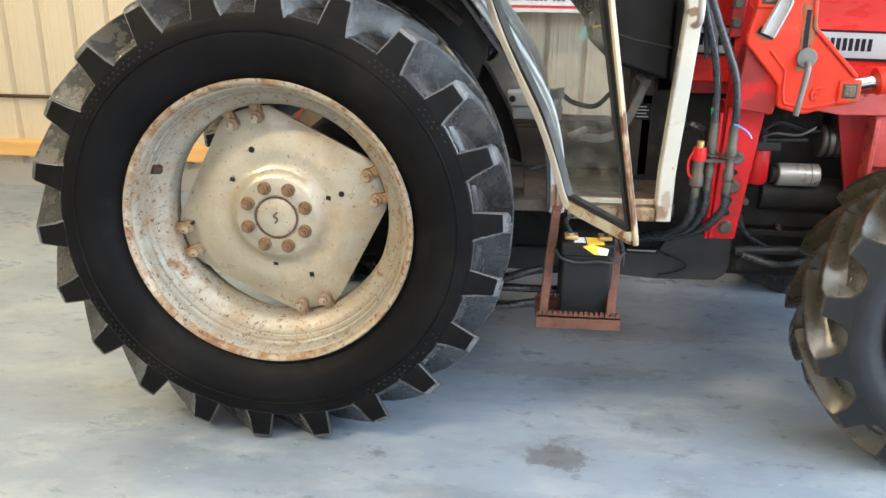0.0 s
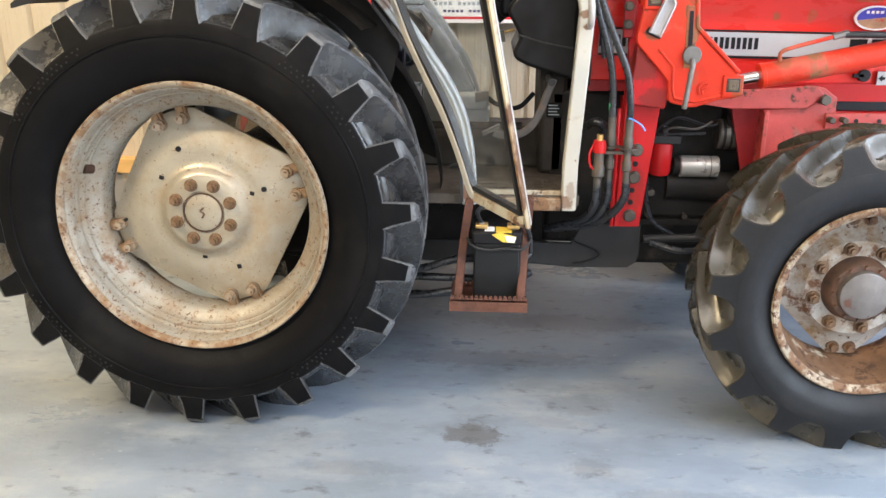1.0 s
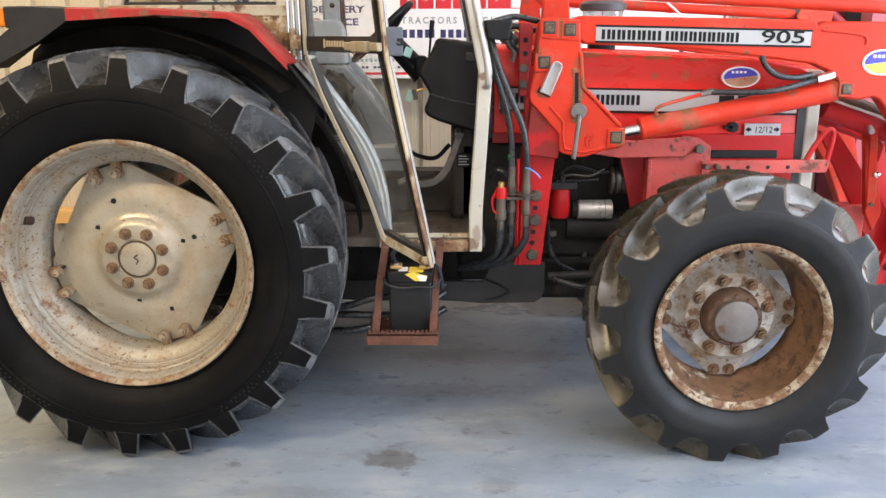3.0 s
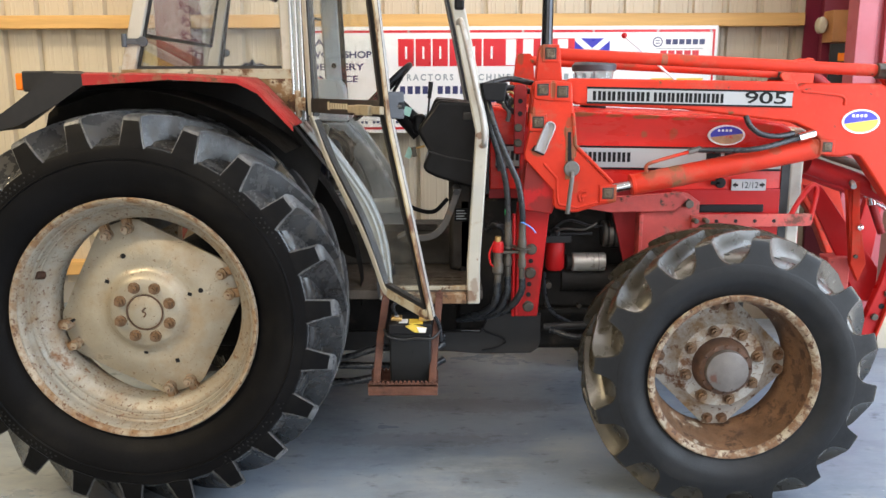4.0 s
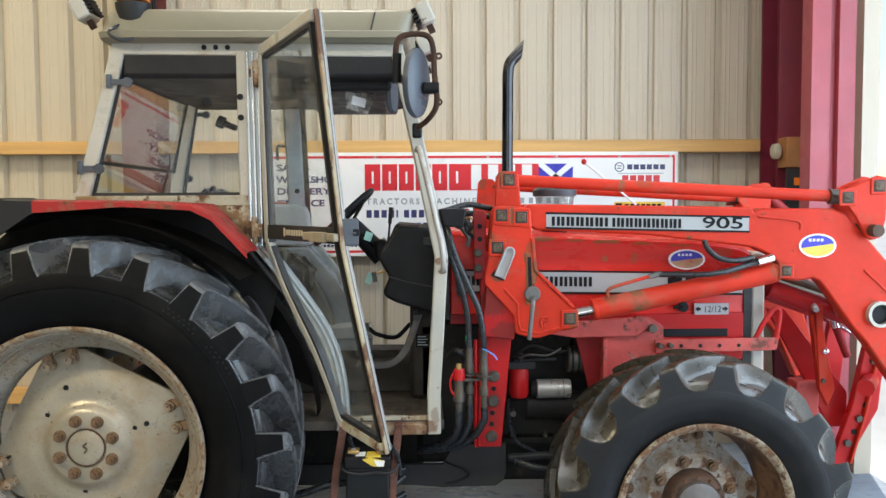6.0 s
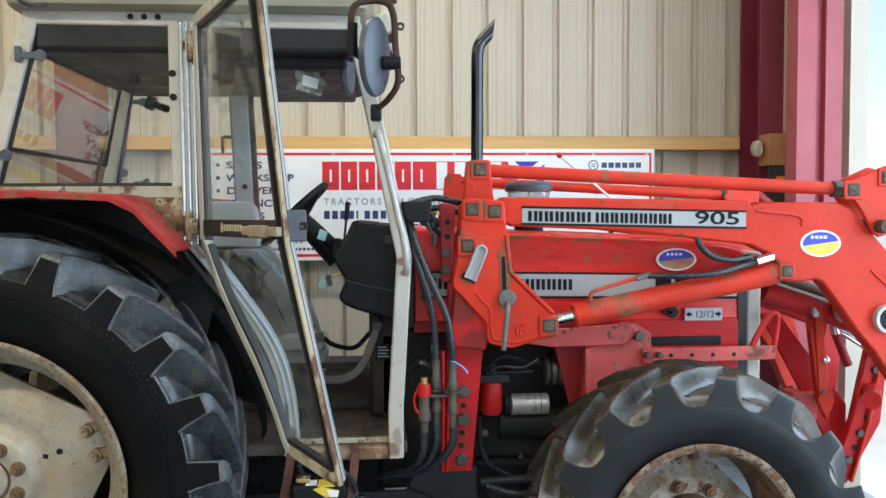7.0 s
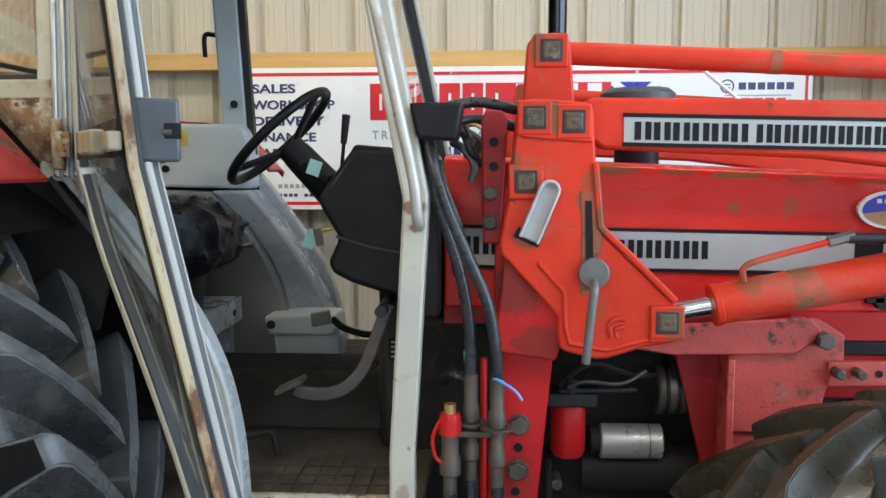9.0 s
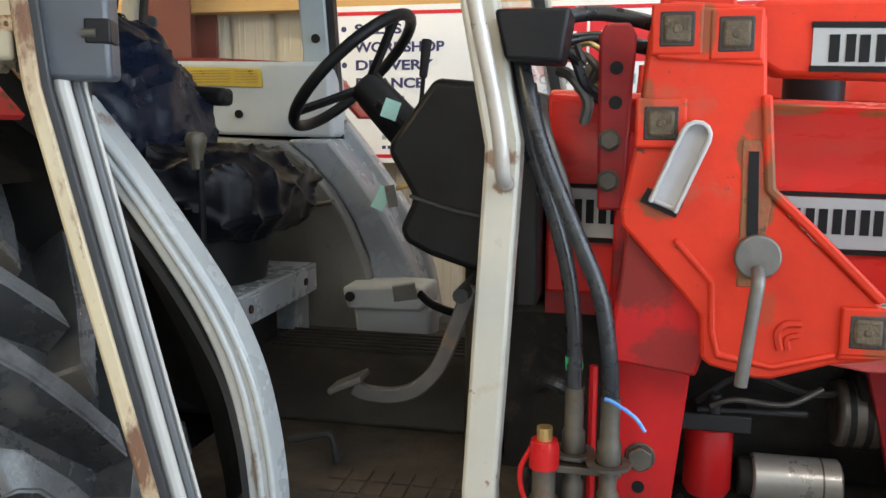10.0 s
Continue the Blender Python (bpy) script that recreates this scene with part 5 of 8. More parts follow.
# wheel arches: dark steel sheets behind the tyres
for face, s in ((0.27, 1), (far(0.27), -1)):
    bm = bmesh.new()
    rows = []
    R0 = 0.80
    for k in range(15):
        a = radians(-4 + 130 * k / 14)
        rows.append([bm.verts.new((R0 * math.cos(a), face + yy * s, 0.757 + R0 * math.sin(a))) for yy in (0.0, 0.13 if s == 1 else -0.06)])
    for A, B in zip(rows, rows[1:]):
        bm.faces.new((A[0], A[1], B[1], B[0]))
    bmesh.ops.solidify(bm, geom=bm.faces, thickness=0.006)
    part("wheel_arch", bm, "under", tractor, "dark wheel arch sheet", smooth=True)
    if s == -1:
        continue
    y0, y1 = sorted((face + 0.125 * s, face + 0.14 * s))
    part("arch_side", plate([(R0 * math.cos(radians(8 + 118 * k / 14)), 0.757 + R0 * math.sin(radians(8 + 118 * k / 14))) for k in range(15)], y0, y1), "under", tractor, "dark wheel arch side")

# roof
bm = bmesh.new()
lv = [(2.252, 0.01, 1.165, 0.215), (2.262, 0.0, 1.175, 0.196), (2.284, -0.005, 1.178, 0.194), (2.290, 0.004, 1.170, 0.206), (2.362, 0.02, 1.195, 0.232), (2.378, 0.035, 1.185, 0.25), (2.392, 0.20, 1.05, 0.40)]
rings = []
for z, x0, x1, y0 in lv:
    r, ring = 0.05, []
    y1 = far(y0)
    for cx, cy, a0 in ((x1 - r, y1 - r, 0), (x0 + r, y1 - r, 90), (x0 + r, y0 + r, 180), (x1 - r, y0 + r, 270)):
        for k in range(5):
            a = radians(a0 + 22.5 * k)
            ring.append(bm.verts.new((cx + r * math.cos(a), cy + r * math.sin(a), z)))
    rings.append(ring)
for A, B in zip(rings, rings[1:]):
    for k in range(len(A)):
        bm.faces.new((A[k], A[(k + 1) % len(A)], B[(k + 1) % len(B)], B[k]))
bm.faces.new(rings[0][::-1]); bm.faces.new(rings[-1])
roof = part("cab_roof", bm, "roof_paint", tractor, "grey-white cab roof with a lipped edge", smooth=True)
part("roof_joint", bar([(1.030, 0.205, 2.292), (1.045, 0.230, 2.362)], 0.005, 0.006), "seal", roof)
part("roof_lining", box(0.06, 1.13, 0.27, far(0.27), 2.12, 2.24), "black_fender", tractor, "black cab roof lining", bevel=0.02)
# glass
for face, s in ((CY, 1), (far(CY), -1)):
    def gp(x, z):
        return (x, face + s * (0.03 + LEAN * max(0, z - 1.5)), z)
    zl = 1.672 if s == 1 else 1.603
    q = [(-0.045, zl), (0.530, zl), (0.514, 2.205), (0.072, 2.205)]
    bm = bmesh.new()
    vs = [bm.verts.new(gp(*p)) for p in q]
    bm.faces.new(vs)
    bmesh.ops.solidify(bm, geom=bm.faces, thickness=0.004)
    w = part("side_window", bm, "glass_tint", tractor, "rear side window of the cab")
    w.visible_shadow = False
    for (a, b) in ((0, 1), (1, 2), (2, 3), (3, 0)):
        part("window_seal", bar([gp(*q[a]), gp(*q[b])], 0.022 if a == 1 else 0.014, 0.026), "seal", tractor)
    for (x, z) in ((0.052, 2.10), (-0.052, 1.77)):
        g = Vector(gp(x, z))
        bm = rod(g + Vector((-0.025, -0.04 * s, -0.02)), g + Vector((-0.025, -0.04 * s, 0.03)), 0.011, 10)
        rod(g + Vector((0.045, -0.045 * s, 0)), g + Vector((0.045, -0.035 * s, 0)), 0.020, 18, bm)
        box(g.x - 0.03, g.x + 0.045, g.y - 0.044 * s if s > 0 else g.y + 0.036, g.y - 0.036 * s if s > 0 else g.y + 0.044, g.z - 0.010, g.z + 0.012, bm)
        part("window_hinge", bm, "mirror", tractor, "grey window hinge", bevel=0.002)
    if s == -1:
        continue
    g = Vector(gp(0.495, 1.93))
    bm = rod(g + Vector((0, 0.01 * s, 0)), g + Vector((-0.05, 0.05 * s, 0.02)), 0.013, 12)
    rod(g + Vector((-0.05, 0.05 * s, 0.02)), g + Vector((-0.075, 0.05 * s, 0.03)), 0.024, 14, bm)
    part("window_handle", bm, "black", tractor, smooth=True)
    g = Vector(gp(0.39, 2.03))
    part("window_stop", rod(g + Vector((0, -0.012 * s, 0)), g + Vector((0, 0.004 * s, 0)), 0.017, 16), "black", tractor)
    for (x, z) in ((0.524, 2.045), (0.527, 1.965)):
        g = Vector((x, face + s * LEAN * (z - 1.5), z))
        part("pillar_plug", rod(g - Vector((0, 0.004 * s, 0)), g + Vector((0, 0.01 * s, 0)), 0.012, 14), "black", tractor)
    for x in (0.385, 0.43, 0.475):
        g = Vector((x, face + s * LEAN * 0.735, 2.236))
        part("rail_plug", rod(g - Vector((0, 0.004 * s, 0)), g + Vector((0, 0.01 * s, 0)), 0.010, 14), "black", tractor)
# rear window of the cab with its opening frame, windscreen
bm = bmesh.new()
vs = [bm.verts.new(p) for p in ((-0.085, 0.30, 1.68), (-0.085, far(0.30), 1.68), (0.05, far(0.34), 2.2), (0.05, 0.34, 2.2))]
bm.faces.new(vs)
bmesh.ops.solidify(bm, geom=bm.faces, thickness=0.004)
part("rear_window", bm, "glass_rear", tractor, "rear window of the cab").visible_shadow = False
part("rear_window_frame", pipe([(-0.05, 0.33, 1.80), (-0.05, far(0.33), 1.80), (0.03, far(0.36), 2.14), (0.03, 0.36, 2.14)], 0.009, 8, closed=True, curve=False), "black", tractor)
bm = bmesh.new()
vs = [bm.verts.new(p) for p in ((1.295, 0.27, 1.44), (1.295, far(0.27), 1.44), (1.13, far(0.33), 2.2), (1.13, 0.33, 2.2))]
bm.faces.new(vs)
bmesh.ops.solidify(bm, geom=bm.faces, thickness=0.004)
part("windscreen", bm, "glass", tractor, "cab windscreen").visible_shadow = False
bm = bar([(1.30, 0.275, 1.40), (1.135, 0.335, 2.2)], 0.03, 0.02)
bar([(1.30, far(0.275), 1.40), (1.135, far(0.335), 2.2)], 0.03, 0.02, bm)
bar([(1.30, 0.27, 1.43), (1.30, far(0.27), 1.43)], 0.03, 0.02, bm, up=(1, 0, 0))
part("windscreen_seal", bm, "seal", tractor)
part("dash_cowl", box(1.295, 1.33, 0.34, far(0.34), 1.16, 1.45), "black_fender", tractor, bevel=0.006)
part("rear_rail", bar([(-0.085, 0.21, 1.655), (-0.085, far(0.21), 1.655)], 0.05, 0.05, up=(0, 0, 1)), "cab", tractor, bevel=0.006)
part("rear_wall", box(-0.10, -0.07, 0.28, far(0.28), 1.0, 1.64), "trim_dark", tractor)

# ---------------------------------------------------------------- the open door, hinged at the rear
H_TOP, H_MID = Vector((0.614, 0.222, 2.215)), Vector((0.645, 0.146, 1.49))
CURVE = [Vector(p) for p in ((0.645, 0.146, 1.49), (0.705, 0.098, 1.345), (0.774, 0.050, 1.212), (0.838, 0.004, 1.091), (0.888, -0.018, 0.967), (0.922, -0.030, 0.865), (0.938, -0.040, 0.843))]
B_FRONT, F_MID, F_TOP = Vector((1.094, -0.292, 0.828)), Vector((0.962, -0.340, 1.49)), Vector((0.886, -0.338, 2.225))
NRM = -(F_MID - H_MID).cross(Vector((0, 0, 1))).normalized()
NRM = NRM if NRM.x > 0 else -NRM  # towards the cab's inside


def shifted(pts, k):
    return [p + NRM * k for p in pts]


door = part("door", bar(CURVE, 0.030, 0.028, up=NRM, curve=True, n=4), "cab", tractor, "open glazed cab door with a rusty frame", bevel=0.004, smooth=True)
part("door_rail", bar([H_MID, H_TOP], 0.032, 0.028, up=NRM), "cab", door, bevel=0.004)
part("door_rail", bar([H_TOP, F_TOP], 0.040, 0.028, up=NRM), "cab", door, bevel=0.004)
# the free edge is a deep section: outer lip, rubber, bright channel, grey web, inner lip
e = (F_MID - H_MID).normalized() * 0.020
for name, mat, k0, k1, ex, wide, label in (("door_rail", "door_cream", -0.008, 0.006, 0.004, 0.011, "cream door edge with rust"), ("door_edge_seal", "seal", 0.003, 0.014, -0.006, 0.022, ""), ("door_channel", "door_white", 0.014, 0.028, -0.020, 0.018, "pale painted inner door channel"), ("door_web", "door_web", 0.0275, 0.036, -0.034, 0.016, "grey inner door web"), ("door_lip", "door_white", 0.036, 0.041, -0.040, 0.006, "")):
    path_ = [F_TOP + Vector((0, 0, 0.015)), F_MID, B_FRONT - Vector((0, 0, 0.015))]
    part(name, bar([p + NRM * (k0 + k1) / 2 + e * ((ex + 0.014 - wide / 2) / 0.020) for p in path_], wide, k1 - k0, up=NRM), mat, door, label, bevel=0.0025 if mat != "door_white" or wide < 0.01 else 0.005)
part("door_rail", bar([CURVE[-1], B_FRONT], 0.034, 0.028, up=NRM), "cab_rust", door, bevel=0.004)
bm = bmesh.new()
low = smooth_path(CURVE, 3)
bm.faces.new([bm.verts.new(p) for p in low + [B_FRONT, F_MID]])
bm.faces.new([bm.verts.new(p) for p in (H_MID, F_MID, F_TOP, H_TOP)])
bmesh.ops.triangulate(bm, faces=bm.faces)
bmesh.ops.solidify(bm, geom=bm.faces, thickness=0.004)
part("door_glass", bm, "glass_door", door, "dusty door glass").visible_shadow = False
mid = (H_MID + F_MID + B_FRONT + CURVE[3]) / 4


def inset(p, k, centre):
    return p + (centre - p).normalized() * k


for pts in ([inset(p, 0.026, mid) for p in CURVE], [inset(CURVE[-1], 0.03, mid), inset(B_FRONT, 0.03, mid)], [inset(B_FRONT, 0.032, mid), F_MID - e * 1.1, F_TOP - e * 1.1 - Vector((0, 0, 0.02))], [H_TOP + e - Vector((0, 0, 0.026)), F_TOP - e - Vector((0, 0, 0.026))], [H_MID + e, H_TOP + e - Vector((0, 0, 0.02))]):
    part("door_seal", bar(shifted(pts, 0.004), 0.014, 0.024, up=NRM, curve=len(pts) > 4, n=3), "seal", door)


def on_door(u, z, out=0.0):
    """A place on the door's upper half: u from 0 at the hinge to 1 at the free edge."""
    k = (z - 1.49) / (2.215 - 1.49)
    return (H_MID.lerp(H_TOP, k)).lerp(F_MID.lerp(F_TOP, k), u) + NRM * out


for side in (1, -1):
    strip = part("door_strip", bar([on_door(0.03, 1.530, 0.010 * side), on_door(0.97, 1.530, 0.010 * side)], 0.052, 0.006, up=NRM), "plate", door, "dark strip with pale print")
for k in range(8):
    part("strip_lettering", bar([on_door(0.30 + 0.036 * k, 1.532, -0.016), on_door(0.322 + 0.036 * k, 1.532, -0.016)], 0.020 if k else 0.03, 0.002, up=NRM), "cream", strip)
latch = part("door_latch", bar([on_door(0.62, 1.525, -0.02), on_door(1.02, 1.525, -0.02)], 0.026, 0.020, up=NRM), "cream_old", door, "grubby cream plastic door handle", bevel=0.004)
part("latch_pull", bar([on_door(0.78, 1.525, -0.042), on_door(0.93, 1.525, -0.034)], 0.034, 0.02, up=NRM), "cream_old", latch, bevel=0.004)
part("latch_pull", bar([on_door(0.80, 1.525, 0.030), on_door(0.97, 1.525, 0.022)], 0.03, 0.02, up=NRM), "cream_old", latch, bevel=0.004)
lm = pose(0.980, -0.306, 1.541, 0, 0, 22)
lock = part("door_lock", box(-0.033, 0.033, -0.018, 0.024, -0.0435, 0.0435, m=lm), "lock_grey", door, "grey plastic lock box", bevel=0.005)
part("lock_slot", box(0.012, 0.0345, -0.0192, 0.010, -0.012, 0.010, m=lm), "black", lock, bevel=0.002)
part("lock_latch", rod(lm @ Vector((0.010, -0.0175, -0.003)), lm @ Vector((0.022, -0.0175, -0.003)), 0.0045, 10), "bolt", lock, smooth=True)
for z in (2.13, 1.535):
    y = 0.165 + (z - 1.49) * 0.11
    bm = rod((0.590, y - 0.015, z - 0.05), (0.587, y - 0.010, z + 0.05), 0.012, 12)
    box(0.548, 0.585, y + 0.008, y + 0.024, z - 0.035, z + 0.035, bm)
    box(0.590, 0.618, y - 0.026, y - 0.012, z - 0.025, z + 0.025, bm)
    part("door_hinge", bm, "cab_scabby", door, "rusty door hinge", bevel=0.003)

# ---------------------------------------------------------------- rear mudguards
for y0, s in ((-0.14, 1), (far(-0.14), -1)):
    bm = bmesh.new()
    rows = []
    for x, z in ((-0.49, 1.452), (-0.335, 1.557), (-0.20, 1.656), (-0.10, 1.652), (0.20, 1.648), (0.43, 1.635), (0.50, 1.60), (0.62, 1.47)):
        rows.append([bm.verts.new((x, y0 + s * (0.33 if x < 0.46 else 0.20), z)), bm.verts.new((x, y0 + s * 0.03, z)), bm.verts.new((x, y0, z - 0.006)), bm.verts.new((x, y0, z - (0.022 if x > -0.06 else 0.045 if x > -0.15 else 0.115 if x > -0.25 else 0.085 if x > -0.4 else 0.02)))])
    for A, B in zip(rows, rows[1:]):
        for k in range(3):
            bm.faces.new((A[k], A[k + 1], B[k + 1], B[k]))
    b2 = bm.copy()
    bmesh.ops.delete(bm, geom=[f for f in bm.faces if f.calc_center_median().x < -0.06], context="FACES")
    bmesh.ops.delete(b2, geom=[f for f in b2.faces if f.calc_center_median().x > -0.06], context="FACES")
    for b in (bm, b2):
        bmesh.ops.solidify(b, geom=b.faces, thickness=0.010)
    part("mudguard", bm, "guard_red", tractor, "red rear mudguard with rust and chipped paint", smooth=True)
    part("mudguard_extension", b2, "black_fender", tractor, "black plastic rear mudguard extension", smooth=True)
    ya, yb = sorted((y0 + 0.20 * s, y0 + 0.30 * s))
    side_lamp = part("side_lamp", box(-0.41, -0.22, ya, yb, 1.585, 1.660), "black_fender", tractor, "black side lamp with an amber lens", bevel=0.006)
    part("lamp_lens", box(-0.438, -0.409, ya + 0.005, yb - 0.005, 1.590, 1.652), "amber", side_lamp, "amber lens", bevel=0.006)
    # dark liner under the guard, and the sheet that closes it behind the tyre
    ya, yb = sorted((y0 + 0.36 * s, y0 + 0.375 * s))
    part("guard_back", plate([(-0.44, 1.36), (-0.40, 1.50), (-0.28, 1.61), (-0.10, 1.632), (0.43, 1.620), (0.60, 1.46), (0.66, 1.30), (0.62, 1.15), (-0.40, 1.25)], ya, yb), "under", tractor)
    bm = bmesh.new()
    rows = []
    for k in range(13):
        a = radians(47 + 66 * k / 12)
        rows.append([bm.verts.new((0.0 + 0.86 * math.cos(a), y0 + s * yy, 0.757 + 0.84 * math.sin(a))) for yy in (0.02, 0.42)])
    for A, B in zip(rows, rows[1:]):
        bm.faces.new((A[0], A[1], B[1], B[0]))
    bmesh.ops.solidify(bm, geom=bm.faces, thickness=0.005)
    part("guard_liner", bm, "under", tractor, smooth=True)
# ---------------------------------------------------------------- subframe, step and battery
part("side_plate", plate([(0.40, 0.455), (0.40, 0.545), (1.30, 0.535), (1.345, 0.62), (1.565, 0.62), (1.568, 0.50), (1.556, 0.462), (1.525, 0.440), (1.30, 0.436), (1.17, 0.447)], 0.44, 0.46), "plate", tractor, "dark grey loader subframe plate", bevel=0.003)
part("bent_wire", pipe([(1.30, 0.432, 0.56), (1.325, 0.43, 0.54), (1.39, 0.43, 0.515), (1.41, 0.43, 0.49), (1.36, 0.43, 0.465), (1.31, 0.43, 0.455)], 0.004, 6), "black", tractor)
for z, dz, yb in ((0.500, 0.030, 0.22), (0.462, -0.012, 0.24), (0.395, 0.012, 0.22), (0.380, 0.0, 0.27)):
    part("hydraulic_pipe", pipe([(0.30, yb + 0.1, z - 0.02), (0.55, yb + 0.02, z - 0.01), (0.72, yb, z - 0.006), (0.86, yb, z + 0.004 + dz), (1.02, yb + 0.04, z + dz), (1.14, yb + 0.12, z + 0.05)], 0.015, 10), "hose", tractor, "black hydraulic hose", smooth=True)
step = part("cab_step", box(0.850, 1.118, -0.04, -0.025, 0.432, 0.478), "step_rust", tractor, "rusty serrated steel cab step", bevel=0.002)
part("step_tread", box(0.850, 1.118, -0.03, 0.115, 0.432, 0.440), "step_rust", step, bevel=0.002)
part("step_back", box(0.850, 1.118, 0.105, 0.120, 0.432, 0.478), "step_rust", step, bevel=0.002)
for yy in (-0.04, 0.105):
    teeth = []
    n = 16
    for k in range(n):
        x = 0.852 + 0.264 * k / n
        teeth += [(x, 0.476), (x + 0.004, 0.489), (x + 0.011, 0.489), (x + 0.0165, 0.476)]
    part("step_teeth", plate([(0.852, 0.47)] + teeth + [(1.116, 0.47)], yy, yy + 0.012), "step_rust", step)
for x, dx in ((0.875, 0.035), (1.095, 0.03)):
    bm = bar([(x, 0.04, 0.45), (x + dx * 0.4, 0.10, 0.62), (x + dx, 0.20, 0.78)], 0.030, 0.012, up=(0, 1, 0.3))
    bar([(x, 0.075, 0.45), (x + dx * 0.4, 0.135, 0.62), (x + dx, 0.225, 0.78)], 0.012, 0.040, bm, up=(0, 1, 0.3))
    part("step_arm", bm, "step_rust", step, bevel=0.003)
    part("step_bolt", rod((x + dx, 0.18, 0.765), (x + dx, 0.21, 0.765), 0.014, 6), "step_rust", step)

bat = thing("battery", (1.0, 0.14, 0.44), "black twelve-volt battery with yellow warning labels, strapped on the rusty step", "battery")
part("battery_case", box(0.928, 1.092, 0.06, 0.235, 0.4405, 0.66), "battery", bat, bevel=0.008)
part("battery_lid", box(0.924, 1.096, 0.056, 0.24, 0.645, 0.690), "black", bat, "black battery lid", bevel=0.006)
for x in (0.955, 1.065):
    part("terminal", rod((x, 0.10, 0.69), (x, 0.10, 0.712), 0.010, 12), "alu", bat)
    part("clamp", box(x - 0.022, x + 0.022, 0.08, 0.125, 0.694, 0.709), "brass", bat, bevel=0.004)
part("warning_label", box(1.005, 1.060, 0.0545, 0.120, 0.6895, 0.6925), "label_yellow", bat, "yellow printed label")
part("warning_label", plate([(0.99, 0.682), (1.02, 0.690), (1.075, 0.676), (1.07, 0.655), (1.03, 0.656)], 0.0525, 0.056), "label_yellow", bat, "torn yellow label")
part("white_label", plate([(1.035, 0.680), (1.075, 0.676), (1.07, 0.656), (1.045, 0.657)], 0.051, 0.0535), "white", bat)
part("case_print", box(0.965, 1.0, 0.07, 0.12, 0.6895, 0.692), "white", bat)
part("strap", pipe([(0.905, 0.10, 0.655), (0.925, 0.052, 0.640), (0.98, 0.050, 0.628), (1.04, 0.050, 0.634), (1.095, 0.052, 0.632), (1.13, 0.09, 0.655)], 0.005, 8), "seal", bat, "black rubber strap")
part("battery_lead", pipe([(1.065, 0.10, 0.71), (1.08, 0.06, 0.74), (1.11, 0.10, 0.70), (1.125, 0.11, 0.66), (1.13, 0.12, 0.60)], 0.008, 8), "hose", bat)
part("battery_lead", pipe([(0.955, 0.10, 0.71), (0.94, 0.15, 0.74), (1.0, 0.20, 0.76), (1.08, 0.24, 0.72)], 0.008, 8), "hose", bat)

# ---------------------------------------------------------------- the loader
loader = thing("front_loader", (1.9, C, 0.65), "orange-red front loader mounted on the tractor", "front loader")
PLATE = [(1.508, 1.618), (1.520, 1.626), (1.625, 1.618), (1.640, 1.604), (1.648, 1.515), (1.660, 1.380), (1.668, 1.360), (1.715, 1.314), (1.822, 1.215), (1.832, 1.200),
         (1.834, 1.150), (1.822, 1.138), (1.765, 1.129), (1.692, 1.104), (1.670, 1.103), (1.607, 1.118), (1.594, 1.128), (1.588, 1.190), (1.560, 1.222), (1.472, 1.316), (1.468, 1.340), (1.484, 1.440), (1.492, 1.600)]
TOWER = [(1.496, 1.50), (1.514, 1.736), (1.528, 1.757), (1.585, 1.757), (1.600, 1.741), (1.612, 1.60), (1.62, 1.50)]


def lean(x, z):
    """The bracket leans back a little towards its foot."""
    return x - 0.034 * max(0.0, 1.585 - z), z - 0.003 + 0.005 * min(1.0, max(0.0, (1.585 - z) / 0.40))


PLATE = [lean(x, z) for x, z in PLATE]


def square_bolt(x, z, y, s, parent, size=0.021):
    part("pin_frame", box(x - size * 1.62, x + size * 1.62, *sorted((y - 0.002 * s, y + 0.006 * s)), z - size * 1.62, z + size * 1.62), "orange", parent, bevel=0.009, segments=3)
    part("pin_gap", box(x - size * 1.16, x + size * 1.16, *sorted((y - 0.0028 * s, y + 0.004 * s)), z - size * 1.16, z + size * 1.16), "pin_recess", parent, bevel=0.004)
    b = part("square_pin", box(x - size * 0.88, x + size * 0.88, *sorted((y - 0.0055 * s, y + 0.004 * s)), z - size * 0.88, z + size * 0.88), "pin_steel", parent, "greasy square pin", bevel=0.006)
    part("pin_centre", rod((x, y - 0.0068 * s, z), (x, y, z), size * 0.30, 14), "pin_steel", b, bevel=0.002)


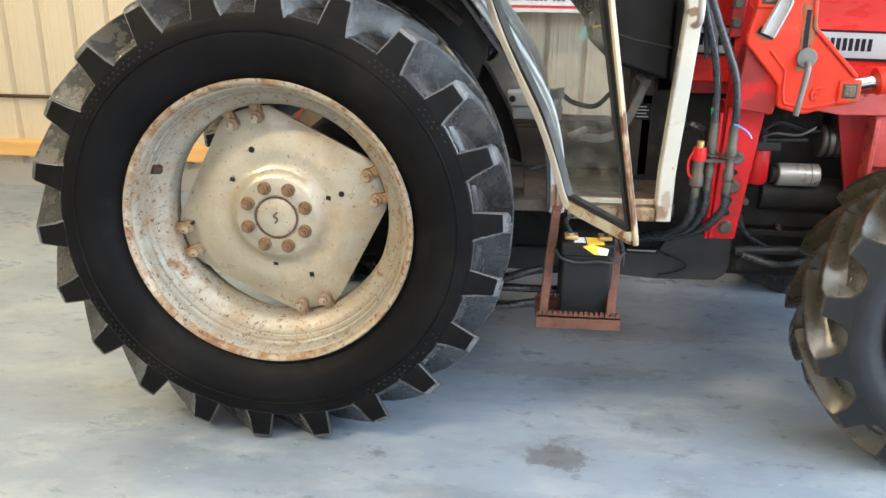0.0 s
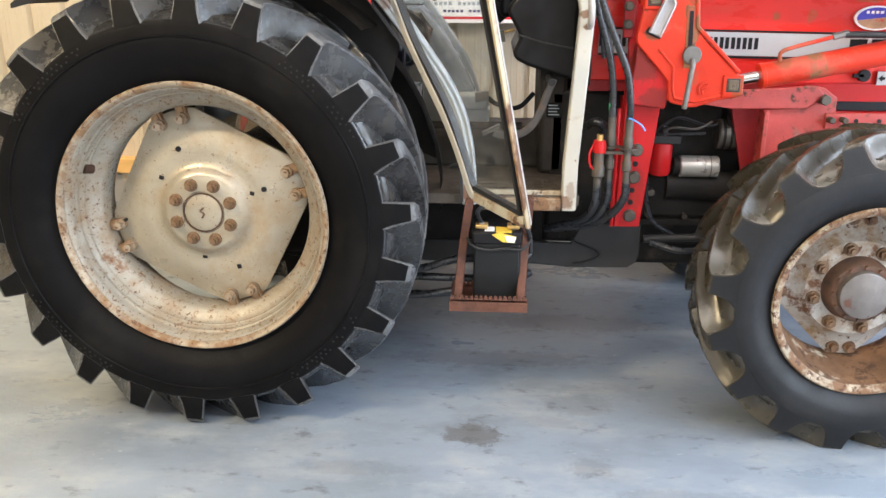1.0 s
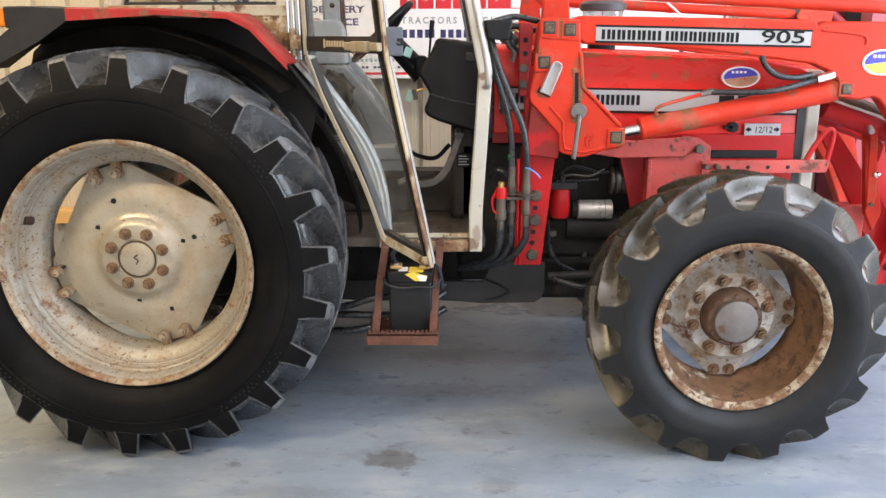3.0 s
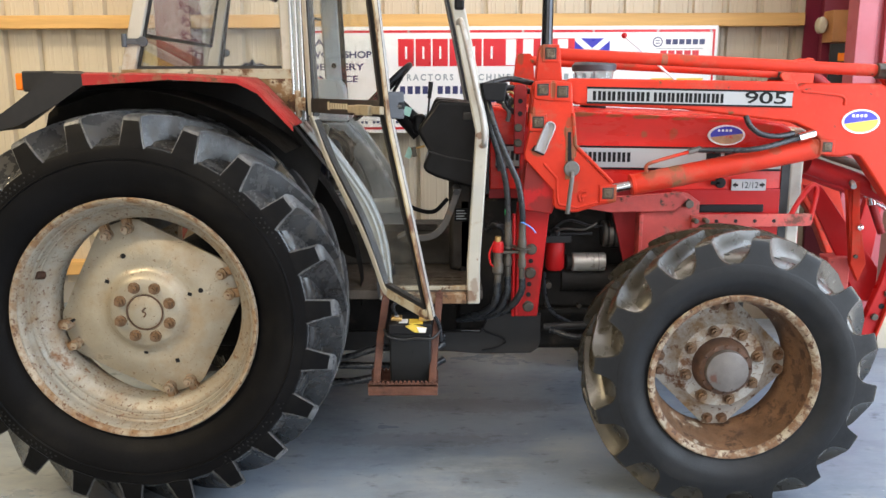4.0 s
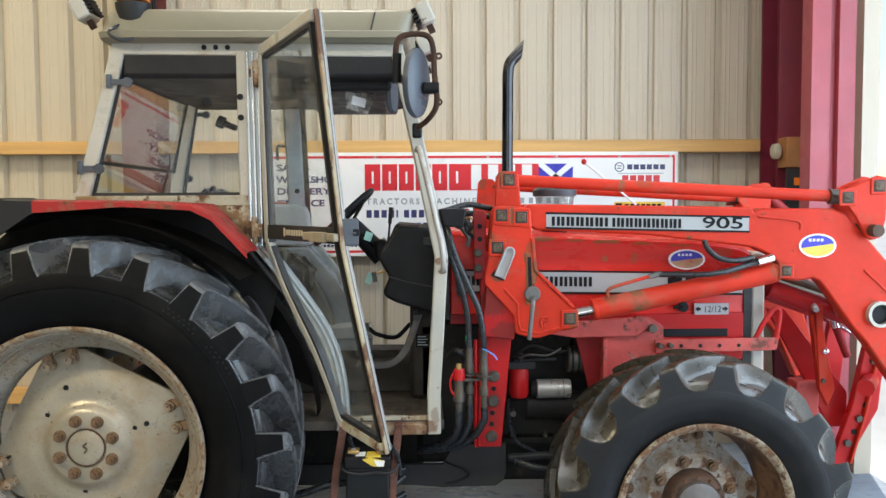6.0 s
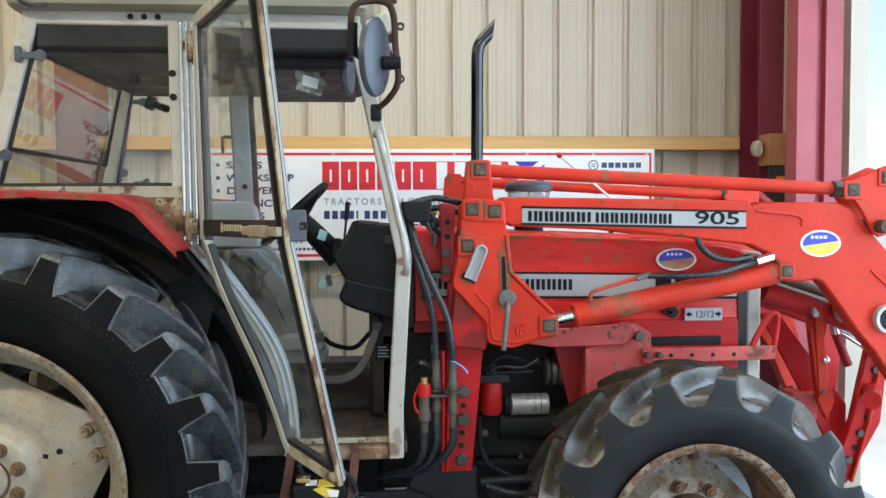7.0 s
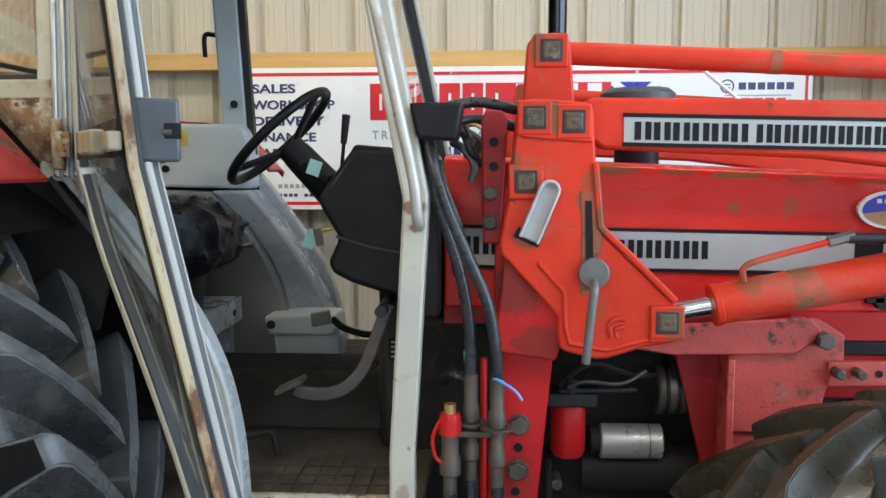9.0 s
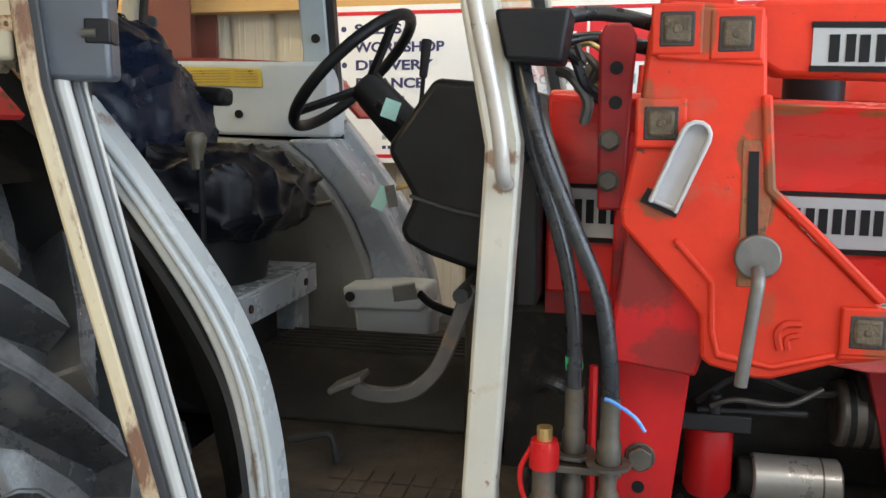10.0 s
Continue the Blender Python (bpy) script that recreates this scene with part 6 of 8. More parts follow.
for y0, s in ((0.205, 1), (far(0.205), -1)):
    ya, yb = sorted((y0, y0 + 0.022 * s))
    br = part("bracket", plate(PLATE, ya, yb), "orange", loader, "orange-red loader bracket plate", bevel=0.005)
    yc, yd = sorted((y0 + 0.12 * s, y0 + 0.14 * s))
    part("inner_bracket", plate(PLATE, yc, yd), "orange", loader, bevel=0.005)
    tw = part("tower", plate(TOWER, *sorted((y0 + 0.068 * s, y0 + 0.085 * s))), "orange", loader, "orange-red upright that carries the levelling tube", bevel=0.005)
    part("tower_back", plate(TOWER, *sorted((y0 + 0.118 * s, y0 + 0.119 * s))), "orange", tw)
    square_bolt(1.562, 1.723, y0 + 0.066 * s, s, tw)
    yf, yg = sorted((y0 - 0.006 * s, y0 + 0.002 * s))
    # raised ribs pressed along the plate's edge
    part("bracket_rib", bar([(lean(x, z)[0], y0, lean(x, z)[1]) for x, z in ((1.648, 1.50), (1.664, 1.372), (1.72, 1.32), (1.82, 1.222))], 0.014, 0.014), "orange", br, bevel=0.004)
    part("bracket_rib", bar([(lean(x, z)[0], y0, lean(x, z)[1]) for x, z in ((1.545, 1.30), (1.60, 1.24), (1.605, 1.17), (1.615, 1.135), (1.69, 1.122), (1.77, 1.145))], 0.010, 0.010), "orange", br, bevel=0.004)
    for bx, bz, w in ((1.510, 1.460, 0.033), ):
        part("pin_boss", plate([(bx - w, bz - w), (bx + w, bz - w), (bx + w, bz + w), (bx - w, bz + w)], yf, yg), "orange", br, bevel=0.008)
    part("pin_boss", plate([(1.50, 1.546), (1.64, 1.536), (1.636, 1.606), (1.50, 1.618)], yf, yg), "orange", br, bevel=0.008)
    part("pin_boss", plate([lean(*p) for p in ((1.770, 1.138), (1.832, 1.142), (1.830, 1.208), (1.782, 1.212))], yf, yg), "orange", br, bevel=0.006)
    for bx, bz in ((1.526, 1.585), (1.602, 1.577), (1.510, 1.460), (1.791, 1.182)):
        square_bolt(bx, bz, y0 - 0.006 * s, s, br)
    # post
    yc, yd = sorted((y0 + 0.09 * s, y0 + 0.115 * s))
    post = part("post", plate([(1.432, 0.650), (1.533, 0.650), (1.575, 1.095), (1.600, 1.15), (1.60, 1.30), (1.47, 1.45), (1.452, 1.40), (1.447, 1.12)], yc, yd), "red", loader, "red loader post with bolt holes", bevel=0.004)
    yc, yd = sorted((y0 + 0.02 * s, y0 + 0.10 * s))
    part("gusset", plate([(1.470, 1.31), (1.59, 1.185), (1.585, 1.13), (1.575, 1.095), (1.447, 1.112)], yc, yd), "red", loader, bevel=0.006)
    part("post_wall", plate([(1.436, 0.66), (1.452, 0.66), (1.466, 1.12), (1.449, 1.12)], *sorted((y0 + 0.06 * s, y0 + 0.2 * s))), "red", loader, bevel=0.003)
    yc, yd = sorted((y0 + 0.075 * s, y0 + 0.090 * s))
    part("upper_strap", plate([(1.425, 1.330), (1.462, 1.330), (1.475, 1.585), (1.465, 1.605), (1.430, 1.605), (1.420, 1.585)], yc, yd), "red_shaded", loader, "red bolted strap with shade put into its colour", bevel=0.005)
    for bx, bz, r in ((1.494, 0.694, 0.021), (1.500, 0.838, 0.021), (1.503, 0.938, 0.021), (1.440, 1.375, 0.015), (1.440, 1.435, 0.015)):
        yy = y0 + (0.075 if r > 0.02 else 0.062) * s
        bm = rod((bx, yy + 0.02 * s, bz), (bx, yy + 0.012 * s, bz), r * 1.15, 18)
        rod((bx, yy + 0.014 * s, bz), (bx, yy, bz), r, 6, bm)
        part("post_bolt", bm, "bolt", post, bevel=0.002)
    for bx, bz, r in ((1.494, 0.745, 0.010), (1.497, 0.790, 0.010), (1.502, 0.888, 0.010), (1.447, 1.490, 0.010), (1.447, 1.540, 0.010)):
        yy = y0 + (0.088 if bz < 1 else 0.074) * s
        part("bolt_hole", rod((bx, yy, bz), (bx, yy + 0.004 * s, bz), r, 16), "black", post)
    # locking lever, slot and white holder
    yy = y0 - 0.012 * s
    lev = part("locking_lever", pipe([(1.643, yy - 0.015 * s, 1.265), (1.642, yy - 0.035 * s, 1.251), (1.638, yy - 0.035 * s, 1.217), (1.628, yy - 0.03 * s, 1.107)], 0.009, 12), "lever", br, "grey steel locking lever", smooth=True)
    part("lever_disc", rod((1.645, y0 - 0.014 * s, 1.280), (1.645, y0, 1.280), 0.031, 24), "lever", lev, bevel=0.003)
    part("slot_plate", plate([lean(*p) for p in ((1.622, 1.44), (1.648, 1.44), (1.668, 1.36), (1.658, 1.235), (1.632, 1.235), (1.628, 1.36))], *sorted((y0 - 0.002 * s, y0 + 0.003 * s))), "slot_rust", br, bevel=0.002)
    part("slot", plate([lean(*p) for p in ((1.632, 1.424), (1.645, 1.424), (1.655, 1.295), (1.640, 1.295))], *sorted((y0 - 0.004 * s, y0 + 0.001 * s))), "black", br)
    part("holder_hole", plate([(1.486, 1.352), (1.535, 1.330), (1.545, 1.352), (1.496, 1.372)], *sorted((y0 - 0.003 * s, y0 + 0.001 * s))), "black", br)
    hold = bmesh.new()
    ax, bx_ = Vector((1.516, yy, 1.346)), Vector((1.556, yy, 1.444))
    d = (bx_ - ax).normalized()
    q = Vector((d.z, 0, -d.x))
    out = [ax - q * 0.018, bx_ - q * 0.018] + [bx_ + d * 0.018 * math.sin(radians(t)) - q * 0.018 * math.cos(radians(t)) for t in (30, 60, 90, 120, 150)] + [bx_ + q * 0.018, ax + q * 0.018]
    plate([(v.x, v.z) for v in out], *sorted((yy + 0.001 * s, yy + 0.012 * s)), bm=hold)
    hd = part("pin_holder", hold, "holder", br, "grey-white hollow plastic pin holder", bevel=0.003)
    part("holder_wall", bar([(v.x, yy - 0.002 * s, v.z) for v in out], 0.006, 0.026), "holder", hd, bevel=0.002)
    part("holder_lip", bar([ax - q * 0.018 + d * 0.004 + Vector((0, 0.004 * s, 0)), ax + q * 0.018 + d * 0.004 + Vector((0, 0.004 * s, 0))], 0.006, 0.014), "holder", hd, bevel=0.002)
    part("badge", pipe([(1.683, y0, 1.150), (1.678, y0, 1.172), (1.688, y0, 1.186), (1.708, y0, 1.188)], 0.006, 6, bm=pipe([(1.693, y0, 1.150), (1.691, y0, 1.166), (1.706, y0, 1.172)], 0.005, 6)), "orange", br)

    # boom
    ARM = [(1.600, 1.600), (1.640, 1.628), (2.520, 1.612), (2.532, 1.590), (2.560, 1.606), (2.85, 1.604), (2.90, 1.582), (2.975, 1.500), (3.10, 1.36), (3.20, 1.17), (3.34, 0.72), (3.20, 0.70), (3.11, 0.90), (2.995, 1.063), (2.935, 1.131), (2.818, 1.290),
           (2.795, 1.318), (2.772, 1.328), (2.720, 1.318), (2.66, 1.320), (2.632, 1.345), (2.625, 1.395), (2.600, 1.420), (2.532, 1.452), (2.10, 1.505), (1.668, 1.525), (1.610, 1.560)]
    ya, yb = sorted((y0 + 0.045 * s, y0 + 0.115 * s))
    arm = part("boom", plate(ARM, ya, yb), "orange", loader, "orange-red loader boom", bevel=0.008)
    af = y0 + 0.045 * s
    g0, g1 = sorted((af - 0.0035 * s, af))
    dec = part("boom_decal", plate([(1.706, 1.592), (2.509, 1.572), (2.508, 1.511), (1.706, 1.530)], g0, g1), "silver_band", arm, "silver decal with black borders and lettering")
    for dz in (0.0, -0.058):
        part("decal_border", plate([(1.704, 1.596 + dz), (2.511, 1.576 + dz), (2.511, 1.569 + dz), (1.704, 1.588 + dz)], *sorted((af - 0.005 * s, af))), "black_print", dec)
    if s == 1:
        for x0, nb, step in ((1.727, 6, 0.0378), (1.966, 8, 0.0346)):
            for k in range(nb):
                x = x0 + step * k
                z = 1.585 - 0.0257 * (x - 1.706)
                for u, w in ((0.0, 0.34), (0.55, 0.32)):
                    part("decal_lettering", box(x + u * step, x + (u + w) * step, af - 0.005, af, z - 0.042, z - 0.006), "black_print", dec)
        words("decal_number", "905", 0.062, flat_on_side(2.320, af - 0.0045, 1.531, 1.5), "black_print", dec, depth=0.001, width=0.160, bold=0.012)
    sticker("oval_sticker", 2.785, af - 0.002, 1.457, 0.075, 0.048, arm) if s == 1 else None
    part("boom_rib", bar([(2.545, af, 1.575), (2.68, af, 1.560), (2.715, af, 1.545), (2.715, af, 1.520)], 0.010, 0.012, curve=True), "orange", arm, bevel=0.003, smooth=True)
    part("boom_rib", bar([(2.975, af, 1.36), (3.04, af, 1.30), (3.07, af, 1.27)], 0.010, 0.010), "orange", arm, bevel=0.003)
    part("boom_boss", rod((2.653, af - 0.020 * s, 1.359), (2.653, af + 0.01 * s, 1.359), 0.026, 20), "orange", arm, bevel=0.003)
    square_bolt(2.653, 1.359, af - 0.022 * s, s, arm, 0.018)
    # cross tube at the knee, hollow end showing
    if s == 1:
        part("cross_tube", lathe([(y0 + 0.02, 0.052), (far(y0 + 0.02), 0.052), (far(y0 + 0.02), 0.040), (y0 + 0.02, 0.040)], 32, m=Matrix.Translation((3.037, 0, 1.183))), "cab", loader, "hollow cross tube", smooth=True)
        part("tube_shadow", rod((3.037, y0 + 0.040, 1.183), (3.037, y0 + 0.05, 1.183), 0.0405, 24), "black", loader)
    # triangular link plate at the end of the levelling rod
    LINK = [(2.868, 1.640), (2.890, 1.682), (3.005, 1.732), (3.035, 1.728), (3.046, 1.708), (3.042, 1.558), (3.024, 1.490), (2.985, 1.478), (2.962, 1.495), (2.922, 1.570)]
    lp = part("link_plate", plate(LINK, *sorted((y0 + 0.015 * s, y0 + 0.032 * s))), "orange", loader, "orange-red link plate", bevel=0.005)
    part("link_plate", plate(LINK, *sorted((y0 + 0.12 * s, y0 + 0.135 * s))), "orange", loader, bevel=0.005)
    square_bolt(2.886, 1.647, y0 + 0.012 * s, s, lp)
    square_bolt(3.010, 1.692, y0 + 0.012 * s, s, lp)
    part("link_pin", rod((2.988, y0 - 0.03 * s, 1.517), (2.988, y0 + 0.14 * s, 1.517), 0.024, 14), "dark_rust", lp, smooth=True)
    # levelling rod
    rd = part("levelling_rod", rod((1.585, y0 + 0.10 * s, 1.722), (2.87, y0 + 0.08 * s, 1.652), 0.0235, 20), "orange", loader, "long orange-red levelling tube", smooth=True)
    part("rod_eye", rod((2.84, y0 + 0.07 * s, 1.652), (2.905, y0 + 0.07 * s, 1.648), 0.030, 14), "bolt", rd)
    part("rod_collar", rod((1.998, y0 + 0.0936 * s, 1.6995), (2.022, y0 + 0.0932 * s, 1.6982), 0.0243, 20), "slot_rust", rd, "rusty weld collar", smooth=True)
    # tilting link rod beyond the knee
    part("tip_rod", rod((3.01, y0 + 0.075 * s, 1.692), (3.42, y0 + 0.075 * s, 1.35), 0.028, 16), "red_shaded", loader, smooth=True)
    # lift ram
    a, b = Vector((1.808, y0 + 0.065 * s, 1.188)), Vector((2.636, y0 + 0.065 * s, 1.353))
    d = (b - a).normalized()
    ram = part("lift_ram", rod(a + d * 0.100, b - d * 0.02, 0.042, 24), "orange", loader, "orange-red lift ram", bevel=0.006, smooth=True)
    part("ram_rod", rod(a - d * 0.01, a + d * 0.11, 0.020, 20), "chrome", ram, "bright chromed ram rod", smooth=True)
    part("ram_gland", rod(a + d * 0.088, a + d * 0.105, 0.044, 24), "orange", ram, bevel=0.003, smooth=True)
    part("ram_eye", rod(b - d * 0.06, b, 0.040, 20), "orange", ram, bevel=0.01, smooth=True)
    part("ram_band", rod(a + d * 0.245, a + d * 0.300, 0.0424, 24), "slot_rust", ram, "worn band", smooth=True)
    up = Vector((-d.z, 0, d.x))
    rp = [a + d * 0.155 + up * 0.040, a + d * 0.160 + up * 0.068, a + d * 0.20 + up * 0.078, a + d * 0.33 + up * 0.088]
    part("feed_pipe", pipe([v - Vector((0, 0.02 * s, 0)) for v in rp], 0.007, 8), "orange", ram, smooth=True)
    part("feed_joint", rod(rp[-1] - Vector((0, 0.02 * s, 0)), rp[-1] + d * 0.05 - Vector((0, 0.02 * s, 0)) + up * 0.004, 0.0115, 6), "lever", ram)
    part("feed_hose", pipe([rp[-1] + d * 0.04 - Vector((0, 0.02 * s, 0)), Vector((2.35, y0 - 0.0 * s, 1.352)), Vector((2.50, y0 + 0.02 * s, 1.385)), Vector((2.545, y0 + 0.02 * s, 1.398))], 0.011, 10), "hose", ram, smooth=True)
    part("feed_hose", pipe([(2.335, y0 + 0.05 * s, 1.478), (2.345, y0 + 0.03 * s, 1.445), (2.385, y0 + 0.02 * s, 1.412), (2.45, y0 + 0.02 * s, 1.402), (2.52, y0 + 0.03 * s, 1.412)], 0.011, 10), "hose", ram, smooth=True)
    part("hose_elbow", rod((2.535, y0 + 0.02 * s, 1.396), (2.60, y0 + 0.03 * s, 1.412), 0.017, 12), "chrome", ram, smooth=True)

# mounting bracket on the tractor's front half
for y0, s in ((0.385, 1), (far(0.385), -1)):
    ya, yb = sorted((y0, y0 + 0.02 * s))
    fb = part("front_bracket", plate([(1.965, 1.075), (2.06, 1.085), (2.10, 1.165), (2.165, 1.155), (2.215, 1.12), (2.215, 1.05), (2.18, 1.0), (2.16, 0.90), (1.965, 0.90)], ya, yb), "faded", loader, "faded red mounting bracket with scraped paint", bevel=0.004)
    part("bracket_brace", plate([(1.66, 1.145), (1.90, 1.150), (2.13, 1.165), (2.16, 1.13), (2.10, 1.085), (1.84, 1.08), (1.68, 1.105)], *sorted((y0 - 0.03 * s, y0 - 0.012 * s))), "faded", fb, bevel=0.004)
    part("bracket_box", box(1.965, 2.165, *sorted((y0 + 0.02 * s, y0 + 0.10 * s)), 0.72, 1.07), "faded", fb, bevel=0.006)
    part("bracket_flange", box(1.960, 1.976, *sorted((y0 - 0.02 * s, y0 + 0.10 * s)), 0.72, 1.07), "faded", fb, bevel=0.003)
    part("side_leg", plate([(1.855, 1.09), (1.985, 1.09), (1.985, 0.70), (1.955, 0.70)], *sorted((y0 + 0.05 * s, y0 + 0.07 * s))), "red_shaded", fb, bevel=0.003)
    gb = part("guard_bar", plate([(2.178, 1.010), (2.685, 1.018), (2.685, 1.070), (2.178, 1.066)], *sorted((y0 - 0.012 * s, y0 + 0.004 * s))), "faded", loader, "red drilled guard bar", bevel=0.003)
    part("guard_loop", pipe([(2.60, y0, 1.065), (2.63, y0, 1.125), (2.672, y0, 1.185), (2.695, y0, 1.185), (2.698, y0, 1.15), (2.680, y0, 1.03)], 0.011, 10), "red", gb, smooth=True)
    for k in range(5):
        bx = 2.205 + 0.08 * k
        bm = rod((bx, y0 - 0.014 * s, 1.040), (bx, y0 - 0.010 * s, 1.040), 0.008, 12)
        part("bar_hole", bm, "black", gb)
    for bx, bz, r in ((2.158, 1.117, 0.020), (2.235, 1.045, 0.012), (2.19, 1.045, 0.012)):
        part("bracket_bolt", rod((bx, y0 - 0.05 * s, bz), (bx, y0 + 0.01 * s, bz), r, 6), "bolt", fb, bevel=0.003)

# parts beyond the knee: front cross frame, tilt rams, headstock
for y0, s in ((0.55, 1), (far(0.55), -1)):
    part("tilt_ram", rod((2.72, y0, 1.26), (3.25, y0, 1.07), 0.042, 20), "red", loader, "red tilt ram", smooth=True)
    part("tilt_rod", rod((3.2, y0, 1.09), (3.45, y0, 0.99), 0.02, 16), "chrome", loader, smooth=True)
fr = part("front_frame", plate([(2.78, 1.15), (2.86, 1.15), (3.16, 0.76), (3.16, 0.60), (3.08, 0.60)], 0.70, 0.72), "red", loader, "red front frame", bevel=0.004)
part("front_frame", plate([(2.93, 1.16), (2.97, 1.17), (3.05, 0.80), (3.02, 0.72), (2.98, 0.80)], 0.60, 0.63), "orange", loader, bevel=0.004)
part("cross_bar", rod((3.05, 0.35, 0.86), (3.40, 0.9, 0.80), 0.034, 18), "red", loader, smooth=True)
part("headstock", plate([(3.22, 1.10), (3.30, 1.12), (3.26, 0.70), (3.12, 0.45), (3.05, 0.45), (3.14, 0.72)], 0.62, 0.66), "red", loader, "red loader headstock", bevel=0.005)
part("headstock", plate([(3.22, 1.10), (3.30, 1.12), (3.26, 0.70), (3.12, 0.45), (3.05, 0.45), (3.14, 0.72)], far(0.66), far(0.62)), "red", loader, bevel=0.005)
part("release_rod", rod((3.00, 0.58, 1.12), (3.32, 0.58, 0.92), 0.009, 10), "chrome", loader, "bright release rod", smooth=True)

# strap with its ball bolt, lugs and bolts on the headstock
part("front_strap", plate([(2.905, 1.19), (2.935, 1.19), (2.965, 0.90), (2.955, 0.84), (2.930, 0.84), (2.925, 0.92)], 0.50, 0.515), "orange", loader, "orange-red flat strap", bevel=0.003)
part("strap_bolt", lathe([(-0.016, 0.002), (-0.012, 0.012), (0.0, 0.016), (0.012, 0.012), (0.016, 0.002)], 14, m=Matrix.Translation((2.948, 0.494, 0.99))), "chrome", loader, smooth=True)
part("strap_bolt", rod((2.945, 0.505, 0.86), (2.945, 0.490, 0.86), 0.010, 6), "bolt", loader)
for hx, hz in ((3.24, 1.05), (3.23, 0.92), (3.21, 0.80), (3.17, 0.66), (3.12, 0.55)):
    part("headstock_bolt", rod((hx, 0.625, hz), (hx, 0.605, hz), 0.017, 6), "bolt", loader, bevel=0.002)
for hx, hz in ((3.26, 0.985), (3.20, 0.72), (3.15, 0.60)):
    part("headstock_hole", rod((hx, 0.6215, hz), (hx, 0.617, hz), 0.013, 14), "black", loader)
part("headstock_rib", bar([(3.13, 0.61, 0.46), (3.20, 0.61, 0.70), (3.27, 0.61, 1.08)], 0.012, 0.02), "orange", loader, bevel=0.003)
sheet_ = thing("leaning_sheet", (2.95, 2.2, 0), "weathered brown board standing behind the tractor", "board")
part("board_face", box(-0.30, 0.30, -0.012, 0.012, 0.0, 1.15, m=pose(3.30, 2.45, 0.0, -6, 0, 0)), "brown_sheet", sheet_, bevel=0.003)
# a machine outside the doorway
ym = thing("yellow_machine", (5.6, 2.0, 0), "yellow machine parked in the yard", "machine")
part("machine_body", box(5.0, 6.4, 2.1, 3.2, 0.45, 1.05), "machine_yellow", ym, "yellow painted body", bevel=0.05)
part("machine_cab", plate([(5.5, 1.05), (5.6, 1.75), (6.2, 1.75), (6.35, 1.05)], 2.2, 3.1), "plate", ym, bevel=0.03)
for mx in (5.3, 6.15):
    part("machine_wheel", rod((mx, 2.02, 0.35), (mx, 2.30, 0.35), 0.35, 28), "rubber", ym, bevel=0.03, smooth=True)

for y0, s in ((0.55, 1), (far(0.55), -1)):
    part("tilt_guide", rod((2.72, y0 - 0.02 * s, 1.325), (3.16, y0 - 0.02 * s, 1.185), 0.020, 14), "dark_rust", loader, "greasy rusted guide rod", smooth=True)
    part("tilt_strip", bar([(2.74, y0 - 0.045 * s, 1.296), (3.14, y0 - 0.045 * s, 1.162)], 0.010, 0.012), "cab", loader)
    part("ram_port", rod((2.76, y0 - 0.03 * s, 1.315), (2.73, y0 - 0.05 * s, 1.335), 0.022, 10), "bolt", loader, bevel=0.003)
part("strap_pin", rod((2.905, 0.515, 1.185), (2.895, 0.47, 1.17), 0.013, 10), "alu", loader, bevel=0.003)
part("clevis", rod((3.02, 0.575, 1.135), (3.035, 0.575, 1.08), 0.020, 14), "chrome", loader, "bright clevis", smooth=True)
part("clevis_rod", rod((3.035, 0.575, 1.08), (3.09, 0.575, 0.95), 0.017, 12), "red_shaded", loader, smooth=True)
part("front_post", box(2.905, 3.01, 0.66, 0.76, 0.50, 0.82), "faded", loader, "faded red square post", bevel=0.006)
part("hose_fitting", pipe([(2.80, 0.33, 1.36), (2.84, 0.34, 1.35), (2.87, 0.36, 1.32), (2.90, 0.38, 1.30)], 0.013, 8), "dark_rust", loader)
part("hose_fitting", rod((2.855, 0.35, 1.345), (2.895, 0.36, 1.325), 0.018, 6), "bolt", loader, bevel=0.002)
# ---------------------------------------------------------------- inside the cab
WN = Vector((-0.69, 0, 0.724)).normalized()
WC = Vector((0.862, 0.81, 1.572))
WU, WV = Vector((0.724, 0, 0.69)).normalized(), Vector((0, 1, 0))
wheel_pts = [WC + 0.174 * (math.cos(a) * WU + math.sin(a) * WV) for a in (2 * math.pi * k / 32 for k in range(32))]
sw = part("steering_wheel", pipe(wheel_pts, 0.0130, 12, curve=False, closed=True), "black", tractor, "black three-spoke steering wheel", smooth=True)
hub = WC - WN * 0.055
for a in (100, 220, 340):
    q = WC + 0.172 * (math.cos(radians(a)) * WU + math.sin(radians(a)) * WV)
    part("wheel_spoke", bar([hub + WN * 0.01, hub.lerp(q, 0.5) + WN * 0.004, q], 0.030, 0.012, up=WN), "black", sw, bevel=0.004)
part("wheel_boss", rod(hub - WN * 0.02, hub + WN * 0.022, 0.040, 20), "black", sw, bevel=0.005, smooth=True)
part("steering_column", rod(hub - WN * 0.20, hub - WN * 0.01, 0.050, 16, r2=0.042), "black", tractor, smooth=True)
part("mint_tag", box(-0.017, 0.017, -0.002, 0.002, -0.020, 0.020, m=pose(0.980, 0.700, 1.487, 0, 20, 25)), "mint", sw)
bm = box(1.00, 1.06, 0.74, 0.88, 1.38, 1.47)
part("column_cowl", bm, "black", tractor, bevel=0.02)
part("stalk", rod((0.95, 0.70, 1.50), (1.00, 0.74, 1.44), 0.008, 8), "black", tractor)
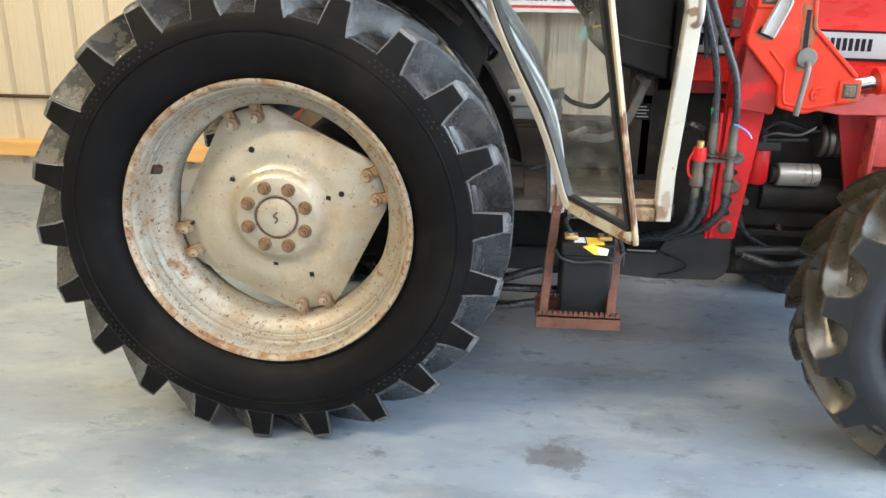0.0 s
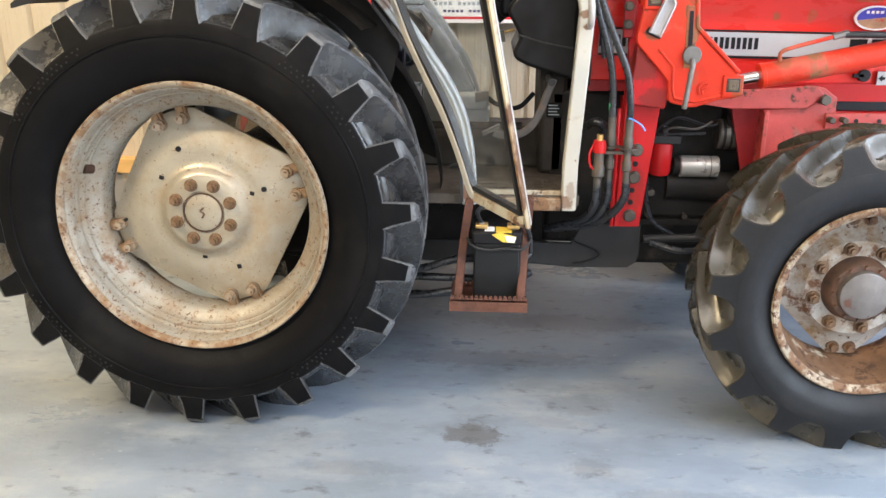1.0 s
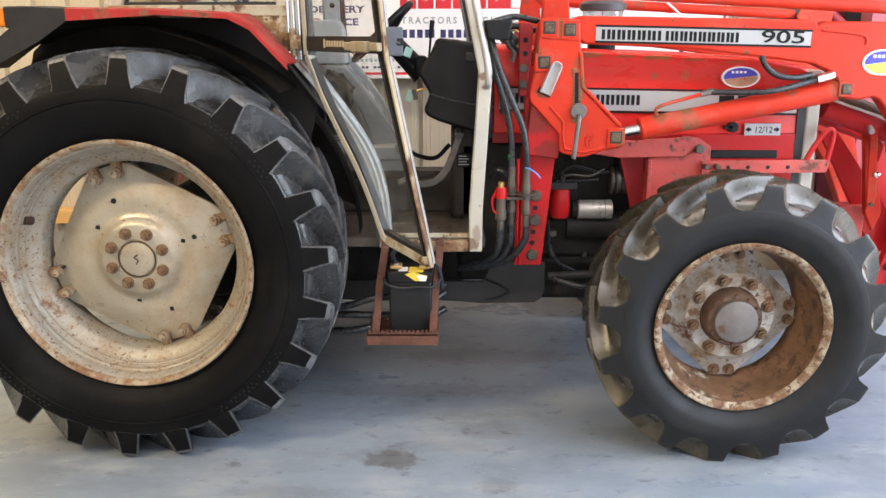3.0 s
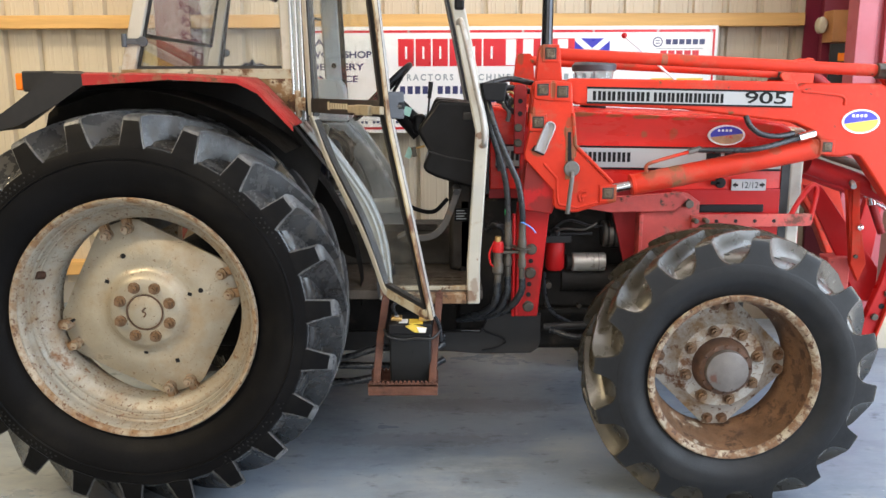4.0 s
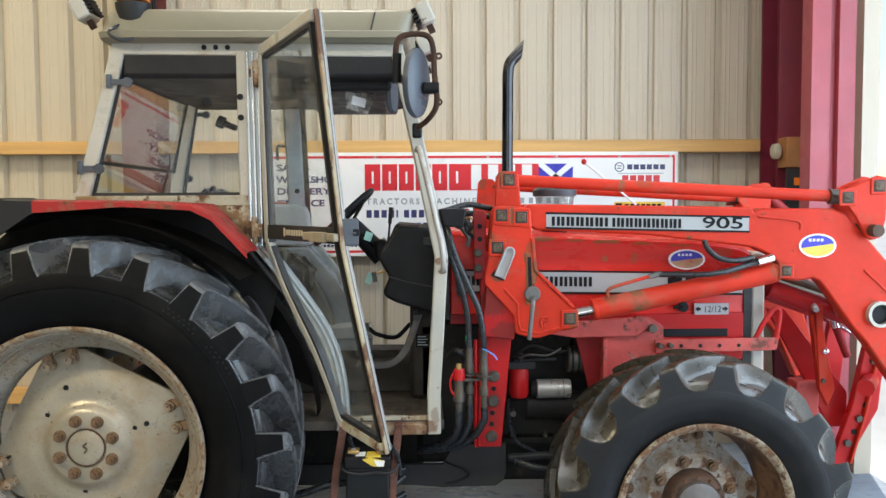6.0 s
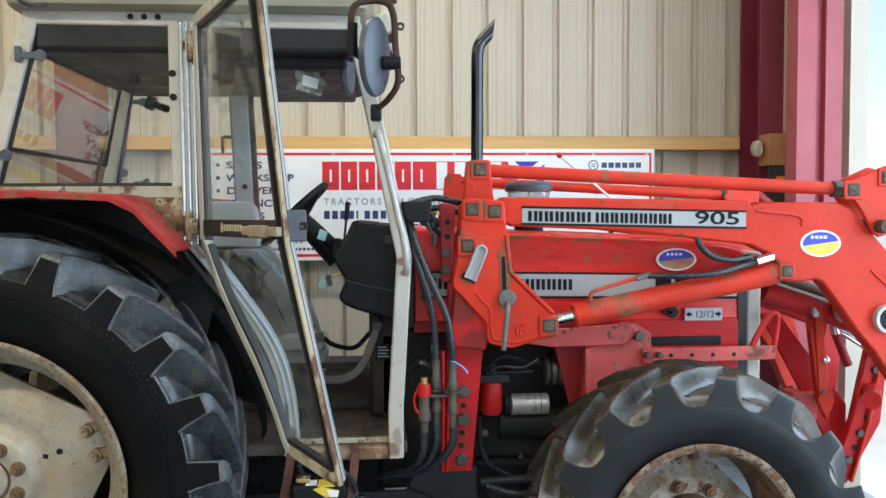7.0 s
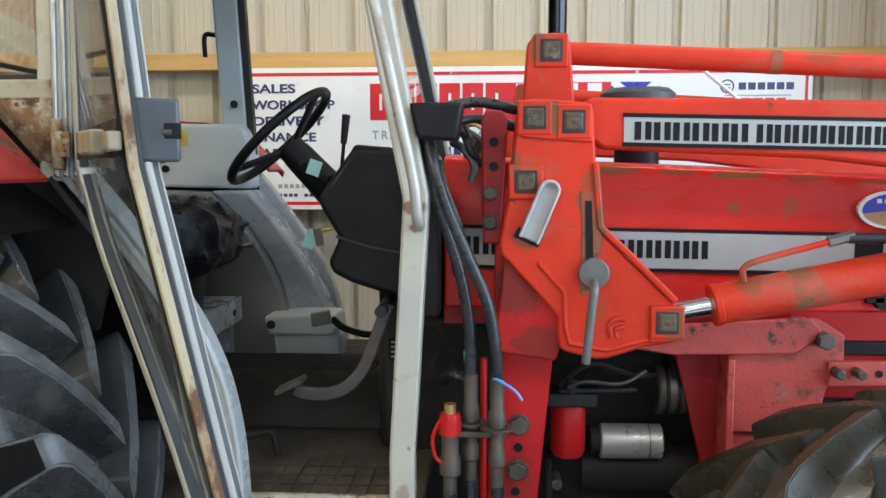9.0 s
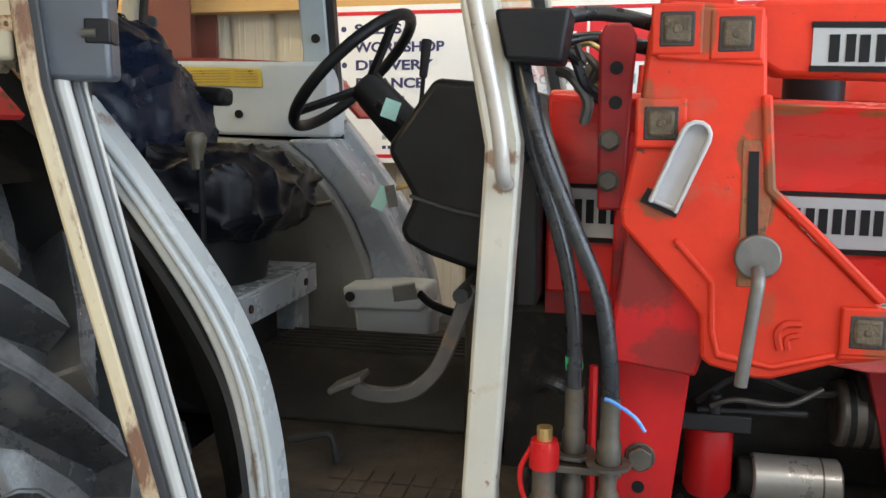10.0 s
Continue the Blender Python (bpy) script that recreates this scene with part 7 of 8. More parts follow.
DASH = [(1.120, 1.540), (1.290, 1.525), (1.290, 1.16), (1.180, 1.190), (1.110, 1.212), (1.062, 1.236), (1.052, 1.262), (1.080, 1.320), (1.030, 1.405), (1.035, 1.425)]
part("dashboard", plate(DASH, 0.50, far(0.50)), "black", tractor, "black moulded instrument housing", bevel=0.016, segments=3)
part("dash_seam", bar([(1.075, 0.497, 1.325), (1.16, 0.497, 1.30), (1.29, 0.497, 1.275)], 0.006, 0.008), "seal", tractor)
part("dash_handle", box(1.225, 1.262, 0.488, 0.505, 1.455, 1.490), "seal", tractor, bevel=0.004)
part("instrument_cowl", plate([(1.105, 1.545), (1.21, 1.535), (1.13, 1.46), (1.05, 1.42)], 0.58, far(0.58)), "black", tractor, bevel=0.01)
lv = part("hand_throttle", rod((1.072, 0.58, 1.46), (1.084, 0.58, 1.58), 0.0045, 8), "black", tractor, smooth=True)
part("throttle_knob", rod((1.080, 0.58, 1.545), (1.088, 0.58, 1.617), 0.008, 12, r2=0.0105), "black", lv, smooth=True, bevel=0.003)
ky = part("ignition_key", rod((1.02, 0.60, 1.33), (1.06, 0.60, 1.34), 0.005, 8), "brass", tractor)
part("key_tag", box(-0.014, 0.014, -0.002, 0.002, -0.024, 0.024, m=pose(0.990, 0.595, 1.310, 0, 25, 30)), "mint", ky, "mint plastic key tag")
part("key_tag", box(-0.010, 0.010, -0.002, 0.002, -0.022, 0.022, m=pose(1.012, 0.590, 1.315, 0, -10, 10)), "knob_olive", ky)
part("dash_base", box(1.165, 1.27, 0.56, far(0.56), 0.785, 1.22), "hump_mat", tractor, bevel=0.02)
part("firewall", box(1.215, 1.275, 0.585, far(0.585), 0.785, 1.12), "under", tractor, "dark cab firewall", bevel=0.01)
# pedals
pd = part("brake_pedal", bar([(1.205, 0.43, 1.175), (1.182, 0.43, 1.11), (1.150, 0.43, 1.030), (1.115, 0.425, 0.985), (1.070, 0.42, 0.965), (1.015, 0.415, 0.966), (0.988, 0.415, 0.977)], 0.028, 0.018, curve=True), "pedal_steel", tractor, "grey curved pedal arm", bevel=0.003, smooth=True)
part("pedal_pad", box(-0.035, 0.035, -0.03, 0.03, -0.006, 0.006, m=pose(0.978, 0.415, 0.985, 0, -25, 0)), "pedal_steel", pd, bevel=0.003)
part("pedal_pivot", rod((1.195, 0.38, 1.165), (1.195, 0.60, 1.165), 0.014, 12), "plate", tractor, smooth=True)
cp = part("clutch_pedal", bar([(1.16, 1.0, 1.05), (1.09, 1.0, 0.985), (1.0, 1.02, 0.995), (0.955, 1.03, 1.025)], 0.02, 0.014, curve=True), "black", tractor, bevel=0.003, smooth=True)
part("pedal_pad", box(-0.030, 0.030, -0.005, 0.005, -0.024, 0.024, m=pose(0.930, 0.985, 1.035, 18, -8, 12)), "alu", cp, "bright worn pedal pad", bevel=0.003)
part("floor_lever", pipe([(0.82, 0.50, 0.823), (0.87, 0.50, 0.836), (0.905, 0.50, 0.842), (0.915, 0.50, 0.82), (0.920, 0.50, 0.786)], 0.009, 8), "plate", tractor)
# the ribbed hump over the transmission, and the near floor mat with its squares
hump = [(0.695, 0.784), (0.712, 0.82), (0.75, 0.862), (0.80, 0.893), (0.86, 0.910), (1.00, 0.915), (1.20, 0.875), (1.46, 0.87), (1.46, 0.784)]
bm = bmesh.new()
ends = [[bm.verts.new((x, y, z)) for y, z in hump] for x in (-0.05, 1.215)]
bm.faces.new(ends[0]); bm.faces.new(ends[1][::-1])
for k in range(len(hump)):
    n = (k + 1) % len(hump)
    bm.faces.new((ends[0][k], ends[1][k], ends[1][n], ends[0][n]))
tunnel = part("transmission_hump", bm, "hump_mat", tractor, "dark ribbed mat over the transmission hump", bevel=0.012, segments=3)
for k in range(6):
    y = 0.865 + 0.027 * k
    part("mat_rib", box(0.62, 1.11, y, y + 0.013, 0.905, 0.9165 + 0.0006 * k), "hump_mat", tunnel, bevel=0.002)
for i in range(7):
    for k in range(4):
        x, y = 0.93 + 0.042 * i, 0.262 + 0.055 * k
        part("mat_square", box(x, x + 0.034, y, y + 0.046, 0.784, 0.7885), "mat_rubber", cab)
part("floor_edge", box(0.93, 1.24, 0.222, 0.24, 0.775, 0.80), "cab_rust", tractor, bevel=0.003)
# far-side trim and ledge
part("side_ledge", plate([(0.0, 1.642), (0.595, 1.630), (0.622, 1.615), (0.634, 1.58), (0.640, 1.415), (0.0, 1.43)], 1.27, 1.40), "cab_in", tractor, "grey side ledge under the window", bevel=0.012, segments=3)
part("ledge_panel", plate([(0.05, 1.626), (0.425, 1.612), (0.430, 1.560), (0.05, 1.572)], 1.264, 1.272), "label_yellow", tractor, "yellow instruction panel")
for k in range(5):
    part("panel_print", box(0.20, 0.33, 1.2625, 1.265, 1.574 + 0.008 * k, 1.5775 + 0.008 * k), "brass", tractor)
    part("panel_print", box(0.345, 0.415, 1.2625, 1.265, 1.572 + 0.008 * k, 1.5755 + 0.008 * k), "brass", tractor)
part("ledge_screw", rod((0.352, 1.262, 1.483), (0.352, 1.272, 1.483), 0.012, 14), "black", tractor)
part("side_trim", plate([(-0.05, 1.43), (0.51, 1.405), (0.585, 1.345), (0.652, 1.270), (0.710, 1.180), (0.752, 1.08), (0.785, 0.98), (0.785, 0.79), (-0.05, 0.79)], 1.20, 1.42), "trim_dark", tractor, "charcoal side trim", bevel=0.012, segments=3)
part("trim_edge", plate([(0.51, 1.41), (0.640, 1.412), (0.720, 1.32), (0.800, 1.205), (0.878, 1.06), (0.905, 0.98), (0.90, 0.80), (0.77, 0.80), (0.752, 1.08), (0.710, 1.18), (0.652, 1.27), (0.585, 1.345)], 1.235, 1.42), "trim_grey", tractor, "blue-grey curved trim", bevel=0.012, segments=3)
tb = part("trim_box", plate([(0.72, 1.015), (0.86, 1.025), (0.955, 1.02), (0.957, 0.975), (0.94, 0.955), (0.735, 0.955)], 1.10, 1.25), "cab_in", tractor, "pale grey plastic box", bevel=0.010, segments=3)
part("box_lower", plate([(0.745, 0.96), (0.965, 0.96), (0.955, 0.80), (0.765, 0.80)], 1.118, 1.25), "cab_in", tb, bevel=0.010)
part("box_screw", rod((0.745, 1.095, 0.99), (0.745, 1.105, 0.99), 0.014, 14), "plate", tractor)
sb = part("seat_bracket", box(0.34, 0.665, 0.56, 1.06, 1.076, 1.088), "trim_grey", tractor, "grey steel seat bench", bevel=0.003)
part("bench_front", box(0.653, 0.665, 0.56, 1.06, 1.014, 1.078), "trim_grey", sb, bevel=0.003)
part("bracket_leg", box(0.54, 0.625, 1.01, 1.10, 0.79, 1.076), "trim_grey", sb, bevel=0.005)
for yy in (0.66, 0.98):
    part("bracket_screw", rod((0.664, yy, 1.050), (0.669, yy, 1.050), 0.010, 12), "rust", sb)
# far door pillar trimmed on the inside
part("pillar_trim", bar([(0.575, 1.372, 1.41), (0.552, 1.30, 2.2)], 0.085, 0.03), "pillar_grey", tractor, "grey inner pillar trim", bevel=0.008)
part("pillar_seal", bar([(0.628, 1.375, 1.41), (0.607, 1.303, 2.2)], 0.022, 0.03), "seal", tractor)
part("pillar_plug", rod((0.572, 1.325, 1.70), (0.572, 1.345, 1.70), 0.013, 14), "black", tractor)
part("trim_catch", rod((0.62, 1.19, 1.23), (0.675, 1.17, 1.240), 0.008, 10), "lever", tractor, smooth=True)
# seat under its cover
def creased(bm):
    """Folds of a loose cover: ridges that run askew, broken up by a coarser noise."""
    bm.normal_update()
    for v in bm.verts:
        p = v.co
        w = noise.noise(p * 7.0)
        f = 1 - abs(math.sin(44 * (p.z * 0.75 + p.x * 0.65 + 0.15 * p.y) + 5 * noise.noise(p * 5.0)))
        h = 1 - abs(math.sin(30 * (p.z * 0.9 - p.x * 0.5 + 0.35 * p.y) + 6 * noise.noise(p * 6.0 + Vector((3, 1, 2)))))
        k = max(0.0, noise.noise(p * 9.0 + Vector((7, 2, 5))) + 0.35)
        v.co = p + v.normal * (0.024 * k * f * f + 0.012 * h * h + 0.010 * w)


bm = bmesh.new()
rows = []
for x, z, hw, th in ((0.30, 1.18, 0.21, 0.10), (0.335, 1.30, 0.22, 0.11), (0.35, 1.41, 0.225, 0.11), (0.345, 1.50, 0.22, 0.09), (0.32, 1.585, 0.205, 0.07), (0.285, 1.65, 0.175, 0.05), (0.27, 1.68, 0.12, 0.02), (0.265, 1.69, 0.04, 0.006)):
    rows.append([bm.verts.new((x + th * math.cos(a), C + hw * math.sin(a), z + 0.02 * math.cos(3 * a))) for a in (2 * math.pi * k / 28 for k in range(28))])
for A, B in zip(rows, rows[1:]):
    for k in range(28):
        bm.faces.new((A[k], A[(k + 1) % 28], B[(k + 1) % 28], B[k]))
bm.faces.new(rows[0][::-1]); bm.faces.new(rows[-1])
bmesh.ops.subdivide_edges(bm, edges=bm.edges, cuts=5, use_grid_fill=True, smooth=0.6)
creased(bm)
part("seat_back", bm, "seat", tractor, "seat back under a creased black cover", smooth=True)
bm = bmesh.new()
rows = []
for x, z0, z1, hw in ((0.25, 1.20, 1.36, 0.20), (0.34, 1.19, 1.40, 0.235), (0.46, 1.19, 1.405, 0.24), (0.57, 1.195, 1.40, 0.235), (0.65, 1.205, 1.385, 0.215), (0.695, 1.23, 1.35, 0.17), (0.708, 1.26, 1.32, 0.10), (0.711, 1.28, 1.30, 0.03)):
    ring = []
    for k in range(28):
        a = 2 * math.pi * k / 28
        cy, cz = math.copysign(abs(math.cos(a)) ** 0.5, math.cos(a)), math.copysign(abs(math.sin(a)) ** 0.5, math.sin(a))
        ring.append(bm.verts.new((x, C + hw * cy, (z0 + z1) / 2 + (z1 - z0) / 2 * cz)))
    rows.append(ring)
for A, B in zip(rows, rows[1:]):
    for k in range(28):
        bm.faces.new((A[k], A[(k + 1) % 28], B[(k + 1) % 28], B[k]))
bm.faces.new(rows[0][::-1]); bm.faces.new(rows[-1])
bmesh.ops.subdivide_edges(bm, edges=bm.edges, cuts=5, use_grid_fill=True, smooth=0.6)
creased(bm)
part("seat_cushion", bm, "seat_base", tractor, "seat cushion under a creased black cover", smooth=True)
part("seat_base", rod((0.47, C, 1.07), (0.47, C, 1.215), 0.15, 24, r2=0.17), "black_fender", tractor, smooth=True)
part("seat_plinth", box(0.36, 0.60, 0.66, 0.96, 0.79, 1.06), "black_fender", tractor, bevel=0.02)
part("armrest", box(-0.13, 0.060, -0.035, 0.035, -0.024, 0.022, m=pose(0.408, 0.98, 1.527, 0, 4, 0)), "black", tractor, "black padded armrest", bevel=0.014, segments=3)
gs = part("gear_lever", pipe([(0.636, 0.51, 1.02), (0.641, 0.51, 1.20), (0.643, 0.51, 1.385)], 0.007, 8), "black", tractor, smooth=True)
part("gear_knob", lathe([(-0.050, 0.004), (-0.046, 0.012), (-0.02, 0.014), (0.0, 0.020), (0.014, 0.022), (0.025, 0.016), (0.028, 0.002)], 20, m=pose(0.634, 0.51, 1.414, 90, 0, 14) @ Matrix.Diagonal((1, 1, -1, 1))), "knob_olive", gs, "worn olive-grey gear knob", smooth=True)
# roof fittings seen from below: sun blind, mirror, card
part("sun_blind", box(0.70, 1.10, 0.36, far(0.36), 2.085, 2.14), "black_fender", tractor, "black folded sun blind", bevel=0.015)
im = part("inner_mirror", lathe([(-0.012, 0.002), (-0.012, 0.055), (0.0, 0.062), (0.012, 0.055), (0.012, 0.002)], 28, m=pose(1.10, 0.43, 2.075, 0, 0, 70) @ Matrix.Diagonal((0.75, 1, 1.25, 1))), "mirror", tractor, "round grey cab mirror", smooth=True)
part("mirror_stem", rod((1.09, 0.44, 2.12), (1.07, 0.48, 2.17), 0.008, 8), "black", im)
card = part("card_pocket", plate([(-0.075, 0.05), (0.070, 0.05), (0.050, -0.058), (-0.045, -0.058)], -0.004, 0.004, m=pose(0.965, 0.43, 2.065, 0, 12, 25)), "pouch", tractor, "hanging clear card pocket", bevel=0.003)
part("card", box(-0.03, 0.03, -0.0065, -0.004, -0.030, 0.006, m=pose(0.965, 0.43, 2.060, 0, 12, 25)), "white", card)
for z in (1.70,):
    part("pillar_fitting", rod((0.58, far(0.26), z), (0.58, far(0.22), z), 0.014, 12), "black", tractor)
part("window_catch", pipe([(0.52, 1.40, 1.93), (0.50, 1.36, 1.935), (0.47, 1.35, 1.93), (0.47, 1.35, 1.86)], 0.008, 8), "black", tractor)

# ---------------------------------------------------------------- outside the cab: mirrors, lamps, beacon
mr = part("mirror_arm", pipe([(1.150, 0.16, 2.09), (1.140, 0.10, 2.10), (1.128, 0.06, 2.16), (1.138, 0.05, 2.225), (1.185, 0.05, 2.243), (1.240, 0.05, 2.238), (1.262, 0.05, 2.20), (1.268, 0.05, 2.10), (1.276, 0.05, 2.02), (1.270, 0.06, 1.975), (1.240, 0.10, 1.938), (1.205, 0.16, 1.918)], 0.0105, 10), "rust", tractor, "rusty bent mirror arm", smooth=True)
bm = bmesh.new()
lathe([(-0.018, 0.002), (-0.018, 0.80), (-0.010, 0.97), (0.004, 1.0), (0.012, 0.96), (0.012, 0.002)], 36, bm=bm, m=pose(1.203, 0.045, 2.068, 0, 5, 62) @ Matrix.Diagonal((0.088, 1, 0.128, 1)))
part("mirror_head", bm, "mirror", mr, "oval blue-grey outside mirror", smooth=True)
part("mirror_clamp", rod((1.225, 0.05, 2.050), (1.285, 0.05, 2.050), 0.022, 14), "black", mr, bevel=0.004)
part("mirror_grip", rod((1.131, 0.06, 2.07), (1.133, 0.055, 2.175), 0.0165, 12), "black", mr, smooth=True)
part("mirror_foot", box(1.185, 1.222, 0.15, 0.20, 1.880, 1.935), "black", mr, bevel=0.008)
for z in (2.165, 2.00):
    part("mirror_eye", lathe([(-0.004, 0.006), (-0.004, 0.013), (0.004, 0.013), (0.004, 0.006)], 14, m=Matrix.Translation((1.284, 0.05, z))), "rust", mr)


def work_lamp(x, y, z, tilt, turn):
    m = pose(x, y, z, 0, tilt, turn)
    w = part("work_lamp", box(-0.028, 0.028, -0.06, 0.06, -0.042, 0.042, m=m), "cab", tractor, "grey roof work lamp", bevel=0.008)
    for k in range(5):
        part("lamp_fin", box(-0.045, -0.027, -0.055, 0.055, -0.034 + 0.015 * k, -0.028 + 0.015 * k, m=m), "black", w)
    part("lamp_glass", box(0.027, 0.031, -0.05, 0.05, -0.034, 0.034, m=m), "alu", w)
    part("lamp_stay", box(-0.012, 0.012, -0.01, 0.01, -0.075, -0.040, m=m), "rust", w)


work_lamp(1.235, 0.31, 2.370, -25, 0)
work_lamp(1.235, far(0.31), 2.370, -25, 0)
work_lamp(-0.085, 0.31, 2.385, 28, 180)
work_lamp(-0.085, far(0.31), 2.385, 28, 180)
work_lamp(1.235, 0.95, 2.37, -25, 0)
bc = part("beacon", lathe([(2.325, 0.002), (2.325, 0.045), (2.340, 0.060), (2.400, 0.068), (2.412, 0.002)], 28, m=pose(0.118, 0.27, 0, 90, 0, 0) @ Matrix.Diagonal((1, 1, -1, 1))), "plate", tractor, "amber roof beacon on a grey base", smooth=True)
part("beacon_lens", lathe([(2.410, 0.002), (2.410, 0.060), (2.51, 0.056), (2.54, 0.03), (2.542, 0.002)], 28, m=pose(0.118, 0.27, 0, 90, 0, 0) @ Matrix.Diagonal((1, 1, -1, 1))), "amber", bc, smooth=True)
part("beacon_lead", pipe([(0.10, 0.25, 2.33), (0.07, 0.20, 2.30), (0.06, 0.16, 2.27), (0.10, 0.16, 2.245), (0.14, 0.19, 2.255)], 0.006, 8), "hose", bc)
part("beacon_stay", rod((0.20, 0.26, 2.33), (0.198, 0.26, 2.42), 0.010, 8), "black", bc)
# black lamp box behind the front pillar and the hoses that run down beside it
part("lamp_box", plate([(1.285, 1.612), (1.388, 1.612), (1.376, 1.540), (1.300, 1.545)], 0.15, 0.26), "black", tractor, "black plastic lamp box", bevel=0.006)
bm = pipe([(1.36, 0.22, 1.58), (1.38, 0.26, 1.56), (1.40, 0.24, 1.545), (1.39, 0.27, 1.57)], 0.006, 6)
part("loose_wires", bm, "plate", tractor)
for yb, lift in ((0.34, 0.0), (0.37, -0.035)):
    part("top_hose", pipe([(1.30, yb - 0.05, 1.600 + lift), (1.40, yb, 1.626 + lift), (1.47, yb, 1.616 + lift), (1.55, yb + 0.03, 1.596 + lift), (1.66, yb + 0.08, 1.57 + lift)], 0.012, 10), "hose", loader, smooth=True)
ha = part("loader_hose", pipe([(1.30, 0.27, 1.60), (1.318, 0.225, 1.53), (1.348, 0.195, 1.428), (1.397, 0.185, 1.313), (1.437, 0.185, 1.217), (1.453, 0.190, 1.12), (1.456, 0.20, 1.06)], 0.0122, 12), "hose", loader, "thick black hydraulic hose", smooth=True)
hb = part("loader_hose", pipe([(1.29, 0.28, 1.60), (1.306, 0.25, 1.533), (1.331, 0.24, 1.426), (1.378, 0.24, 1.279), (1.397, 0.24, 1.168), (1.401, 0.235, 1.05)], 0.0122, 12), "hose", loader, "thick black hydraulic hose", smooth=True)
part("green_band", rod((1.399, 0.24, 1.112), (1.400, 0.24, 1.090), 0.0132, 14), "green", hb)
part("blue_tie", pipe([(1.448, 0.175, 1.070), (1.460, 0.17, 1.068), (1.49, 0.165, 1.05), (1.505, 0.165, 1.03)], 0.003, 6), "sky_tie", ha)
for x, y, mats in ((1.456, 0.20, "bolt"), (1.402, 0.235, "bolt")):
    cl = part("hose_coupling", lathe([(1.065, 0.002), (1.065, 0.018), (1.0, 0.018), (0.995, 0.022), (0.965, 0.022), (0.96, 0.016), (0.92, 0.016), (0.915, 0.021), (0.885, 0.021), (0.88, 0.015), (0.83, 0.015), (0.83, 0.002)], 16, m=pose(x, y, 0, 90, 0, 0) @ Matrix.Diagonal((0.8, 1, -0.8, 1))), mats, loader, "worn steel hose coupling", smooth=True)
    part("coupling_ring", lathe([(0.965, 0.020), (0.965, 0.033), (0.960, 0.033), (0.960, 0.020)], 20, m=pose(x, y, 0, 90, 0, 0) @ Matrix.Diagonal((1, 1, -1, 1))), "bolt", cl)
cc = part("capped_coupling", lathe([(0.95, 0.002), (0.95, 0.018), (0.90, 0.018), (0.895, 0.022), (0.86, 0.022), (0.855, 0.014), (0.82, 0.014), (0.82, 0.002)], 16, m=pose(1.360, 0.21, 0, 90, 0, 0) @ Matrix.Diagonal((1, 1, -1, 1))), "bolt", loader, "hose coupling with a red dust cap", smooth=True)
part("dust_cap", lathe([(0.988, 0.002), (0.988, 0.020), (0.975, 0.023), (0.945, 0.023), (0.945, 0.002)], 18, m=pose(1.360, 0.21, 0, 90, 0, 0) @ Matrix.Diagonal((1, 1, -1, 1))), "red", cc, "red plastic dust cap", smooth=True)
part("cap_tip", rod((1.360, 0.21, 0.985), (1.360, 0.21, 1.008), 0.012, 12), "brass", cc)
part("cap_cord", pipe([(1.340, 0.205, 0.975), (1.325, 0.20, 0.94), (1.330, 0.20, 0.90), (1.345, 0.20, 0.885)], 0.004, 6), "red", cc)
part("coupling_bar", box(1.345, 1.475, 0.205, 0.225, 0.938, 0.950), "bolt", loader, bevel=0.002)
for x, pts in ((1.456, [(1.458, 0.20, 0.84), (1.455, 0.205, 0.78), (1.41, 0.25, 0.70), (1.33, 0.33, 0.64), (1.2, 0.42, 0.60)]), (1.402, [(1.402, 0.235, 0.84), (1.40, 0.24, 0.76), (1.36, 0.28, 0.68), (1.26, 0.36, 0.63)]), (1.36, [(1.360, 0.21, 0.83), (1.355, 0.22, 0.75), (1.32, 0.28, 0.68), (1.22, 0.38, 0.62)])):
    part("lower_hose", pipe(pts, 0.0145, 10), "hose", loader, smooth=True)
part("red_pipe", rod((1.428, 0.27, 0.66), (1.428, 0.27, 1.09), 0.007, 8), "red", loader)
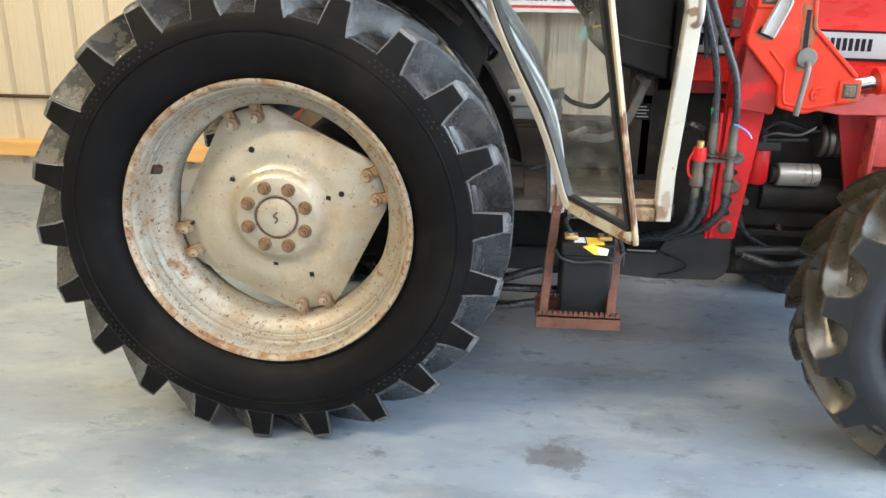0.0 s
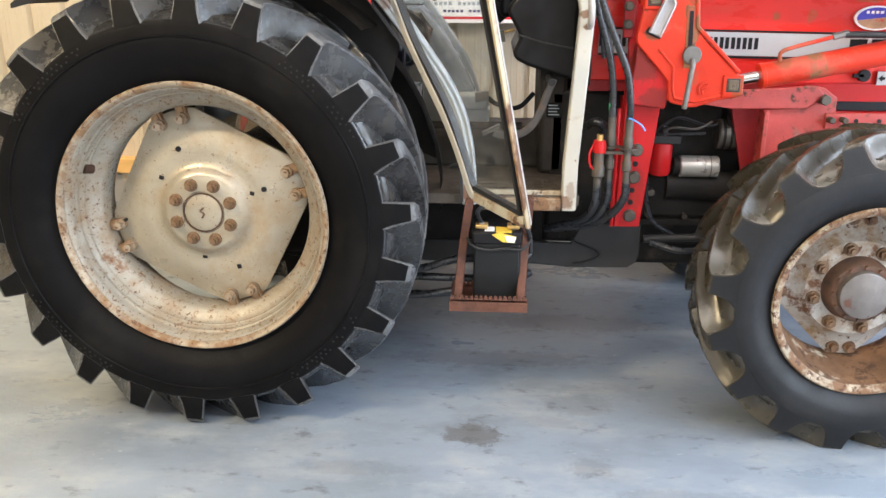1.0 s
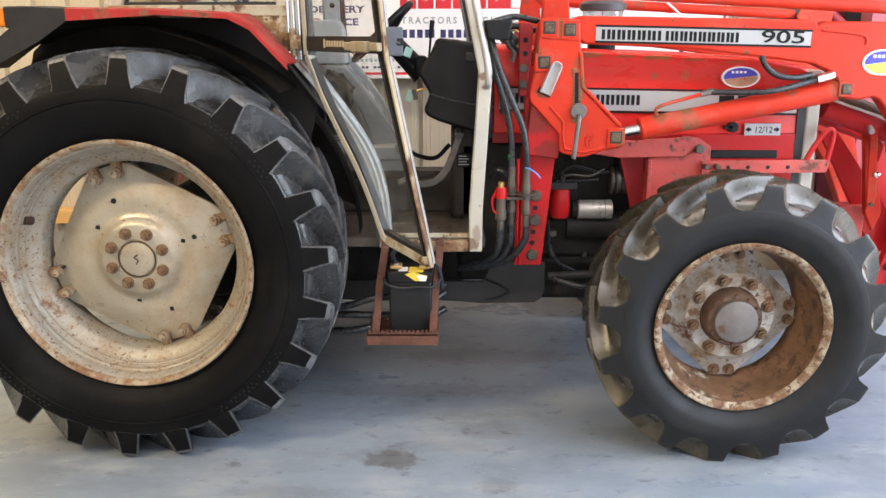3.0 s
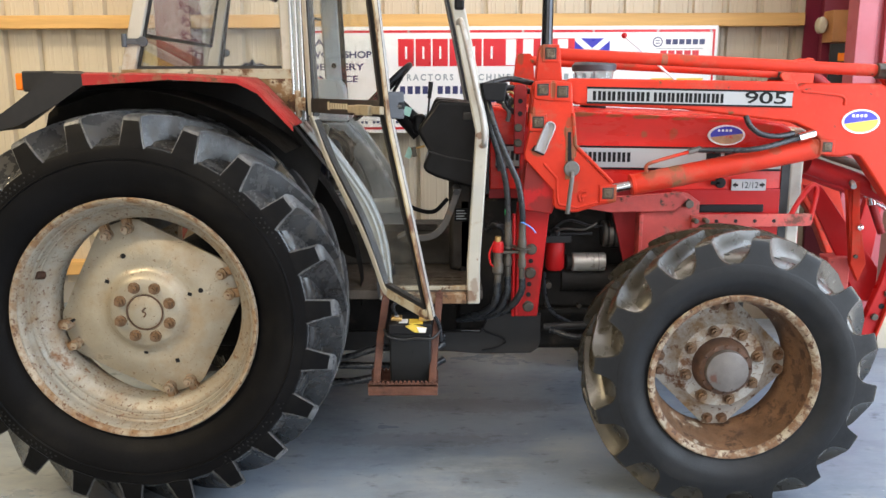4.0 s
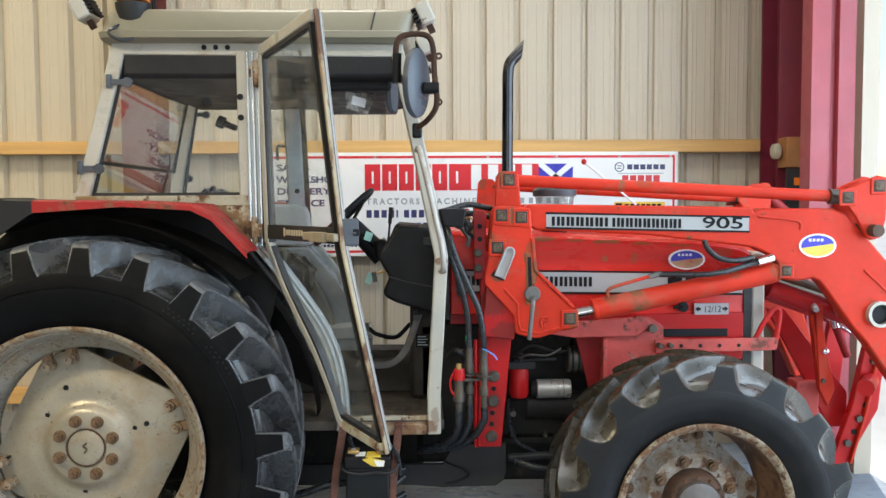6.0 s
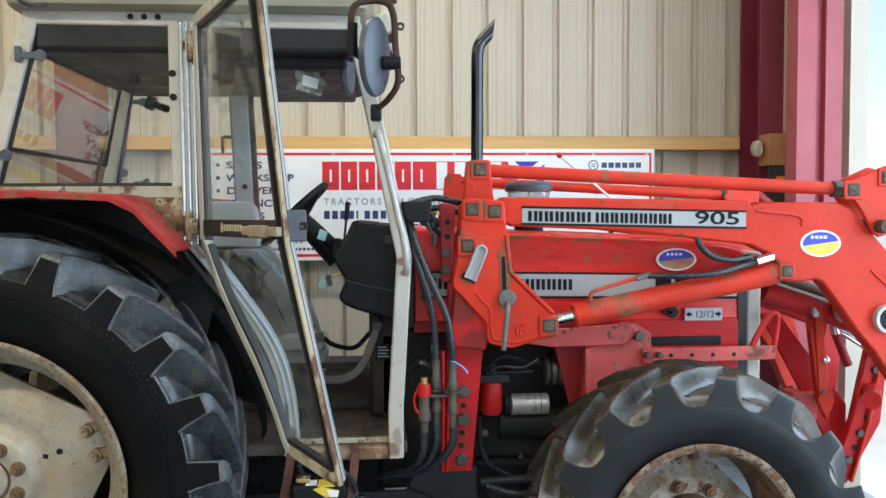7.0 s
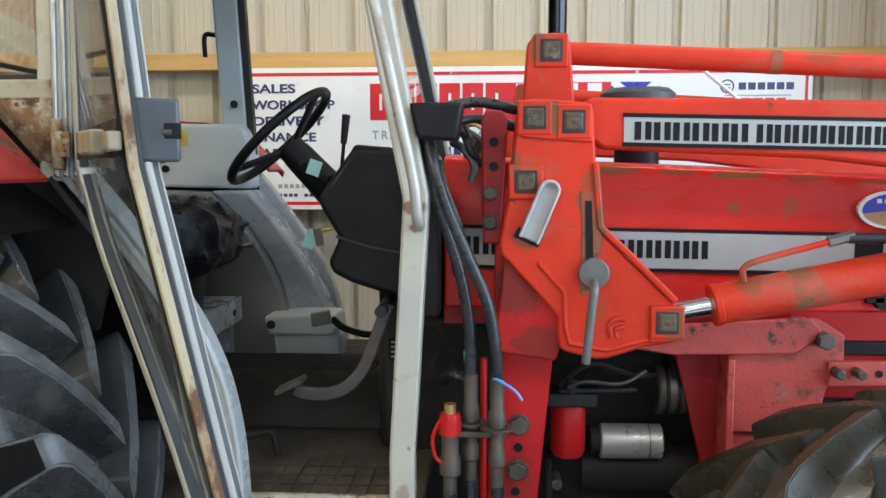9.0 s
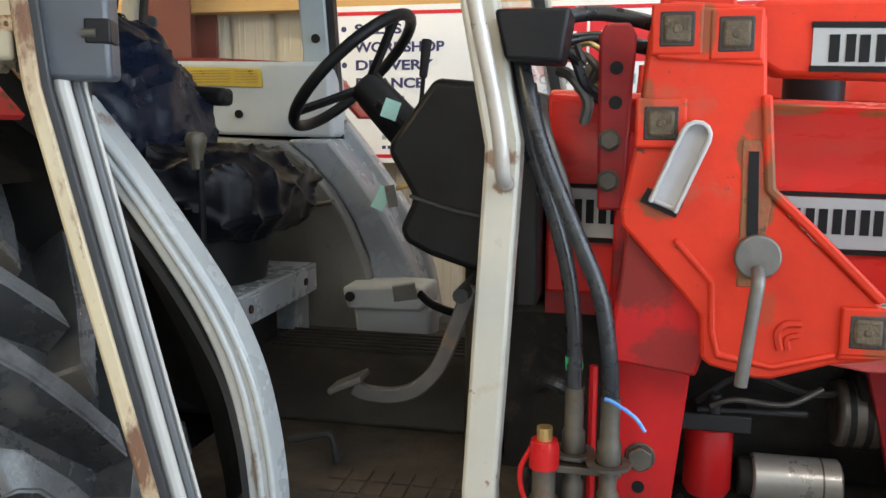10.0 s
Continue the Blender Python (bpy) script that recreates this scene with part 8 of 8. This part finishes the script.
# tie label and the small data plate behind the pillar
dp_ = part("data_plate", box(1.190, 1.246, 0.552, 0.562, 1.012, 1.070), "black_print", tractor, "black data plate with white print")
for k in range(4):
    part("plate_print", box(1.197, 1.240 - 0.008 * (k % 2), 0.550, 0.554, 1.021 + 0.012 * k, 1.025 + 0.012 * k), "grey_print", dp_)
# far-side red beacon knob rod on the loader (white rod with a red end)
rdm = part("marker_rod", rod((2.34, 1.30, 1.62), (2.07, 1.30, 1.84), 0.006, 8), "white", loader, "white marker rod with a red knob")
part("rod_knob", lathe([(-0.015, 0.002), (-0.012, 0.010), (0.0, 0.015), (0.012, 0.010), (0.015, 0.002)], 14, m=Matrix.Translation((2.065, 1.30, 1.845))), "red", rdm, smooth=True)
# tangled fittings and bare wires behind the lamp box
for pts, r, m_ in (([(1.36, 0.30, 1.575), (1.385, 0.28, 1.555), (1.40, 0.29, 1.52), (1.425, 0.32, 1.50)], 0.008, "hose"), ([(1.37, 0.31, 1.565), (1.40, 0.30, 1.560), (1.425, 0.30, 1.535), (1.44, 0.33, 1.505)], 0.006, "bolt"),
                   ([(1.36, 0.33, 1.54), (1.38, 0.31, 1.53), (1.405, 0.31, 1.495), (1.40, 0.32, 1.46)], 0.009, "lever"), ([(1.38, 0.30, 1.57), (1.41, 0.28, 1.575), (1.435, 0.30, 1.555)], 0.004, "brass"), ([(1.33, 0.33, 1.50), (1.345, 0.30, 1.44), (1.375, 0.29, 1.36), (1.39, 0.30, 1.28)], 0.010, "lever"),
                   ([(1.315, 0.34, 1.52), (1.33, 0.32, 1.45), (1.355, 0.31, 1.36), (1.37, 0.31, 1.26)], 0.009, "hose")):
    part("loose_pipe", pipe(pts, r, 8), m_, loader, smooth=True)
part("valve_body", box(-0.035, 0.035, -0.03, 0.03, -0.025, 0.025, m=pose(1.425, 0.36, 1.515, 12, 25, 20)), "bolt", loader, "greasy valve body", bevel=0.006)
part("valve_union", rod((1.40, 0.335, 1.50), (1.445, 0.325, 1.53), 0.012, 6), "brass", loader, bevel=0.002)
